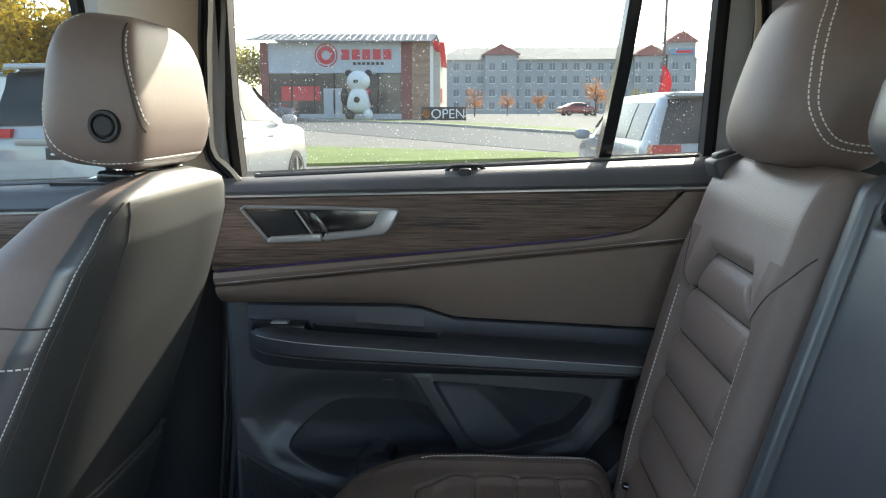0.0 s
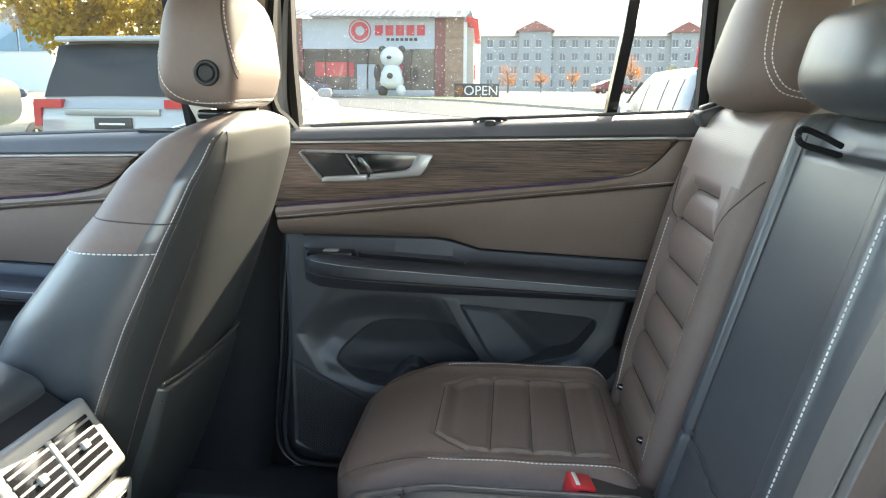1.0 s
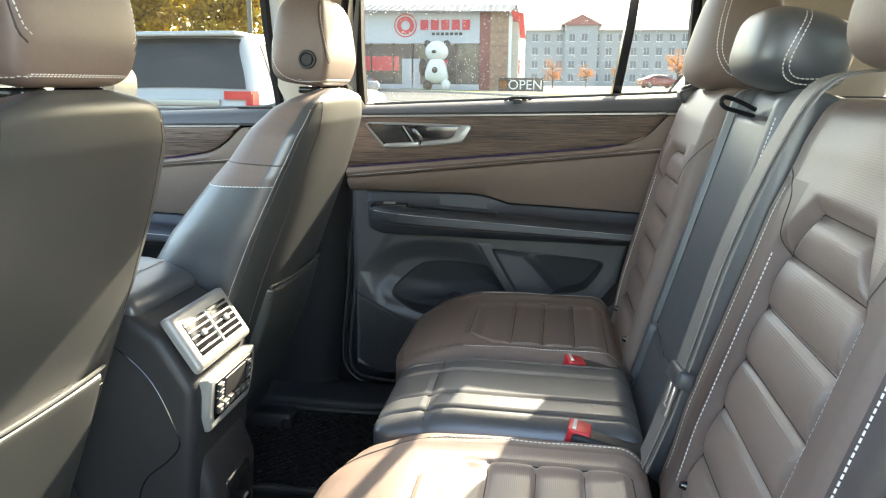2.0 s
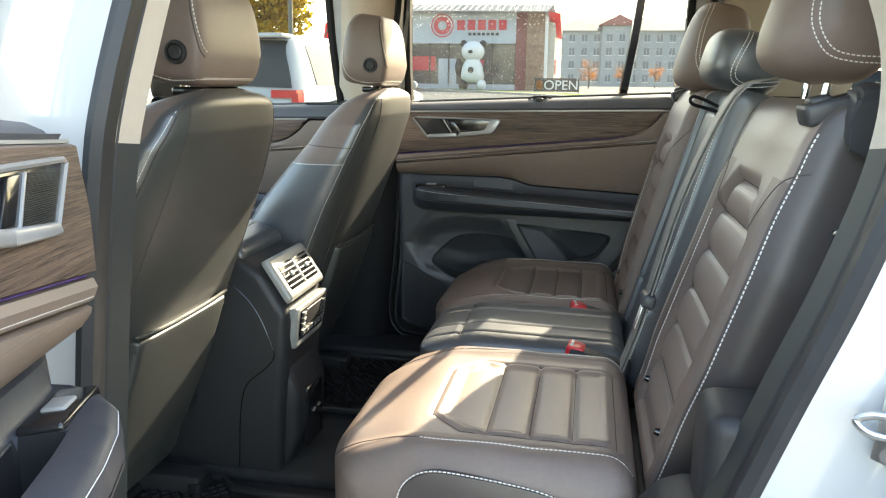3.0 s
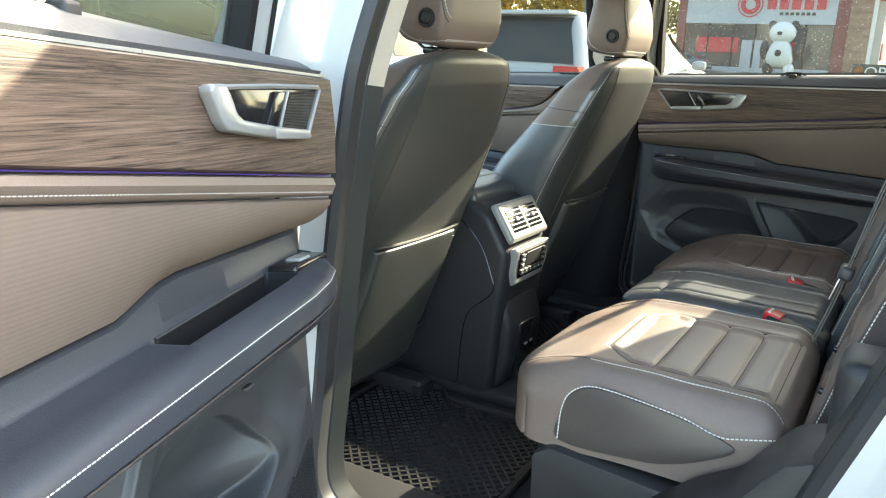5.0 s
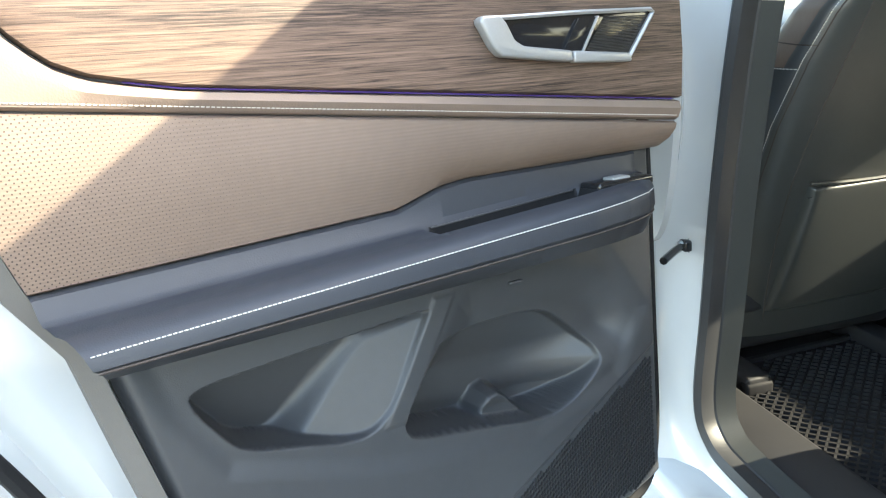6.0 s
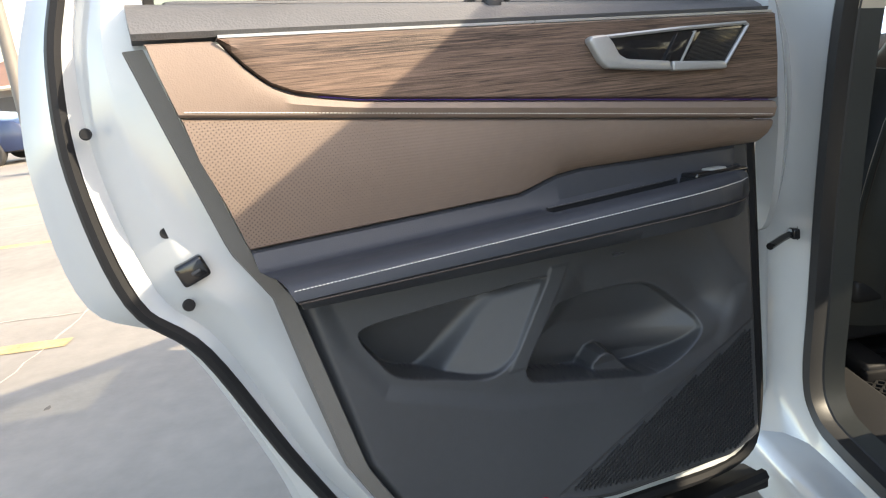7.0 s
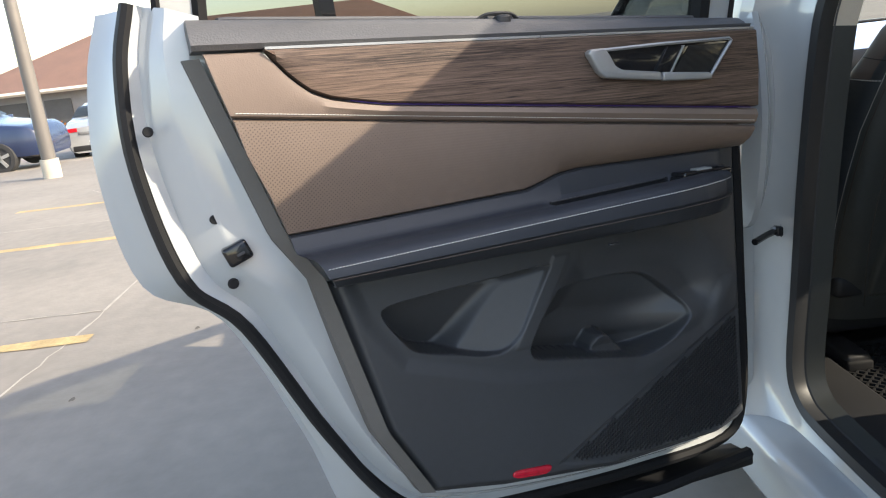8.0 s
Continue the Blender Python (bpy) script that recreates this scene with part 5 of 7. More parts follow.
def ccrel(u, v):
    w = v - QY
    h = -0.006 * groove(abs(w) - 0.112, 0.004) - 0.005 * groove(abs(w) - 0.055, 0.004) - 0.005 * groove(u + 0.26, 0.004) + 0.006 * (1 - (w / QW) ** 2)
    return h - 0.026 * ease(-0.20, -0.36, u)


bm = bmesh.new()
pad(bm, -0.345, 0.095, QY - QW, QY + QW, 0.04, 0.13, lambda u, v, h: Vector((u, v, 0.772 - 0.02 * u + h)), ccrel, 60, 50)
tree = bvh(bm)
cc = part("cushion", bm, BLACK, ctr, "black leather cushion", sharp=70)
bm = bmesh.new()
for q in (-0.112, -0.055, 0.055, 0.112):
    tube(bm, drape(tree, [(u, QY + q, 1) for u in np.linspace(-0.34, 0.08, 24)], (0, 0, -1), 0.0), 0.0012, 5)
tube(bm, drape(tree, [(-0.26, QY + q, 1) for q in np.linspace(-0.14, 0.14, 14)], (0, 0, -1), 0.0), 0.0012, 5)
loose("seam", bm, SEAM, cc, "sewn seam")
bm = bmesh.new()
UP, NN, ORG = Vector((0.272, 0, 0.962)), Vector((-0.962, 0, 0.272)), Vector((0.115, 0, 0.735))


def cbplace(u, v, h):
    p = ORG + UP * v + NN * h
    return Vector((p.x, CY + u, p.z))


pad(bm, -CW, CW, -0.06, 0.588, 0.035, 0.13, cbplace,
    lambda u, v: 0.006 + 0.010 * ease(0.118, 0.132, abs(u)) - 0.006 * groove(abs(u) - 0.125, 0.004) - 0.016 * ease(0.525, 0.540, v) * (1 - ease(0.110, 0.120, abs(u)))
    - 0.005 * groove(v - 0.10 - 0.10 * abs(u), 0.004), 90, 100, back=True)
tree = bvh(bm)
cb = part("backrest", bm, BLACK, ctr, "black leather fold-down backrest", sharp=70)
bm = bmesh.new()
stitches(bm, drape(tree, [cbplace(-CW + 0.022, v, 0.3) for v in np.linspace(0.0, 0.54, 60)], -NN, 0.001), 0.0046, 0.0022, 0.0011)
part("stitching", bm, THREAD, cb, "pale contrast stitching", kind="stuff")
bm = bmesh.new()
for q in (-0.125, 0.125):
    tube(bm, drape(tree, [cbplace(q, v, 0.3) for v in np.linspace(0.10, 0.55, 60)], -NN, 0.0), 0.0011, 5)
tube(bm, drape(tree, [cbplace(u, 0.10 + 0.10 * abs(u), 0.3) for u in np.linspace(-0.17, 0.17, 40)], -NN, 0.0), 0.0011, 5)
loose("seam", bm, SEAM, cb, "sewn seam")
bm = bmesh.new()
loop = smooth_path([cbplace(0.03, 0.545, -0.002), cbplace(0.022, 0.550, 0.030), cbplace(0.006, 0.550, 0.056), cbplace(-0.004, 0.541, 0.062),
                    cbplace(0.002, 0.534, 0.052), cbplace(0.016, 0.534, 0.026), cbplace(0.024, 0.534, -0.002)], 6)
tube(bm, loop, 0.0038, 8)
part("pull_loop", bm, RUBBER, cb, "black pull loop")
bm = bmesh.new()
hc = Vector((0.300, CY, 1.350))
blob(bm, hc, 0.075, 0.135, 0.062, 0.6, 44, 24, Matrix.Rotation(radians(14), 4, "Y"))
tree = bvh(bm)
ch = part("headrest", bm, BLACK, ctr, "low black leather headrest", sharp=80)
bm = bmesh.new()
for sg in (1, -1):
    for off in (0.0, 0.008):
        path = smooth_path([(-0.008 + off, 0, 0.055), (-0.028 + off, 0, 0.015), (-0.040 + off, 0, -0.02), (-0.030 + off * 0.8, 0, -0.042 + off * 0.6),
                            (0.0, 0, -0.050 + off), (0.06, 0, -0.046 + off)], 9)
        stitches(bm, drape(tree, [hc + p + Vector((0, sg * 0.3, 0)) for p in path], (0, -sg, 0), 0.001), 0.0046, 0.0020, 0.0011)
part("stitching", bm, THREAD, ch, "pale double stitching", kind="stuff")

# ---- front seats ----
FY = 0.38
fxr = curve1([(0.45, -0.79), (0.60, -0.735), (0.88, -0.633), (1.10, -0.552), (1.22, -0.510), (1.27, -0.505), (1.30, -0.51)])
fxf = curve1([(0.45, -1.02), (0.60, -1.02), (0.90, -0.905), (1.0, -0.838), (1.11, -0.745), (1.15, -0.709), (1.212, -0.666), (1.25, -0.625), (1.275, -0.58), (1.30, -0.55)])
fw = curve1([(0.45, 0.235), (0.60, 0.255), (0.80, 0.268), (1.0, 0.270), (1.12, 0.255), (1.20, 0.230), (1.25, 0.195), (1.27, 0.165), (1.285, 0.12)])


def front_seat():
    seat = thing("front_seat", (-0.9, FY, 0.42), "brown and black leather front seat with seat-back pocket", "car seat", "front seats")
    zs = list(np.linspace(0.52, 1.080, 22)) + list(np.linspace(1.085, 1.25, 34)) + [1.258, 1.266, 1.273, 1.279, 1.284, 1.287]
    N = 128
    rings = []
    for z in zs:
        a, cx, w = (fxr(z) - fxf(z)) / 2, (fxr(z) + fxf(z)) / 2, fw(z)
        if z > 1.262:
            q = (z - 1.262) / 0.025
            a, w = a * math.sqrt(max(0.02, 1 - q * q * 0.9)), w * math.sqrt(max(0.05, 1 - q * q * 0.75))
        r = []
        for k in range(N):
            t = 2 * math.pi * k / N
            e = 0.55
            c, sn = math.cos(t), math.sin(t)
            x = cx + a * math.copysign(abs(c) ** e, c)
            y = FY + w * math.copysign(abs(sn) ** e, sn)
            # hollow lumbar in front between the bolsters
            if c < 0:
                x += 0.05 * (1 - min(1, abs(y - FY) / (0.6 * w)) ** 2) * min(1.0, max(0, 1.2 - z) * 4)
            r.append(Vector((x, y, z)))
        rings.append(r)

    def slot(i, j):
        c = math.cos(2 * math.pi * (j + 0.5) / N)
        if c > 0.42:
            return 2
        return 0 if zs[i] >= 1.104 and c < 0.17 else 1
    bm = bmesh.new()
    skin(bm, rings, slot=slot)
    tree = bvh(bm)
    back = part("backrest", bm, [BROWN, BLACK, BACKLEATHER], seat, "brown and black leather backrest", sharp=60)
    bm = bmesh.new()
    for sg in (1, -1):
        tube(bm, drape(tree, [((fxr(z) + fxf(z)) / 2 + 0.68 * (fxr(z) - fxf(z)) / 2, FY + sg * 0.6, z) for z in np.linspace(0.56, 1.262, 50)], (0, -sg, 0), 0.0004), 0.0013, 5)
        tube(bm, drape(tree, [(fxf(1.15) + (fxr(1.15) - fxf(1.15)) * t, FY + sg * 0.6, 1.150 - 0.01 * t) for t in np.linspace(0.02, 0.82, 16)], (0, -sg, 0), 0.0004), 0.0011, 5)
        tube(bm, drape(tree, [(0, FY + sg * (0.155 + 0.045 * math.sin((1.27 - z) * 4.2)), z) for z in np.linspace(0.56, 1.262, 50)], (-1, 0, 0), 0.0004), 0.0012, 5)
    loose("seam", bm, SEAM, back, "sewn seam")
    bm = bmesh.new()
    for sg in (1, -1):
        stitches(bm, drape(tree, [(fxf(1.105) + (fxr(1.105) - fxf(1.105)) * t, FY + sg * 0.6, 1.103) for t in np.linspace(0.02, 0.80, 20)], (0, -sg, 0), 0.001), 0.005, 0.0022, 0.001)
        stitches(bm, drape(tree, [(fxf(z) + 0.012, FY + sg * 0.6, z) for z in np.linspace(0.62, 1.10, 40)], (0, -sg, 0), 0.001), 0.005, 0.0022, 0.001)
        cxm = [((fxr(z) + fxf(z)) / 2 + 0.60 * (fxr(z) - fxf(z)) / 2, FY + sg * 0.6, z) for z in np.linspace(0.58, 1.255, 70)]
        stitches(bm, drape(tree, cxm, (0, -sg, 0), 0.0008), 0.0038, 0.0016, 0.0007)
    part("stitching", bm, THREAD, back, "pale contrast stitching", kind="stuff")
    # pocket on the back
    bm = bmesh.new()

    def pplace(u, v, h):
        return Vector((fxr(v) - 0.004 - 0.03 * ((u - FY) / 0.25) ** 4 + h * 0.95, u, v))
    pad(bm, FY - 0.170, FY + 0.150, 0.585, 0.882, 0.012, 0.02, pplace, lambda u, v: 0.010 + 0.012 * math.sin((v - 0.58) * 8), 30, 30)
    pocket = part("seat_pocket", bm, BACKLEATHER, back, "charcoal seat-back pocket", sharp=70)
    bm = bmesh.new()
    tube(bm, [pplace(u, 0.886 - 0.006 * math.sin((u - FY + 0.17) / 0.32 * math.pi), 0.012) for u in np.linspace(FY - 0.172, FY + 0.152, 24)], 0.0035, 8)
    tube(bm, [pplace(u, 0.858 - 0.010 * math.sin((u - FY + 0.17) / 0.32 * math.pi), 0.016) for u in np.linspace(FY - 0.172, FY + 0.152, 24)], 0.0012, 5)
    part("pocket_welt", bm, BACKLEATHER, pocket, "rolled pocket welt")
    # cushion, base and rails
    bm = bmesh.new()
    pad(bm, -1.35, -0.86, FY - 0.25, FY + 0.25, 0.06, 0.14, lambda u, v, h: Vector((u, v, 0.74 - 0.10 * (u + 1.1) + h)), None, 14, 14)
    part("cushion", bm, BROWN, seat, "brown leather cushion", sharp=70)
    bm = bmesh.new()
    rbox(bm, (-1.30, FY - 0.235, 0.47), (-0.80, FY + 0.235, 0.63), 0.03)
    rbox(bm, (-0.86, FY - 0.24, 0.585), (-0.745, FY + 0.24, 0.645), 0.02)
    part("seat_base", bm, PLASTIC, seat, "black plastic seat base")
    for q in (-0.19, 0.19):
        bm = bmesh.new()
        rbox(bm, (-1.32, FY + q - 0.03, 0.405), (-0.72, FY + q + 0.03, 0.452), 0.008)
        part("seat_rail", bm, PLASTIC, seat, "black-coated seat rail")
        bm = bmesh.new()
        rbox(bm, (-0.745, FY + q - 0.034, 0.40), (-0.715, FY + q + 0.034, 0.440), 0.008)
        part("rail_cap", bm, RUBBER, seat, "black rail end cap")
    # headrest
    hc = Vector((-0.578, FY, 1.383))

    def bend(p):
        k = max(-0.3, p.z / 0.09)
        return Vector((p.x * (1 - (0.24 if p.x > 0 else 0.16) * k) - 0.006 * k, p.y * (1 - 0.20 * max(0, p.z / 0.09) ** 2), p.z))
    bm = bmesh.new()
    HN = 72
    lean = Matrix.Rotation(radians(7), 4, "Y")

    def pw(v, q):
        return math.copysign(abs(v) ** q, v)
    rows = []
    for i in range(33):
        ph = -math.pi / 2 + math.pi * i / 32
        flat = pw(math.cos(ph), 0.34 if ph < 0 else 0.46)
        row = []
        for j in range(HN):
            c, sn = math.cos(2 * math.pi * j / HN), math.sin(2 * math.pi * j / HN)
            e = 0.20 if c > 0 else 0.44
            row.append(lean @ bend(Vector((0.062 * flat * pw(c, e), 0.122 * flat * pw(sn, e), 0.090 * pw(math.sin(ph), 0.5)))) + hc)
        rows.append(row)
    skin(bm, rows, True, False)
    tree = bvh(bm)
    head = part("headrest", bm, BROWN, seat, "brown leather headrest with release button", sharp=80)
    bm = bmesh.new()
    for sg in (1, -1):
        tube(bm, drape(tree, [(hc.x + 0.052 - 0.19 * max(-0.05, (z - hc.z)), FY + sg * 0.3, z) for z in np.linspace(1.302, 1.458, 24)], (0, -sg, 0), 0.0003), 0.0013, 5)
    loose("seam", bm, SEAM, head, "sewn seam")
    bm = bmesh.new()
    for sg in (1, -1):
        stitches(bm, drape(tree, smooth_path([(hc.x - 0.02, FY + sg * 0.3, 1.468), (hc.x - 0.05, FY + sg * 0.3, 1.44), (hc.x - 0.058, FY + sg * 0.3, 1.38), (hc.x - 0.045, FY + sg * 0.3, 1.325),
                                              (hc.x - 0.01, FY + sg * 0.3, 1.302), (hc.x + 0.05, FY + sg * 0.3, 1.301)], 8), (0, -sg, 0), 0.001), 0.0045, 0.002, 0.0009)
    stitches(bm, drape(tree, [(0, FY + q, 1.302) for q in np.linspace(-0.105, 0.105, 26)], (-1, 0, 0), 0.001), 0.0045, 0.002, 0.0009)
    stitches(bm, drape(tree, [(0, FY + q, 1.304) for q in np.linspace(-0.105, 0.105, 26)], (1, 0, 0), 0.001), 0.0045, 0.002, 0.0009)
    for sg in (1, -1):
        stitches(bm, drape(tree, [(hc.x + 0.0555 - 0.19 * max(-0.05, (z - hc.z)), FY + sg * 0.3, z) for z in np.linspace(1.306, 1.452, 24)], (0, -sg, 0), 0.001), 0.0045, 0.0022, 0.0009)
    part("stitching", bm, THREAD, head, "pale contrast stitching", kind="stuff")
    bm = bmesh.new()
    c = drape(tree, [(-0.556, FY - 0.3, 1.343)], (0, 1, 0), 0.0)[0]
    rings = []
    for r, h in ((0.0205, -0.004), (0.0205, 0.003), (0.019, 0.005), (0.0155, 0.005), (0.0145, 0.001), (0.0135, 0.001), (0.0125, 0.004), (0.011, 0.005), (0.0, 0.005)):
        rings.append([c + Vector((0.9 * r * math.cos(t), -h, 0.9 * r * math.sin(t))) for t in [2 * math.pi * k / 28 for k in range(28)]])
    skin(bm, rings, True, False)
    part("release_button", bm, PLASTIC, head, "round black release button")
    for q in (-0.058, 0.058):
        bm = bmesh.new()
        tube(bm, [(-0.572, FY + q, 1.31), (-0.568, FY + q, 1.265)], 0.0062, 12)
        part("headrest_post", bm, CHROME, head, "chrome headrest post")
        bm = bmesh.new()
        rbox(bm, (-0.592, FY + q - 0.022, 1.276), (-0.545, FY + q + 0.022, 1.290), 0.005)
        part("post_guide", bm, GLOSS_BLACK, head, "black post guide")
    return seat


fs = front_seat()
copy_thing(fs, Matrix.Translation((-0.985, FY - 0.80, 0.42)))

# ---- centre console ----
con = thing("center_console", (-0.9, 0.0, 0.42), "black centre console with silver air vents and rear climate controls", "console")
bm = bmesh.new()
plate(bm, [(-1.75, 0.41), (-0.665, 0.41), (-0.652, 0.60), (-0.642, 0.70), (-0.634, 0.80), (-0.690, 0.890), (-0.75, 0.928), (-1.3, 0.935), (-1.75, 0.90)], -0.145, 0.105, 0.022, 3)
part("console_body", bm, PLASTIC, con, "black plastic console body")
bm = bmesh.new()
plate(bm, [(-0.76, 0.41), (-0.655, 0.42), (-0.628, 0.50), (-0.622, 0.60), (-0.65, 0.68), (-0.70, 0.70)], -0.115, 0.075, 0.02, 3)
low = part("rear_pod", bm, PLASTIC, con, "black lower console pod")
bm = bmesh.new()
rbox(bm, (-0.640, -0.070, 0.455), (-0.618, 0.030, 0.600), 0.008)
part("usb_panel", bm, GLOSS_BLACK, low, "gloss black charging panel")
for q in (-0.045, -0.012):
    bm = bmesh.new()
    rbox(bm, (-0.6175, q, 0.535), (-0.614, q + 0.016, 0.541), 0.001)
    part("charging_port", bm, SATIN, low, "small bright charging port")
bm = bmesh.new()
pad(bm, -1.16, -0.735, -0.135, 0.095, 0.025, 0.04, lambda u, v, h: Vector((u, v, 0.972 - 0.03 * ease(-0.82, -0.72, u) + h)), None, 12, 12, back=True)
lid = part("armrest_lid", bm, BLACK, con, "black leather armrest lid", sharp=60)
bm = bmesh.new()
stitches(bm, [(-0.79, y, 0.967) for y in np.linspace(-0.12, 0.08, 20)], 0.005, 0.0025, 0.001)
part("stitching", bm, THREAD, lid, "pale contrast stitching", kind="stuff")
# silver vent fascia; d runs down its face, nrm out of it
VO, VD, VN = Vector((-0.672, -0.019, 0.894)), Vector((0.545, 0, -0.838)), Vector((0.838, 0, 0.545))


def vplace(u, v, h):
    return VO + Vector((0, u, 0)) + VD * v + VN * h


def vbox(bm, u0, u1, v0, v1, h0, h1, r=0.002):
    m = Matrix(((0, VD.x, VN.x, VO.x), (1, 0, 0, VO.y), (0, VD.z, VN.z, VO.z), (0, 0, 0, 1)))
    rbox(bm, (u0, v0, h0), (u1, v1, h1), r, move=m)


bm = bmesh.new()
pad(bm, -0.108, 0.108, -0.028, 0.080, 0.012, 0.018, lambda u, v, h: vplace(u * (1 - 0.5 * max(0, v - 0.06)), v, h + 0.004), None, 6, 6)
fas = part("vent_fascia", bm, SILVER, con, "silver painted vent fascia", sharp=60)
for q in (-0.046, 0.046):
    bm = bmesh.new()
    vbox(bm, q - 0.041, q + 0.041, -0.006, 0.060, -0.01, 0.0048, 0.003)
    part("vent_recess", bm, GLOSS_BLACK, fas, "dark vent opening")
    for k in range(5):
        bm = bmesh.new()
        vbox(bm, q - 0.0395, q + 0.0395, 0.0005 + k * 0.0120, 0.0042 + k * 0.0120, 0.0042, 0.0062, 0.0008)
        part("vent_slat", bm, SILVER, fas)
    bm = bmesh.new()
    vbox(bm, q - 0.0075, q + 0.0075, 0.021, 0.032, 0.005, 0.011, 0.002)
    part("vent_tab", bm, SILVER, fas, "silver vent tab")
bm = bmesh.new()
vbox(bm, -0.0045, 0.0045, -0.006, 0.060, 0.002, 0.0065, 0.001)
part("vent_divider", bm, SILVER, fas)


def lplace(u, v, h):
    return Vector((-0.622 - 0.018 * v / 0.1, -0.019, 0.808)) + Vector((0, u, 0)) + Vector((0.06, 0, -0.998)) * v + Vector((0.98, 0, 0.12)) * h


def taper(u, v):
    return u * (1 - 4.5 * max(0, v - 0.066))


bm = bmesh.new()
pad(bm, -0.100, 0.100, 0.0, 0.100, 0.008, 0.030, lambda u, v, h: lplace(taper(u, v), v, h + 0.004), None, 8, 12)
ctl = part("climate_fascia", bm, SILVER, con, "silver climate control fascia", sharp=60)
bm = bmesh.new()
pad(bm, -0.080, 0.080, 0.010, 0.082, 0.003, 0.004, lambda u, v, h: lplace(taper(u, v), v, h + 0.0065), None, 6, 10)
part("climate_display", bm, GLOSS_BLACK, ctl, "black climate control display")
for u0, u1, v0, v1 in [(-0.070 + 0.024 * k, -0.050 + 0.024 * k, 0.060, 0.074) for k in range(6)] + [(0.052, 0.072, 0.018 + 0.013 * k, 0.028 + 0.013 * k) for k in range(3)] + [(-0.072, -0.052, 0.018 + 0.013 * k, 0.028 + 0.013 * k) for k in range(3)]:
    bm = bmesh.new()
    pad(bm, u0, u1, v0, v1, 0.002, 0.004, lambda u, v, h: lplace(taper(u, v), v, h + 0.0105), None, 2, 2)
    button = part("climate_button", bm, PLASTIC_SOFT, ctl, "dark climate button")
    bm = bmesh.new()
    um, vm = (u0 + u1) / 2, (v0 + v1) / 2
    pad(bm, um - 0.003, um + 0.003, vm - 0.0008, vm + 0.0008, 0.0005, 0.001, lambda u, v, h: lplace(taper(u, v), v, h + 0.0112), None, 2, 2)
    part("button_mark", bm, THREAD, button, "pale mark bar")
bm = bmesh.new()
pad(bm, -0.044, 0.044, 0.016, 0.054, 0.002, 0.002, lambda u, v, h: lplace(u, v, h + 0.0085), None, 2, 2)
part("climate_screen", bm, PLASTIC, ctl, "dark screen")
# moulded parting line along the flank of the console
for y in (-0.1462, 0.1062):
    bm = bmesh.new()
    tube(bm, smooth_path([(-0.80, y, 0.895), (-0.715, y, 0.820), (-0.672, y, 0.730), (-0.668, y, 0.700), (-0.690, y, 0.672), (-0.735, y, 0.630), (-0.752, y, 0.56), (-0.760, y, 0.43)], 8), 0.0014, 5)
    part("parting_line", bm, GLOSS_BLACK, con, "dark parting line")

# ---- floor mats ----


def floor_mat(s, label):
    m = thing("floor_mat", (-0.68, s * 0.43, 0.42), label, "floor mat", "rubber floor mats")
    o = [(-0.95, 0.17), (-0.78, 0.185), (-0.74, 0.225), (-0.66, 0.235), (-0.42, 0.23), (-0.40, 0.655), (-0.78, 0.665), (-0.93, 0.64)]
    bm = bmesh.new()
    vs = [bm.verts.new((x, y * s, 0.404)) for x, y in o]
    f = bm.faces.new(vs)
    r = bmesh.ops.extrude_face_region(bm, geom=[f])
    for v in r["geom"]:
        if isinstance(v, bmesh.types.BMVert):
            v.co.z = 0.412
    part("mat_base", bm, MATRUBBER, m, "black rubber mat base")
    bm = bmesh.new()
    tube(bm, [(x, y * s, 0.418) for x, y in o], 0.009, 8, True)
    part("mat_rim", bm, MATRUBBER, m, "raised rubber rim")
    bm = bmesh.new()
    for i in range(44):
        for j in range(35):
            x, y = -0.945 + i * 0.0127, 0.185 + j * 0.0137
            q = pdist(x, y, o)
            if q > 0.016:
                a = radians(45 if (i + j) % 2 else -45)
                rbox(bm, (-0.0086, -0.0024, 0.411), (0.0086, 0.0024, 0.418), 0, move=Matrix.Translation((x, y * s, 0)) @ Matrix.Rotation(a, 4, "Z"))
    part("tread", bm, MATRUBBER, m, "herringbone rubber tread", kind="stuff")


floor_mat(1, "black herringbone rubber mat in the far footwell")
floor_mat(-1, "black herringbone rubber mat with a sunlit edge")

# ---- belts and buckles ----
for yb, yaw in ((0.192, 8), (-0.124, -6)):
    b = thing("belt_buckle", (0.0, yb, 0.72), "black belt buckle with red release button between cushions", "belt buckle", "belt buckles")
    mv = Matrix.Translation((0.012, yb, 0.753)) @ Matrix.Rotation(radians(yaw), 4, "Z") @ Matrix.Rotation(radians(12), 4, "Y")
    bm = bmesh.new()
    rbox(bm, (-0.035, -0.028, -0.03), (0.09, 0.028, 0.012), 0.008, move=mv)
    part("buckle_body", bm, PLASTIC, b, "black plastic buckle body")
    bm = bmesh.new()
    rbox(bm, (-0.042, -0.022, -0.012), (-0.006, 0.022, 0.016), 0.003, move=mv)
    part("release_button", bm, RED, b, "red release button")
    bm = bmesh.new()
    rbox(bm, (-0.036, -0.018, 0.0155), (-0.030, 0.018, 0.018), 0.001, move=mv)
    part("button_mark", bm, THREAD, b, "pale mark bar")

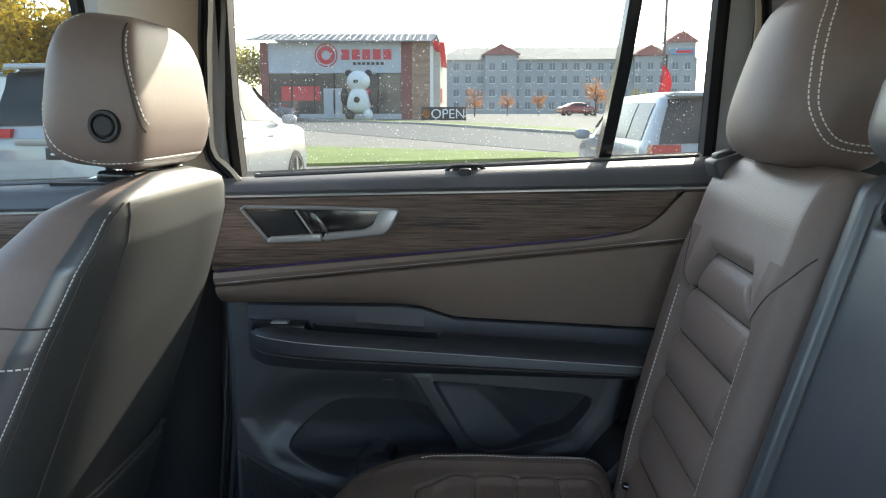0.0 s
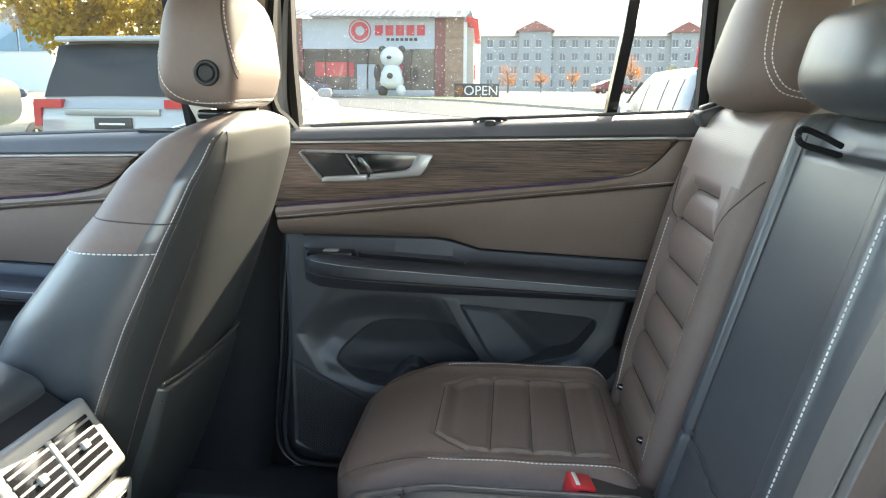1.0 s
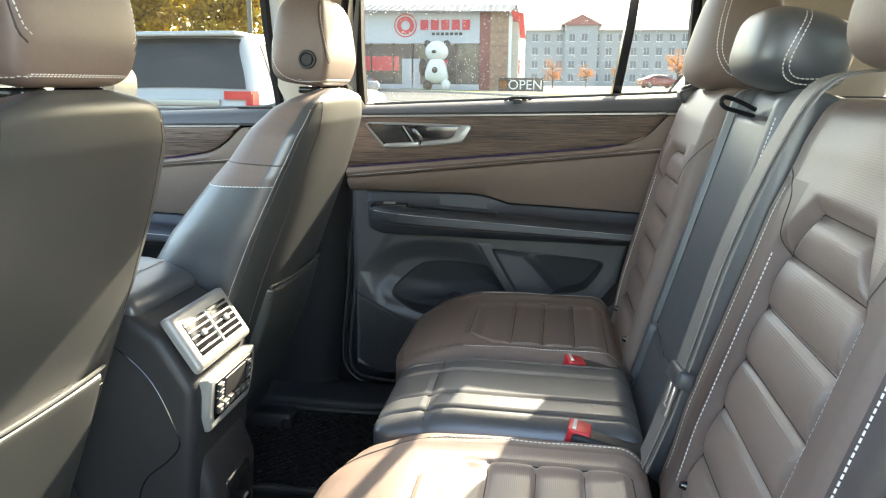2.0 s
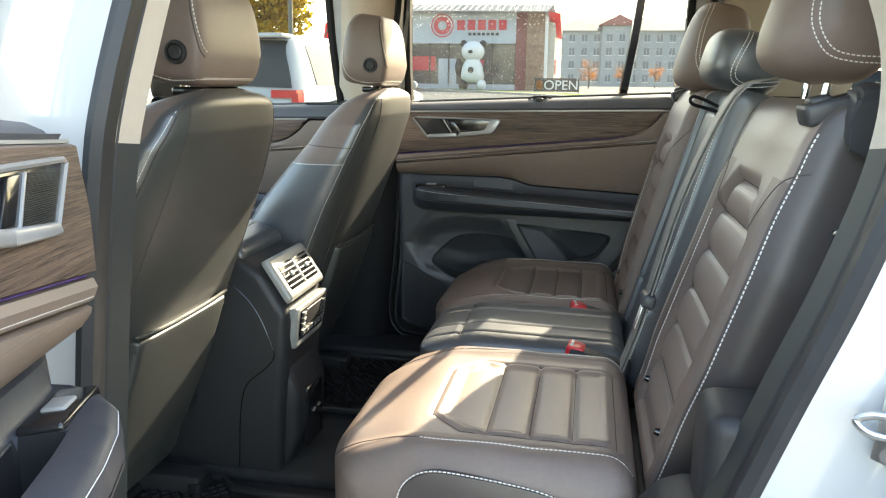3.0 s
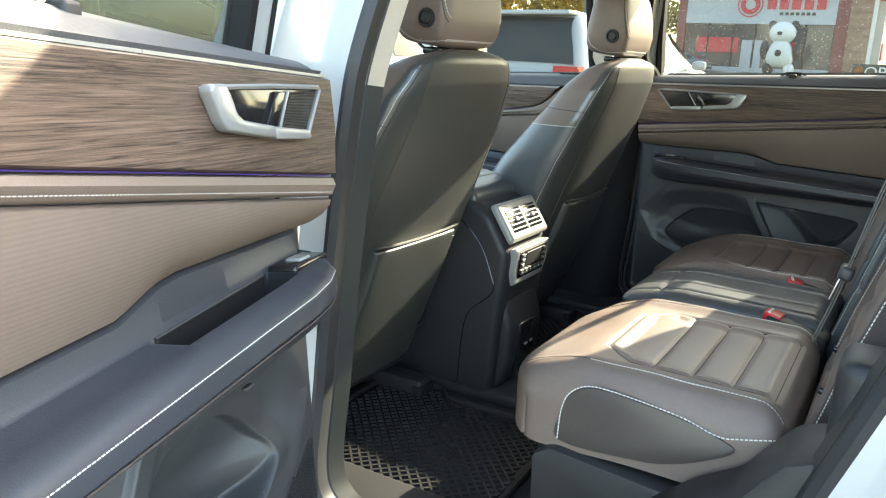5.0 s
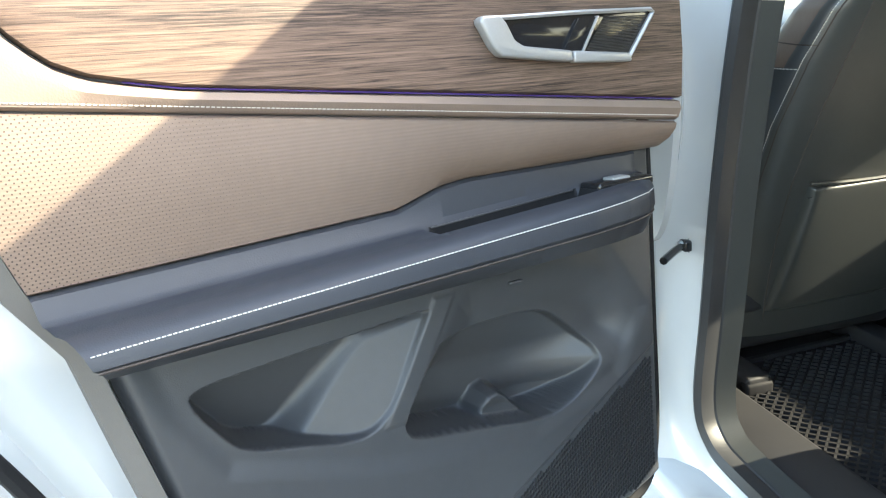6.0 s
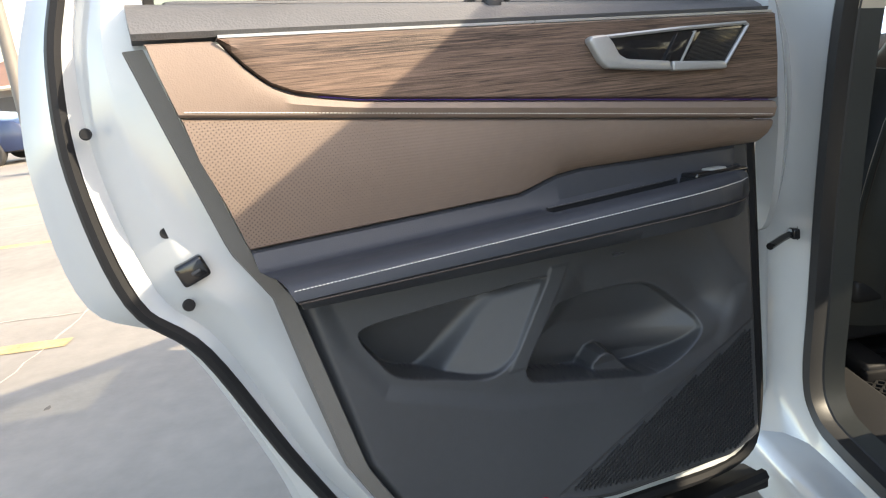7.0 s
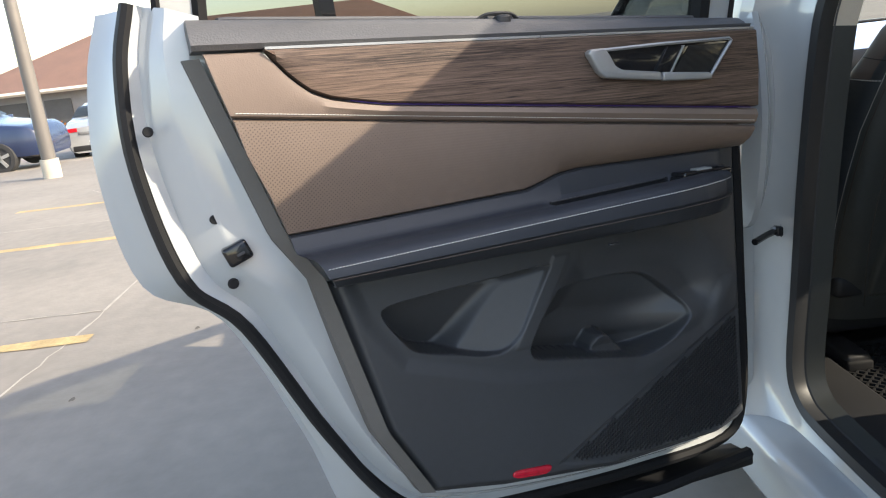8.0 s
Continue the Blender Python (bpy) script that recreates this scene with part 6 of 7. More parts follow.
belt = thing("seat_belt", (0.1, -0.14, 0.75), "grey webbing belt with black tongue hanging down the backrest", "seat belt")
bm = bmesh.new()
line = smooth_path([(0.330, -0.300, 1.318), (0.262, -0.298, 1.302), (0.222, -0.290, 1.235), (0.176, -0.270, 1.10), (0.142, -0.246, 0.95), (0.122, -0.232, 0.86), (0.096, -0.214, 0.765)], 10)
for off in (0.0, 0.004):
    sweep(bm, [p + Vector((-0.014 - off, off * 3, 0)) for p in line], [(-0.0012, -0.024), (0.0012, -0.024), (0.0012, 0.024), (-0.0012, 0.024)], (0, 1, 0))
part("webbing", bm, WEBBING, belt, "grey belt webbing")
bm = bmesh.new()
mv = Matrix.Translation((0.126, -0.240, 0.908)) @ Matrix.Rotation(radians(16), 4, "Y") @ Matrix.Rotation(radians(-6), 4, "X")
rbox(bm, (-0.022, -0.036, -0.013), (0.004, 0.036, 0.013), 0.007, move=mv)
tg = part("tongue_grip", bm, PLASTIC_SOFT, belt, "dark grey tongue grip")
bm = bmesh.new()
for lo, hi in (((-0.016, -0.016, -0.052), (-0.013, -0.009, -0.008)), ((-0.016, 0.009, -0.052), (-0.013, 0.016, -0.008)), ((-0.016, -0.016, -0.058), (-0.013, 0.016, -0.046))):
    rbox(bm, lo, hi, 0.001, move=mv)
part("tongue", bm, STEEL, tg, "steel belt tongue")

b2 = thing("belt_anchor", (0.30, -0.74, 1.06), "black belt guide beside the rear pillar", "belt anchor")
bm = bmesh.new()
rbox(bm, (0.28, -0.752, 1.090), (0.325, -0.715, 1.142), 0.010)
rbox(bm, (0.292, -0.745, 1.05), (0.318, -0.722, 1.095), 0.006)
part("guide", bm, GLOSS_BLACK, b2, "black belt guide")
bm = bmesh.new()
sweep(bm, [(0.306, -0.733, 1.07), (0.285, -0.74, 0.90), (0.26, -0.745, 0.70)], [(-0.001, -0.02), (0.001, -0.02), (0.001, 0.02), (-0.001, 0.02)], (1, 0, 0))
part("webbing", bm, WEBBING, b2, "grey belt webbing")

# ---- dashboard ----
dash = thing("dashboard", (-2.0, 0, 0.6), "black dashboard with glowing displays", "dashboard")
bm = bmesh.new()
plate(bm, [(-2.7, 0.5), (-2.7, 1.08), (-2.2, 1.13), (-1.85, 1.10), (-1.78, 1.02), (-1.85, 0.72), (-2.0, 0.5)], -0.80, 0.80, 0.04, 3)
part("dash_body", bm, PLASTIC, dash, "black soft dashboard")
bm = bmesh.new()
rbox(bm, (-1.86, -0.16, 1.02), (-1.835, 0.12, 1.17), 0.006)
part("display_frame", bm, GLOSS_BLACK, dash, "black centre display")
bm = bmesh.new()
rbox(bm, (-1.836, -0.15, 1.03), (-1.831, 0.11, 1.16), 0.002)
part("display", bm, SCREEN, dash, "dim blue display")
bm = bmesh.new()
ringc = Vector((-1.62, -0.38, 1.02))
tube(bm, [ringc + Matrix.Rotation(radians(-22), 3, "Y") @ Vector((0, 0.185 * math.cos(t), 0.185 * math.sin(t))) for t in [2 * math.pi * k / 36 for k in range(36)]], 0.015, 8, True)
tube(bm, [(-1.66, -0.56, 1.0), (-1.66, -0.38, 1.0), (-1.66, -0.20, 1.0)], 0.018, 8)
tube(bm, [(-1.66, -0.38, 1.0), (-1.84, -0.38, 0.95)], 0.03, 8)
part("steering_wheel", bm, BLACK, dash, "black leather steering wheel")
# interior mirror and outside mirror
mir = thing("door_mirror", (-1.5, 1.0, 1.2), "dark door mirror on the closed front door", "car mirror")
bm = bmesh.new()
blob(bm, (-1.52, 1.06, 1.285), 0.075, 0.13, 0.075, 0.6, 30, 18)
part("mirror_housing", bm, PLASTIC, mir, "dark mirror housing")
bm = bmesh.new()
tube(bm, [(-1.52, 0.90, 1.215), (-1.52, 1.0, 1.235)], 0.03, 10)
part("mirror_foot", bm, GLOSS_BLACK, mir, "black mirror foot")
bm = bmesh.new()
rim = [Vector((0, 0.113 * math.copysign(abs(math.cos(t)) ** 0.6, math.cos(t)), 0.060 * math.copysign(abs(math.sin(t)) ** 0.6, math.sin(t)))) for t in [2 * math.pi * k / 36 for k in range(36)]]
mm = Matrix.Translation((-1.445, 1.06, 1.285)) @ Matrix.Rotation(radians(-8), 4, "Z")
skin(bm, [[mm @ (p + Vector((-0.03, 0, 0))) for p in rim], [mm @ p for p in rim]])
part("mirror_glass", bm, MIRROR, mir, "mirror glass", sharp=30)

# ---- outside ----


def ground_z(x, y):
    """The lot falls away ahead of the car and rises to the road on its right."""
    z = 0.0115 * (min(y, 95.0) - 4.0) if y > 4 else 0.0
    if x < -4 and y < 4:
        z -= 0.053 * (-4 - max(x, -42.0)) * ease(4, 0, y)
    return z


LOT = material("worn_concrete_lot", (0.205, 0.178, 0.148), 0.9, bump=0.8, bump_scale=45, vary=0.22, scale=0.7)
ROAD = material("grey_asphalt_road", (0.085, 0.083, 0.082), 0.9, bump=0.6, bump_scale=80, vary=0.15, scale=0.8)
GRASS = material("mown_grass", (0.150, 0.200, 0.018), 0.95, bump=1.0, bump_scale=40, vary=0.35, scale=1.5)
KERB = material("pale_kerb_stone", (0.34, 0.32, 0.28), 0.85, vary=0.15, scale=3)
YELLOW = material("faded_yellow_paint", (0.36, 0.25, 0.11), 0.8, vary=0.45, scale=4)
CRACK = material("pale_joint_filler", (0.32, 0.285, 0.24), 0.9, vary=0.2, scale=10)
OIL = material("dark_oil_stain", (0.12, 0.104, 0.088), 0.9, spec=0.1, vary=0.3, scale=6)
BRICK = material("brown_brick", (0.30, 0.19, 0.13), 0.85, vary=0.25, scale=3, object_vary=0.15)
CREAM = material("cream_render", (0.48, 0.44, 0.38), 0.85, vary=0.08, scale=1)
FASCIA = material("grey_sign_panel", (0.46, 0.49, 0.53), 0.5, vary=0.06, scale=0.5)
MAROON = material("maroon_panel", (0.20, 0.045, 0.045), 0.6, vary=0.12, scale=1)
TIN = material("blue_grey_metal_roof", (0.24, 0.27, 0.31), 0.6, vary=0.08, scale=1)
SIGNRED = material("sign_red", (0.60, 0.03, 0.05), 0.5, vary=0.05)
SHOPGLASS = material("dark_shop_glass", (0.07, 0.075, 0.08), 0.1, vary=0.2, scale=0.5)
HOTELWALL = material("pale_hotel_wall", (0.36, 0.37, 0.37), 0.85, vary=0.06, scale=0.2)
# window colour lightened to carry the haze of the distance
HOTELGLASS = material("haze_paled_hotel_glass", (0.15, 0.16, 0.18), 0.3, vary=0.2, scale=0.3)
# roof glare is painted in as a pale shingle colour
HOTELROOF = material("glare_paled_shingle_roof", (0.62, 0.58, 0.52), 0.8, vary=0.08, scale=0.3)
REDROOF = material("red_gable_roof", (0.34, 0.12, 0.10), 0.8, vary=0.12, scale=0.5)
HOUSEROOF = material("brown_shingle_roof", (0.20, 0.105, 0.07), 0.85, vary=0.14, scale=1.2, bump=0.6, bump_scale=12)
HOUSEWALL = material("grey_siding", (0.22, 0.22, 0.23), 0.8, ribs=("Z", 0.18, 1.0), vary=0.08)
LEAF_Y = material("yellow_autumn_leaves", (0.40, 0.27, 0.03), 0.8, vary=0.35, scale=0.7)
LEAF_G = material("green_gold_leaves", (0.34, 0.29, 0.05), 0.8, vary=0.35, scale=0.7)
LEAF_O = material("orange_autumn_leaves", (0.55, 0.20, 0.03), 0.8, vary=0.3, scale=0.7)
for leafy in (LEAF_Y, LEAF_G, LEAF_O):
    translucent(leafy, 0.6)
BARK = material("brown_bark", (0.07, 0.05, 0.035), 0.9, vary=0.3, scale=6)
GALV = material("brown_grey_painted_pole", (0.11, 0.10, 0.092), 0.5, vary=0.1, scale=3)
CONCRETE = material("pale_concrete_base", (0.42, 0.38, 0.31), 0.9, vary=0.15, scale=4)
WHITE = material("white_vinyl", (0.75, 0.75, 0.73), 0.5, vary=0.05)
INK = material("black_vinyl", (0.02, 0.02, 0.022), 0.5, vary=0.1)
CARGLASS = material("dark_car_glass", (0.020, 0.024, 0.025), 0.16, spec=0.28, vary=0.2, scale=1)
TAILRED = material("red_tail_lamp", (0.50, 0.012, 0.02), 0.15, coat=0.5, vary=0.1)
TYRE = material("black_tyre", (0.022, 0.022, 0.023), 0.8, vary=0.2, scale=8)
BLUEGLASS = material("blue_curtain_wall", (0.10, 0.24, 0.38), 0.12, vary=0.15, scale=0.2)

xs = sorted(set([-900, -300, -120, -80, -60, -50, -42] + list(np.linspace(-40, 40, 41)) + [50, 80, 140, 300, 900]))
ys = sorted(set([-900, -300, -100, -60, -30] + list(np.linspace(-20, 20, 21)) + [24, 30, 36, 44, 54, 64, 76, 95, 130, 200, 400, 1500]))
bm = bmesh.new()
skin(bm, [[Vector((x, y, ground_z(x, y))) for x in xs] for y in ys], closed=False)
shell("ground", bm, LOT, "worn pale concrete parking lot", "ground")


def sheet(name, outline, lift, mt, label, category, kind="structure", cell=2.0):
    """A flat patch that follows the ground."""
    bm = bmesh.new()
    f = bm.faces.new([bm.verts.new((x, y, 0)) for x, y in outline])
    lo = [min(p[k] for p in outline) for k in (0, 1)]
    hi = [max(p[k] for p in outline) for k in (0, 1)]
    for k in (0, 1):
        c = math.ceil(lo[k] / cell) * cell
        while c < hi[k]:
            no = (1, 0, 0) if k == 0 else (0, 1, 0)
            co = (c, 0, 0) if k == 0 else (0, c, 0)
            bmesh.ops.bisect_plane(bm, geom=bm.verts[:] + bm.edges[:] + bm.faces[:], plane_co=co, plane_no=no)
            c += cell
    r = bmesh.ops.extrude_face_region(bm, geom=bm.faces[:])
    top = {v for v in r["geom"] if isinstance(v, bmesh.types.BMVert)}
    for v in bm.verts:
        v.co.z = ground_z(v.co.x, v.co.y) + (lift if v in top else -0.02)
    return shell(name, bm, mt, label, category, kind)


sheet("road", [(60, 20), (2.4, 22.3), (-11.5, 45), (-40, 92), (-70, 140), (-84, 140), (-60, 118), (-18, 71.4), (-3.75, 52), (4.5, 34), (60, 30)], 0.015, ROAD, "grey asphalt road", "road", cell=6)
sheet("grass_verge", [(40, 17.5), (1.5, 19.3), (-3.9, 17.2), (-14, 19), (-30, 28), (-26, 40), (-8, 28.0), (-5.6, 24.6), (2.0, 21.4), (40, 19.2)], 0.07, GRASS, "mown green grass verge", "grass", cell=4)
sheet("far_verge", [(50, 31), (5, 35), (-3.2, 53), (-16, 71), (-13, 71.5), (-1, 56), (8, 37), (50, 33)], 0.08, GRASS, "narrow grass verge beyond the road", "grass", cell=6)
sheet("kerb", [(50, 30.6), (4.7, 34.3), (-3.5, 52.3), (-17.6, 71.2), (-17.0, 71.3), (-3.1, 52.8), (5.2, 34.8), (50, 31.1)], 0.14, KERB, "pale stone kerb along the road", "kerb", cell=6)

# paint lines, joints and stains of the lot
for x0 in (-2.95, -5.75, -8.6, -11.4, -14.2):
    t = thing("parking_line", (x0, -4.6, ground_z(x0, -4.6)), "faded yellow parking bay line painted on concrete", "parking line", "parking bay lines")
    bm = bmesh.new()
    rows = []
    for k in range(13):
        y0 = -3.30 - k * 0.25
        w = 0.055 + 0.008 * math.sin(k * 2.3)
        z = ground_z(x0, y0) + 0.004
        rows.append([Vector((x0 - w, y0, z)), Vector((x0 + w, y0, z))])
    skin(bm, rows, closed=False)
    part("paint", bm, YELLOW, t)
bm = bmesh.new()
random.seed(5)
for line in ([(-1.2, -3.5), (-2.3, -3.45), (-3.4, -3.38), (-6, -3.3), (-12, -3.1)], [(-3.4, -3.4), (-3.45, -5), (-3.5, -9)], [(-6.8, -1.2), (-6.9, -4), (-7.0, -9)],
             [(-4.1, -3.2), (-4.9, -2.2), (-5.0, -1.3)], [(-8.2, -3.3), (-9.3, -5.4), (-10.4, -6.1)]):
    pts = []
    for a, b in zip(line[:-1], line[1:]):
        for k in range(10):
            t = k / 10
            pts.append(Vector((a[0] + (b[0] - a[0]) * t + random.uniform(-0.012, 0.012), a[1] + (b[1] - a[1]) * t + random.uniform(-0.012, 0.012), 0)))
    for a, b in zip(pts[:-1], pts[1:]):
        d = (b - a).normalized()
        n = Vector((-d.y, d.x, 0)) * random.uniform(0.004, 0.009)
        bm.faces.new([bm.verts.new((q.x, q.y, ground_z(q.x, q.y) + 0.003)) for q in (a + n, b + n, b - n, a - n)])
tagged(shell("pavement_joint", bm, CRACK, "pale filled cracks and joints in the concrete", "pavement joint"), kind="stuff")
bm = bmesh.new()
for cx, cy, r in ((-1.75, -2.05, 0.03), (-2.5, -2.35, 0.02), (-2.9, -2.75, 0.02), (-3.3, -2.2, 0.03), (-2.2, -3.1, 0.02)):
    bm.faces.new([bm.verts.new((cx + r * (1 + 0.3 * math.sin(3 * a + cx)) * math.cos(a), cy + 0.6 * r * math.sin(a), ground_z(cx, cy) + 0.003)) for a in [2 * math.pi * k / 16 for k in range(16)]])
tagged(shell("oil_stain", bm, OIL, "dark oil stains on the concrete", "stain"), kind="stuff")


# ---- other vehicles ----
def vehicle(name, label, at, heading, paint, length=5.2, width=1.96, height=1.80, sedan=False, group="", bars=None):
    """A parked vehicle: local x runs from tail to nose."""
    L, W, H = length, width / 2, height
    x, y = at
    base = Vector((x, y, ground_z(x, y)))
    turn = Matrix.Translation(base) @ Matrix.Rotation(heading, 4, "Z")
    v = thing(name, (0, 0, 0), label, "car", group, turn=turn)
    h = H / 1.8
    if sedan:
        roof = curve1([(0, 0.62), (0.03, 0.66), (0.10, 0.72), (0.17, 0.735), (0.27, 0.90), (0.36, 0.985), (0.45, 1.0), (0.55, 0.985), (0.63, 0.93), (0.74, 0.71), (0.80, 0.68), (0.95, 0.60), (1, 0.45)])
        belt = curve1([(0, 0.60), (0.03, 0.645), (0.10, 0.70), (0.17, 0.715), (0.74, 0.69), (0.80, 0.66), (0.95, 0.58), (1, 0.43)])
        cab = (0.18, 0.735)
    else:
        roof = curve1([(0, 0.55), (0.012, 0.62), (0.035, 0.90), (0.055, 0.975), (0.10, 0.99), (0.30, 1.0), (0.50, 0.99), (0.60, 0.93), (0.72, 0.68), (0.78, 0.645), (0.94, 0.58), (0.985, 0.50), (1, 0.38)])
        belt = curve1([(0, 0.53), (0.012, 0.60), (0.04, 0.63), (0.72, 0.63), (0.78, 0.62), (0.94, 0.56), (0.985, 0.48), (1, 0.36)])
        cab = (0.035, 0.715)
    wid = curve1([(0, 0.86), (0.02, 0.93), (0.08, 0.99), (0.25, 1), (0.75, 1), (0.92, 0.96), (0.98, 0.86), (1, 0.74)])

    def station(f, out=0.0):
        w, zb, zr, z0 = W * wid(f) + out, belt(f) * H, roof(f) * H, 0.17 * H
        k = min(1.0, max(0.0, (zr - zb) / 0.45))
        tw = w * (0.95 - 0.19 * k)
        half = [(w * 0.80, z0), (w * 0.95, z0 + 0.05), (w * 0.99, z0 + 0.14), (w, 0.36 * H), (w * 0.985, zb - 0.06), (w * 0.955, zb), (w * 0.95 + (tw - w * 0.95) * 0.5, zb + (zr - zb) * 0.5),
                (tw, zr - 0.055 * k - 0.012), (tw * 0.94, zr - 0.02 * k - 0.004), (tw * 0.6, zr + 0.004), (0, zr + 0.012)]
        return [Vector((f * L - L / 2, a, b)) for a, b in half] + [Vector((f * L - L / 2, -a, b)) for a, b in half[-2::-1]]
    fr = [0, 0.006, 0.012, 0.022, 0.035, 0.05, 0.075] + list(np.linspace(0.10, 0.92, 34)) + [0.94, 0.96, 0.975, 0.988, 1.0]
    bm = bmesh.new()
    skin(bm, [station(f) for f in fr])
    body = part("body", bm, paint, v, "painted body", sharp=40)
    # side glass, each side split by pillars
    cuts = [cab[0] + (cab[1] - cab[0]) * q for q in ((0.10, 0.30, 0.32, 0.60, 0.62, 0.90) if not sedan else (0.20, 0.50, 0.52, 0.86))]
    for sgn in (1, -1):
        for a, b in zip(cuts[::2], cuts[1::2]):
            bm = bmesh.new()
            rows = []
            for f in np.linspace(a, b, 8):
                st = station(f, 0.006)
                p0, p1, p2 = st[5], st[6], st[7]
                col = [p0.lerp(p1, 0.15), p1, p1.lerp(p2, 0.78)]
                rows.append([Vector((p.x, sgn * (p.y + 0.004), p.z)) for p in col])
            skin(bm, rows, closed=False)
            part("side_window", bm, CARGLASS, body, "dark side window")
    # rear window and windscreen
    for a, b, nm in ((0.013, 0.044, "rear_window") if not sedan else (0.185, 0.30, "rear_window"), (0.615, 0.705, "windscreen") if not sedan else (0.635, 0.735, "windscreen")):
        bm = bmesh.new()
        rows = []
        for f in np.linspace(a, b, 8):
            st = station(f, 0.0)
            top = st[10]
            w = st[7].y * 1.0
            off = Vector((-0.014 if f < 0.4 else 0.014, 0, 0.012))
            rows.append([Vector((top.x, w * q, top.z - 0.016 * q * q)) + off for q in np.linspace(-1, 1, 9)])
        skin(bm, rows, closed=False)
        part(nm, bm, CARGLASS, body, "dark " + nm.replace("_", " "))
    for fx in (0.19, 0.80):
        for sgn in (1, -1):
            bm = bmesh.new()
            R = 0.37 * h if not sedan else 0.34
            rings = []
            for yy, r in ((W - 0.26, R * 0.75), (W - 0.25, R * 0.97), (W - 0.22, R), (W - 0.03, R), (W + 0.006, R * 0.95), (W + 0.012, R * 0.70), (W - 0.01, R * 0.68)):
                rings.append([Vector((fx * L - L / 2 + r * math.cos(t), sgn * yy, R + r * math.sin(t))) for t in [2 * math.pi * k / 32 for k in range(32)]])
            skin(bm, rings)
            wh = part("wheel", bm, TYRE, v, "black tyre")
            bm = bmesh.new()
            for k in range(5):
                rbox(bm, (-0.035, -0.012, 0.0), (0.035, 0.012, R * 0.66), 0, move=Matrix.Translation((fx * L - L / 2, sgn * (W + 0.005), R)) @ Matrix.Rotation(2 * math.pi * k / 5, 4, "Y"))
            part("rim", bm, SATIN, wh, "silver alloy rim")
    zt = 0.575 * H if not sedan else 0.55 * H
    for sgn in (1, -1):
        bm = bmesh.new()
        rbox(bm, (-L / 2 - 0.012, sgn * W * 0.60, zt), (-L / 2 + 0.16, sgn * W * 0.93, zt + 0.09), 0) if sgn > 0 else rbox(bm, (-L / 2 - 0.012, -W * 0.93, zt), (-L / 2 + 0.16, -W * 0.60, zt + 0.09), 0)
        if not sedan:
            a, b = (W * 0.86, W * 0.945) if sgn > 0 else (-W * 0.945, -W * 0.86)
            rbox(bm, (-L / 2 + 0.0, a, zt - 0.20), (-L / 2 + 0.15, b, zt + 0.06), 0)
        part("tail_lamp", bm, TAILRED, body, "red tail lamp")
        bm = bmesh.new()
        blob(bm, (0.20 * L, sgn * (W + 0.09), 0.66 * H), 0.06, 0.11, 0.07, 0.7, 16, 10)
        part("mirror", bm, paint, body, "door mirror")
        bm = bmesh.new()
        for fx in (0.40, 0.58):
            rbox(bm, (fx * L - L / 2, sgn * W * 1.0 - 0.005, 0.53 * H), (fx * L - L / 2 + 0.2, sgn * W * 1.0 + 0.022, 0.545 * H), 0)
        part("door_handle", bm, CHROME, body, "door handles")
    bm = bmesh.new()
    rbox(bm, (-L / 2 - 0.03, -W * 0.55, zt - 0.075), (-L / 2 + 0.03, W * 0.55, zt - 0.005), 0.006)
    part("tail_strip", bm, SATIN, body, "chrome tail strip")
    if not sedan:
        bm = bmesh.new()
        rbox(bm, (-L / 2 + 0.10, -W * 0.70, H * 0.955), (-L / 2 + 0.42, W * 0.70, H * 0.985), 0.02)
        part("roof_spoiler", bm, paint, body, "roof spoiler")
    bm = bmesh.new()
    rbox(bm, (-L / 2 - 0.02, -0.22, zt - 0.22), (-L / 2 + 0.03, 0.22, zt - 0.10), 0.006)
    part("number_plate", bm, INK, body, "dark plate")
    bm = bmesh.new()
    rbox(bm, (-L / 2 - 0.024, -0.14, zt - 0.175), (-L / 2, 0.16, zt - 0.155), 0)
    part("plate_bar", bm, WHITE, body, "pale plate bar")
    bm = bmesh.new()
    rbox(bm, (-L / 2 - 0.02, -W * 0.8, 0.2 * H), (-L / 2 + 0.2, W * 0.8, 0.30 * H), 0.03)
    part("bumper", bm, PLASTIC, body, "black lower bumper")
    return v


PAINT_W = material("white_suv_paint", (0.36, 0.37, 0.375), 0.25, coat=0.7, vary=0.04, scale=1)
PAINT_B = material("navy_paint", (0.014, 0.024, 0.060), 0.25, coat=0.3, vary=0.05, scale=1)
PAINT_S = material("silver_paint", (0.40, 0.41, 0.42), 0.25, coat=0.8, metal=0.4, vary=0.05, scale=1)
PAINT_BL = material("blue_grey_paint", (0.075, 0.105, 0.14), 0.25, coat=0.5, vary=0.05, scale=1)
PAINT_R = material("dark_red_paint", (0.25, 0.02, 0.02), 0.2, coat=0.8, vary=0.05, scale=1)
UPY = math.pi / 2
vehicle("suv", "white sport utility vehicle with dark rear window, tail towards the lane", (-4.05, 9.78), radians(84.2), PAINT_W, 5.2, 2.0, 1.82)
vehicle("suv", "grey-blue sport utility vehicle parked beside the white one", (-8.6, 9.6), UPY + 0.05, PAINT_BL, 5.0, 1.98, 1.78)
vehicle("hatchback", "silver-white hatchback with dark rear window and red tail lamps", (2.34, 9.65), radians(93.5), PAINT_W, 4.2, 1.78, 1.52)
vehicle("suv", "navy blue sport utility vehicle parked before the brown-roofed building", (-18.2, -12.1), UPY, PAINT_B, 4.8, 1.92, 1.75)
vehicle("sedan", "silver sedan parked tail towards the lane", (-22.2, -9.55), math.pi + 0.12, PAINT_S, 4.9, 1.86, 1.45, sedan=True)
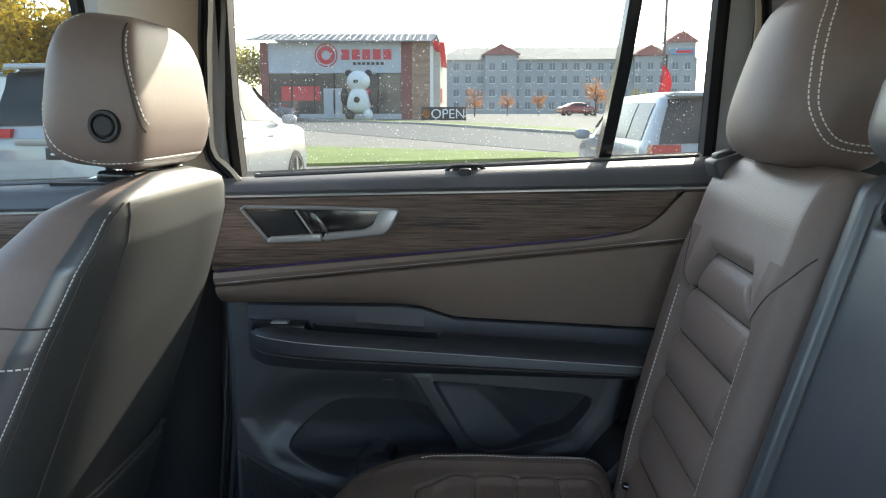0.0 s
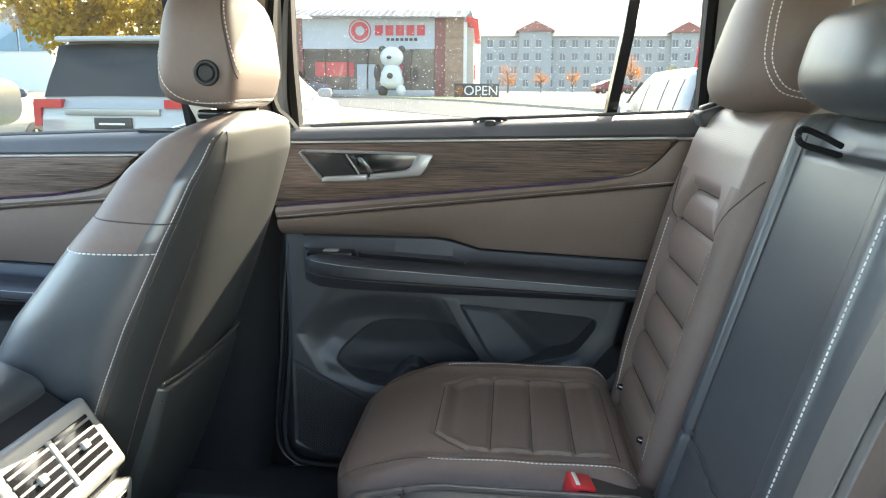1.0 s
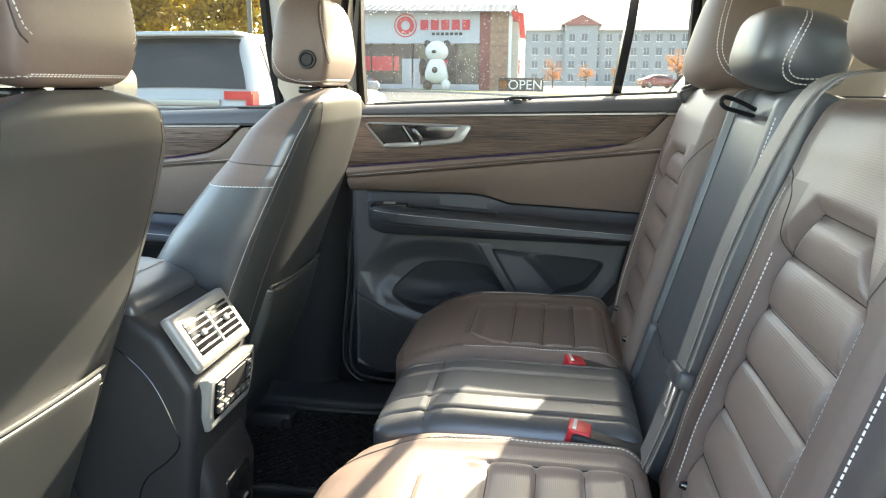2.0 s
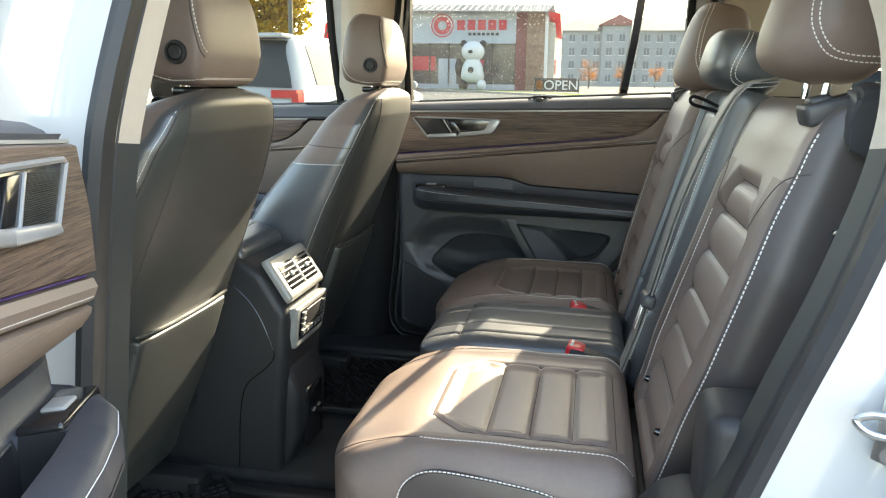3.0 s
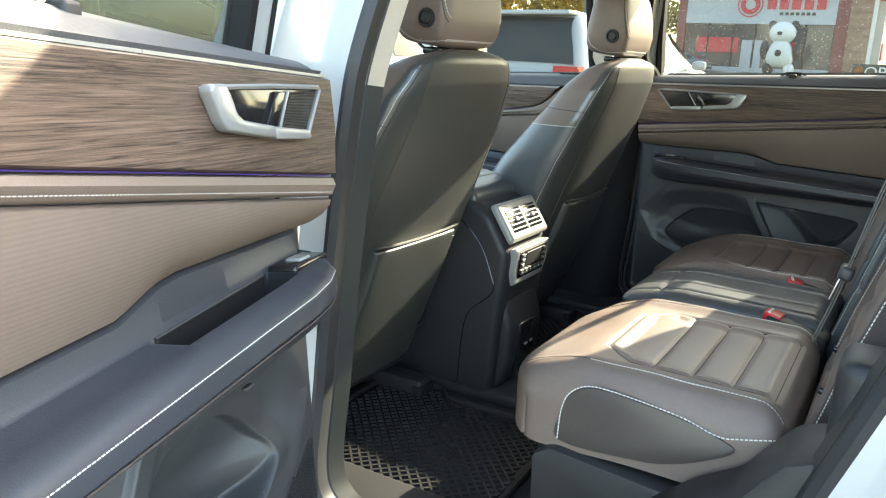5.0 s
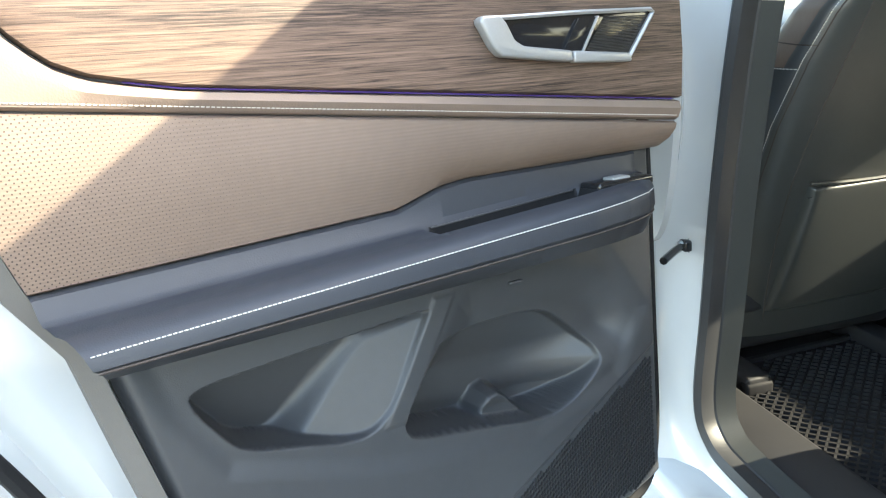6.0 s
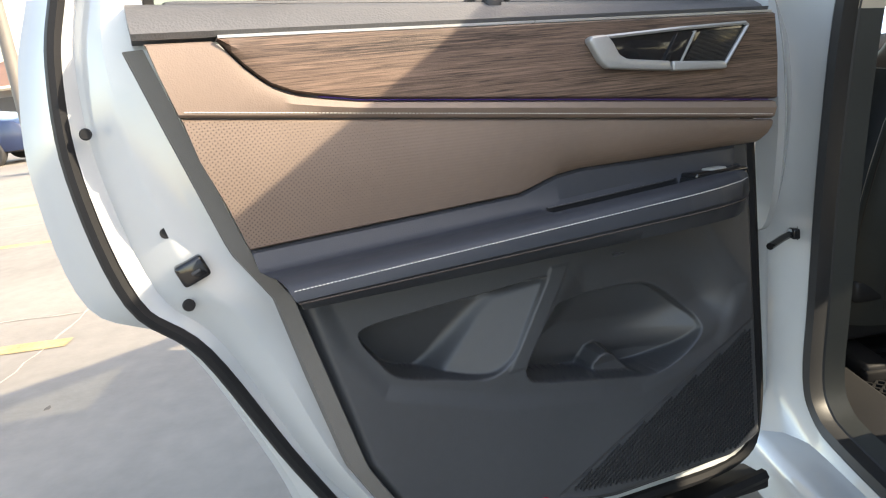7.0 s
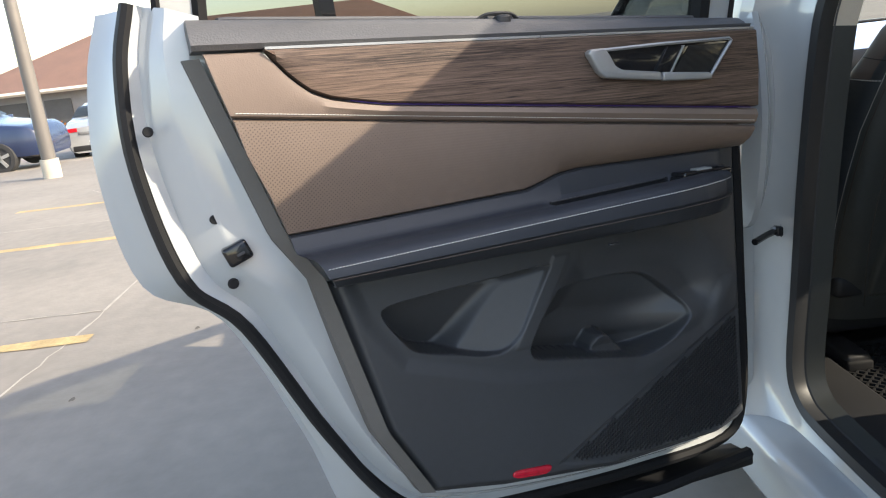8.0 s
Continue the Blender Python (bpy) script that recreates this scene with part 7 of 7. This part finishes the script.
vehicle("sedan", "blue-grey sedan parked beside the restaurant", (-18.3, 68.0), math.pi, PAINT_BL, 4.8, 1.85, 1.5, sedan=True)
vehicle("sedan", "dark red car parked before the hotel", (11.5, 92), 0.3, PAINT_R, 4.7, 1.85, 1.5, sedan=True, group="cars before the hotel")
vehicle("sedan", "silver car parked before the hotel", (17.0, 90), 0.2, PAINT_S, 4.7, 1.85, 1.5, sedan=True, group="cars before the hotel")
vehicle("suv", "pale blue car parked before the hotel", (22.8, 91), 0.1, PAINT_BL, 4.7, 1.85, 1.6, group="cars before the hotel")


def lettering(text, size, depth, mt, parent, m, name="lettering", label=""):
    cu = bpy.data.curves.new("text", "FONT")
    cu.body = text
    cu.size = size
    cu.extrude = depth
    cu.align_x = "CENTER"
    tmp = bpy.data.objects.new("text", cu)
    scene.collection.objects.link(tmp)
    dg = bpy.context.evaluated_depsgraph_get()
    me = bpy.data.meshes.new_from_object(tmp.evaluated_get(dg))
    bpy.data.objects.remove(tmp)
    me.transform(m)
    me.materials.clear()
    me.materials.append(mt)
    me.name = name
    ob = new(name, me)
    ob.parent = parent
    return tagged(ob, label)


# ---- trees ----
def tree(name, label, x, y, height, radius, leaf, n, seed, group=""):
    rnd = random.Random(seed)
    z0 = ground_z(x, y)
    t = thing(name, (x, y, z0), label, "tree", group)
    bm = bmesh.new()
    tops = []
    tube(bm, [(x, y, z0 - 0.05), (x + 0.05, y, z0 + height * 0.25), (x - 0.05, y + 0.04, z0 + height * 0.6), (x, y, z0 + height * 0.88)], lambda q: 0.028 * height * (1 - 0.85 * q), 10)
    for k in range(14):
        a = k * 2.4 + rnd.uniform(-0.3, 0.3)
        h0 = height * rnd.uniform(0.22, 0.62)
        r = radius * rnd.uniform(0.55, 0.95)
        end = Vector((x + r * math.cos(a), y + r * math.sin(a), z0 + h0 + radius * rnd.uniform(0.25, 0.75)))
        st = Vector((x, y, z0 + h0))
        tube(bm, [st, st.lerp(end, 0.5) + Vector((0, 0, 0.1 * radius)), end], lambda q: 0.010 * height * (1 - 0.8 * q) + 0.008, 6)
        tops.append((st.lerp(end, 0.6), radius * 0.42))
        tops.append((end, radius * rnd.uniform(0.30, 0.45)))
    part("trunk", bm, BARK, t, "brown trunk and limbs")
    tops.append((Vector((x, y, z0 + height * 0.82)), radius * 0.5))
    tops.append((Vector((x, y, z0 + height * 0.62)), radius * 0.6))
    verts, faces = [], []
    for i in range(n):
        c, r = tops[rnd.randrange(len(tops))]
        d = Vector((rnd.gauss(0, 1), rnd.gauss(0, 1), rnd.gauss(0, 0.8)))
        p = c + d.normalized() * r * rnd.random() ** 0.45
        s = radius * rnd.uniform(0.035, 0.075)
        u = Vector((rnd.gauss(0, 1), rnd.gauss(0, 1), rnd.gauss(0, 1))).normalized()
        w = u.cross(Vector((rnd.gauss(0, 1), rnd.gauss(0, 1), rnd.gauss(0, 1)))).normalized()
        k = len(verts)
        verts += [p - u * s, p + w * s * 0.6, p + u * s, p - w * s * 0.6]
        faces.append((k, k + 1, k + 2, k + 3))
    me = bpy.data.meshes.new("crown")
    me.from_pydata([tuple(v - Vector((x, y, z0))) for v in verts], [], faces)
    me.materials.append(leaf)
    ob = new("crown", me)
    ob.parent = t
    tagged(ob, "loose leaf crown", kind="stuff")
    return t


tree("tree", "broad yellow autumn tree beyond the parked cars", -26.3, 45, 8.4, 3.5, LEAF_Y, 5200, 1, "yellow roadside trees")
tree("tree", "broad yellow autumn tree beyond the parked cars", -20.6, 46.5, 7.9, 3.3, LEAF_Y, 5200, 2, "yellow roadside trees")
tree("tree", "yellow-green tree beside the restaurant", -22.4, 74, 7.2, 2.6, LEAF_G, 3200, 3, "yellow roadside trees")
tree("tree", "tall yellow tree at the edge of the lot", -45, 52, 7.2, 3.0, LEAF_Y, 3000, 4, "yellow roadside trees")
for i, (x, y, hh) in enumerate(((12.9, 88, 4.8), (-0.5, 88, 3.4), (3.2, 90, 3.0), (18.4, 92, 3.6), (7.2, 96, 3.2))):
    tree("tree", "small orange autumn tree before the hotel", x, y, hh, hh * 0.30, LEAF_O if i != 3 else LEAF_G, 900, 10 + i, "small trees before the hotel")

# ---- restaurant ----
RY = 72.0
RZ = ground_z(0, RY)
rest = thing("restaurant", (-12.5, RY, RZ), "restaurant with grey sign panel, brown brick pier and metal roof", "building")


def wbox(name, lo, hi, mt, label="", parent=None, r=0.0):
    bm = bmesh.new()
    rbox(bm, lo, hi, r)
    return part(name, bm, mt, parent or rest, label)


wall = wbox("wall", (-19.7, RY + 0.2, RZ), (-3.6, RY + 16, RZ + 6.9), CREAM, "cream rendered wall")
wbox("sign_panel", (-19.3, RY - 0.25, RZ + 4.15), (-7.1, RY + 0.25, RZ + 6.85), FASCIA, "grey sign panel")
wbox("corner_post", (-20.0, RY - 0.35, RZ), (-19.3, RY + 0.3, RZ + 6.9), MAROON, "dark maroon corner post")
wbox("maroon_pier", (-7.1, RY - 0.35, RZ), (-6.1, RY + 0.3, RZ + 6.9), MAROON, "maroon pier")
pier = wbox("brick_pier", (-6.1, RY - 0.45, RZ), (-4.5, RY + 0.4, RZ + 6.9), BRICK, "brown brick pier")
for k in range(22):
    wbox("brick_course", (-6.12, RY - 0.47, RZ + 0.1 + k * 0.31), (-4.48, RY - 0.44, RZ + 0.36 + k * 0.31), BRICK, parent=pier)
wbox("entrance_post", (-4.5, RY - 0.4, RZ), (-4.2, RY + 0.3, RZ + 6.5), WHITE, "white entrance post")
for k, (x0, x1) in enumerate(((-19.2, -17.3), (-17.15, -15.2), (-15.05, -13.4), (-13.2, -11.4), (-11.2, -9.4), (-9.2, -7.2))):
    w = wbox("shop_window", (x0, RY - 0.1, RZ + 0.5), (x1, RY + 0.22, RZ + 4.05), SHOPGLASS, "dark shop window")
    wbox("window_frame", (x1, RY - 0.16, RZ + 0.3), (x1 + 0.15, RY + 0.2, RZ + 4.15), INK, "black window frame", parent=w)
wbox("lower_wall", (-19.3, RY - 0.2, RZ), (-7.1, RY + 0.21, RZ + 0.5), FASCIA, "grey lower wall")
wbox("window_poster", (-18.2, RY - 0.14, RZ + 1.7), (-14.6, RY - 0.11, RZ + 3.0), SIGNRED, "red window poster")
wbox("window_poster", (-11.1, RY - 0.14, RZ + 1.5), (-9.7, RY - 0.11, RZ + 2.7), SIGNRED, "red window poster")
wbox("door", (-14.3, RY - 0.16, RZ + 0.1), (-12.6, RY - 0.1, RZ + 2.8), FASCIA, "grey entrance door")
bm = bmesh.new()
skin(bm, [[(-21.0, RY - 1.6, RZ + 7.0), (-4.2, RY - 1.6, RZ + 6.85)], [(-20.0, RY + 1.5, RZ + 7.85), (-3.9, RY + 1.5, RZ + 7.75)], [(-20.0, RY + 9, RZ + 7.2), (-3.9, RY + 9, RZ + 7.2)]], closed=False)
bmesh.ops.solidify(bm, geom=bm.faces[:], thickness=0.25)
roofp = part("roof", bm, TIN, rest, "blue-grey standing seam metal roof")
for k in range(28):
    xx = -20.9 + k * 0.6
    bm = bmesh.new()
    tube(bm, [(xx, RY - 1.6, RZ + 7.04 - k * 0.0053), (xx + 0.35 * (1 - k / 28), RY + 1.5, RZ + 7.88 - k * 0.0036)], 0.04, 4)
    part("roof_seam", bm, TIN, roofp)
bm = bmesh.new()
rows = []
for q in np.linspace(0, 1, 12):
    rows.append([(-4.2 + 0.2 * q, RY - 1.5 + 6 * q, RZ + 6.9 - 1.9 * math.sin(q * 1.5)), (-3.1, RY - 1.5 + 6 * q, RZ + 6.7 - 1.9 * math.sin(q * 1.5))])
skin(bm, [[Vector(p) for p in r] for r in rows], closed=False)
bmesh.ops.solidify(bm, geom=bm.faces[:], thickness=0.12)
part("swept_awning", bm, SIGNRED, rest, "red swept awning")
wbox("drive_through_panel", (-3.58, RY + 1, RZ + 1.5), (-3.5, RY + 3, RZ + 2.8), SIGNRED, "red wall panel")
# sign: a red ring and plain red and grey bars
bm = bmesh.new()
for r0, r1, y0 in ((1.05, 0.95, -0.30), (0.80, 0.42, -0.32)):
    rings = [[Vector((-13.95 + r * math.cos(a), RY + yy, RZ + 5.75 + r * math.sin(a))) for a in [2 * math.pi * k / 32 for k in range(33)]] for r, yy in ((r0, -0.2), (r0, y0), (r1, y0), (r1, -0.2))]
    skin(bm, rings, closed=False)
part("sign_emblem", bm, SIGNRED, rest, "plain red ring emblem")
for k in range(5):
    x0 = -12.55 + k * 0.96
    wbox("sign_bar", (x0, RY - 0.34, RZ + 5.35), (x0 + 0.72, RY - 0.24, RZ + 6.25), SIGNRED, "plain red sign bar")
for k in range(7):
    x0 = -11.5 + k * 0.42
    wbox("sign_bar", (x0, RY - 0.31, RZ + 4.88), (x0 + 0.28, RY - 0.24, RZ + 5.12), INK, "small dark sign bar")

# inflatable figure: one plain shape
fig = bmesh.new()


def ball(c, a, b, d, slot):
    b2 = bmesh.new()
    blob(b2, c, a, b, d, 1.0, 24, 16)
    merge(fig, b2, slot)


fx, fy = -10.55, 68.5
fz = ground_z(fx, fy)
ball((fx, fy, fz + 3.35), 1.02, 0.95, 0.90, 0)
b2 = bmesh.new()
blob(b2, (fx, fy, fz + 1.75), 0.98, 0.85, 1.15, 0.8, 24, 16, bend=lambda p: Vector((p.x * (1 - 0.24 * p.z), p.y, p.z)))
merge(fig, b2, 0)
for sg in (1, -1):
    ball((fx + sg * 0.85, fy + 0.1, fz + 4.0), 0.33, 0.25, 0.33, 1)
    ball((fx + sg * 0.80, fy - 0.1, fz + 0.48), 0.42, 0.6, 0.52, 1 if sg < 0 else 0)
    ball((fx + sg * 1.25, fy, fz + 2.0), 0.34, 0.4, 0.75, 1)
ball((fx - 0.1, fy - 0.92, fz + 3.3), 0.22, 0.14, 0.15, 1)
ball((fx - 0.05, fy - 0.88, fz + 1.75), 0.26, 0.1, 0.26, 1)
shell("inflatable_figure", fig, [WHITE, INK], "large white and black inflatable figure standing before the restaurant", "inflatable", kind="thing")

# banner with white letters
bx, by = -2.85, 62.2
bz = ground_z(bx, by)
ban = thing("banner", (bx, by, bz), "black banner with white lettering and an orange shape", "banner")
bm = bmesh.new()
rbox(bm, (bx - 1.75, by, bz + 0.10), (bx + 1.75, by + 0.05, bz + 1.15), 0)
part("cloth", bm, INK, ban, "black banner cloth")
lettering("OPEN", 1.05, 0.01, WHITE, ban, Matrix.Translation((0.35, -0.03, 0.26)) @ Matrix.Rotation(radians(90), 4, "X") @ Matrix.Diagonal((1.0, 1.0, 1.0, 1)), "lettering", "bold white lettering")
bm = bmesh.new()
blob(bm, (bx - 1.36, by - 0.03, bz + 0.62), 0.30, 0.02, 0.38, 1.0, 14, 8)
part("flame_shape", bm, LEAF_O, ban, "plain orange shape")
for sg in (-1, 1):
    bm = bmesh.new()
    tube(bm, [(bx + sg * 1.76, by + 0.02, bz - 0.05), (bx + sg * 1.76, by + 0.02, bz + 1.25)], 0.03, 6)
    part("banner_post", bm, GALV, ban, "thin post")

# ---- hotel ----
HY = 200.0
HZ = 1.0
hot = thing("hotel", (22, HY, HZ), "four-storey pale hotel with red gables and glare-paled roof", "building")


def hbox(name, lo, hi, mt, label="", parent=None):
    bm = bmesh.new()
    rbox(bm, lo, hi, 0)
    return part(name, bm, mt, parent or hot, label)


hw = hbox("wall", (-10, HY, HZ), (54, HY + 16, HZ + 13.6), HOTELWALL, "pale rendered wall")
bm = bmesh.new()
skin(bm, [[Vector(p) for p in r] for r in ([(-11, HY - 1, HZ + 13.4), (55, HY - 1, HZ + 13.4)], [(-5, HY + 8, HZ + 17.0), (50, HY + 8, HZ + 17.0)], [(-11, HY + 17, HZ + 13.4), (55, HY + 17, HZ + 13.4)])], closed=False)
bmesh.ops.solidify(bm, geom=bm.faces[:], thickness=0.3)
part("roof", bm, HOTELROOF, hot, "shingle roof paled for glare")
for x0, x1, top in ((1.6, 9.6, 14.6), (38.5, 46.0, 14.2), (46.5, 53.2, 17.4)):
    b = hbox("bay", (x0, HY - 1.2, HZ), (x1, HY + 2, HZ + top), HOTELWALL, "projecting bay")
    bm = bmesh.new()
    c = (x0 + x1) / 2
    tri = [(x0 - 0.8, HZ + top), (c, HZ + top + 2.6), (x1 + 0.8, HZ + top)]
    ends = [[Vector((px, yy, pz)) for px, pz in tri] for yy in (HY - 2.0, HY + 5)]
    skin(bm, ends)
    part("gable_roof", bm, REDROOF, b, "red gable roof")
hbox("roof_sign", (46.9, HY - 1.5, HZ + 14.3), (52.8, HY - 1.25, HZ + 15.8), BLUEGLASS, "blue sign panel")
hbox("roof_sign", (48.4, HY - 1.6, HZ + 14.7), (52.4, HY - 1.5, HZ + 15.4), SIGNRED, "red sign bar")
win_mesh = None
for st in range(4):
    for k in range(21):
        x0 = -8.6 + k * 3.0
        yy = HY - 0.06
        if 1.0 < x0 < 9.4 or 38.0 < x0 < 53.5:
            yy = HY - 1.26
        z0 = HZ + 1.2 + st * 3.2
        if win_mesh is None:
            b3 = bmesh.new()
            rbox(b3, (-0.65, -0.05, 0), (0.65, 0.1, 1.7), 0)
            win_mesh = bpy.data.meshes.new("window")
            b3.to_mesh(win_mesh)
            b3.free()
            win_mesh.materials.append(HOTELGLASS)
            b4 = bmesh.new()
            rbox(b4, (-0.8, -0.03, -0.15), (0.8, 0.05, 0.0), 0)
            rbox(b4, (-0.03, -0.08, 0), (0.03, -0.04, 1.7), 0)
            sill_mesh = bpy.data.meshes.new("window_sill")
            b4.to_mesh(sill_mesh)
            b4.free()
            sill_mesh.materials.append(WHITE)
        w = new("window", win_mesh)
        w.parent = hot
        w.location = Vector((x0, yy, z0)) - Vector((22, HY, HZ))
        sl = new("window_sill", sill_mesh)
        sl.parent = w

# blue glass showroom far off
sr = thing("showroom", (-62, 88, ground_z(-62, 88)), "distant showroom with blue glass front", "building")
bm = bmesh.new()
rbox(bm, (-70, 86, 0.9), (-52, 98, 9.2), 0)
part("wall", bm, WHITE, sr, "pale wall")
for k in range(5):
    bm = bmesh.new()
    rbox(bm, (-69.6 + k * 3.5, 85.8, 5.4), (-66.4 + k * 3.5, 86.1, 8.8), 0)
    part("window", bm, BLUEGLASS, sr, "blue glazing")

# ---- house with the brown roof ----
hg = -2.0
house = thing("house", (-41, -11, hg), "low grey-sided building with brown shingle hip roof", "building")
bm = bmesh.new()
rbox(bm, (-46, -21.2, hg), (-36.4, 2, hg + 2.7), 0)
part("wall", bm, HOUSEWALL, house, "grey siding wall")
bm = bmesh.new()
ev = [(-35.6, -22), (-46.8, -22), (-46.8, 2.8), (-35.6, 2.8)]
low = [bm.verts.new((x, y, hg + 2.65)) for x, y in ev]
hi = [bm.verts.new((-41.2, -15.6, hg + 5.3)), bm.verts.new((-41.2, -2.6, hg + 5.3))]
for q in ((low[0], low[1], hi[0]), (low[1], low[2], hi[1], hi[0]), (low[2], low[3], hi[1]), (low[3], low[0], hi[0], hi[1])):
    bm.faces.new(q)
bm.faces.new(low[::-1])
part("roof", bm, HOUSEROOF, house, "brown shingle hip roof")
bm = bmesh.new()
for a, b in zip(ev, ev[1:] + ev[:1]):
    tube(bm, [(*a, hg + 2.62), (*b, hg + 2.62)], 0.10, 4)
part("fascia", bm, CREAM, house, "cream eaves board")
for y0 in (-19.6, -17.6, -15.4, -13.2, -10.0):
    bm = bmesh.new()
    rbox(bm, (-36.5, y0, hg + 0.9), (-36.3, y0 + 1.2, hg + 2.2), 0)
    w = part("window", bm, SHOPGLASS, house, "dark window")
    bm = bmesh.new()
    rbox(bm, (-36.4, y0 - 0.1, hg + 0.8), (-36.25, y0 + 1.3, hg + 0.9), 0)
    part("window_sill", bm, WHITE, w, "white sill")
for y0 in (-18.3, -16.2, -14.1):
    sh = thing("shrub", (-35.2, y0, hg), "rust-coloured autumn shrub before the building", "shrub", "rust shrubs")
    rnd = random.Random(int(abs(y0 * 10)))
    verts, faces = [], []
    for i in range(500):
        p = Vector((rnd.gauss(0, 0.32), rnd.gauss(0, 0.42), abs(rnd.gauss(0.4, 0.28))))
        u = Vector((rnd.gauss(0, 1), rnd.gauss(0, 1), rnd.gauss(0, 1))).normalized() * 0.07
        w = u.cross(Vector((rnd.gauss(0, 1), rnd.gauss(0, 1), 0.3))).normalized() * 0.05
        k = len(verts)
        verts += [p - u, p + w, p + u, p - w]
        faces.append((k, k + 1, k + 2, k + 3))
    me = bpy.data.meshes.new("foliage")
    me.from_pydata([tuple(v) for v in verts], [], faces)
    me.materials.append(LEAF_O)
    ob = new("foliage", me)
    ob.parent = sh
    tagged(ob, "rust leaves", kind="stuff")


# ---- poles and flags ----
def light_pole(x, y, height, r, label, plinth=0.0):
    z0 = ground_z(x, y)
    p = thing("street_lamp", (x, y, z0), label, "lamp post", "lot lamp posts")
    bm = bmesh.new()
    tube(bm, [(x, y, z0), (x, y, z0 + height)], lambda q: r * (1 - 0.35 * q), 12)
    part("pole", bm, GALV, p, "grey pole")
    bm = bmesh.new()
    rbox(bm, (x - 0.9, y - 0.15, z0 + height), (x + 0.9, y + 0.15, z0 + height + 0.12), 0.03)
    part("lamp_head", bm, GALV, p, "lamp head")
    if plinth:
        bm = bmesh.new()
        tube(bm, [(x, y, z0 - 0.05), (x, y, z0 + plinth)], r * 1.25, 16)
        part("plinth", bm, CONCRETE, p, "pale concrete plinth")


light_pole(-13.75, -8.05, 8, 0.13, "grey lamp post on a pale plinth in the parking lot", 0.35)
light_pole(10.1, 44, 11, 0.10, "slim grey lamp post by the road")
light_pole(-12.6, 30.5, 9, 0.12, "slim grey lamp post by the grass verge")
light_pole(-28.5, 50, 8, 0.08, "slim grey lamp post among the trees")
for x, y, hh in ((6.35, 28.5, 2.7), (-6.1, 15.5, 2.4)):
    z0 = ground_z(x, y)
    f = thing("feather_flag", (x, y, z0), "red feather flag on a thin pole", "flag", "red flags")
    bm = bmesh.new()
    tube(bm, [(x, y, z0), (x, y, z0 + hh * 0.6), (x + 0.25, y, z0 + hh)], 0.02, 6)
    part("pole", bm, GALV, f, "thin pole")
    bm = bmesh.new()
    rows = []
    for q in np.linspace(0, 1, 10):
        wv = 0.45 * math.sin(q * 2.6 + 0.35)
        zz = z0 + hh * (0.42 + 0.60 * q)
        xo = x + 0.25 * max(0, q - 0.3)
        rows.append([Vector((xo + wv * k, y + 0.05 * math.sin(q * 9 + k * 4), zz)) for k in (0.0, 0.33, 0.66, 1.0)])
    skin(bm, rows, closed=False)
    bmesh.ops.solidify(bm, geom=bm.faces[:], thickness=0.006)
    part("cloth", bm, SIGNRED, f, "red flag cloth")

# ---- rain drops left on the closed rear window ----
rnd = random.Random(11)
verts, faces = [], []
for i in range(3600):
    x, z = rnd.uniform(-0.58, 0.25), rnd.uniform(1.26, 1.66)
    r = rnd.choice((0.0004, 0.0005, 0.0006, 0.0008, 0.0012)) * rnd.uniform(0.8, 1.2)
    y = 0.872 - (z - 1.25) * 0.27 + 0.005
    k = len(verts)
    verts += [(x - r, y, z), (x, y, z - r * 1.1), (x + r, y, z), (x, y, z + r), (x, y + r * 0.7, z), (x, y - 0.0004, z)]
    for a, b in ((0, 1), (1, 2), (2, 3), (3, 0)):
        faces += [(k + a, k + b, k + 4), (k + b, k + a, k + 5)]
me = bpy.data.meshes.new("water_droplets")
me.from_pydata(verts, [], faces)
me.materials.append(DROPLET)
tagged(new("water_droplets", me), "clear rain droplets on the window glass", "water droplets", kind="stuff")
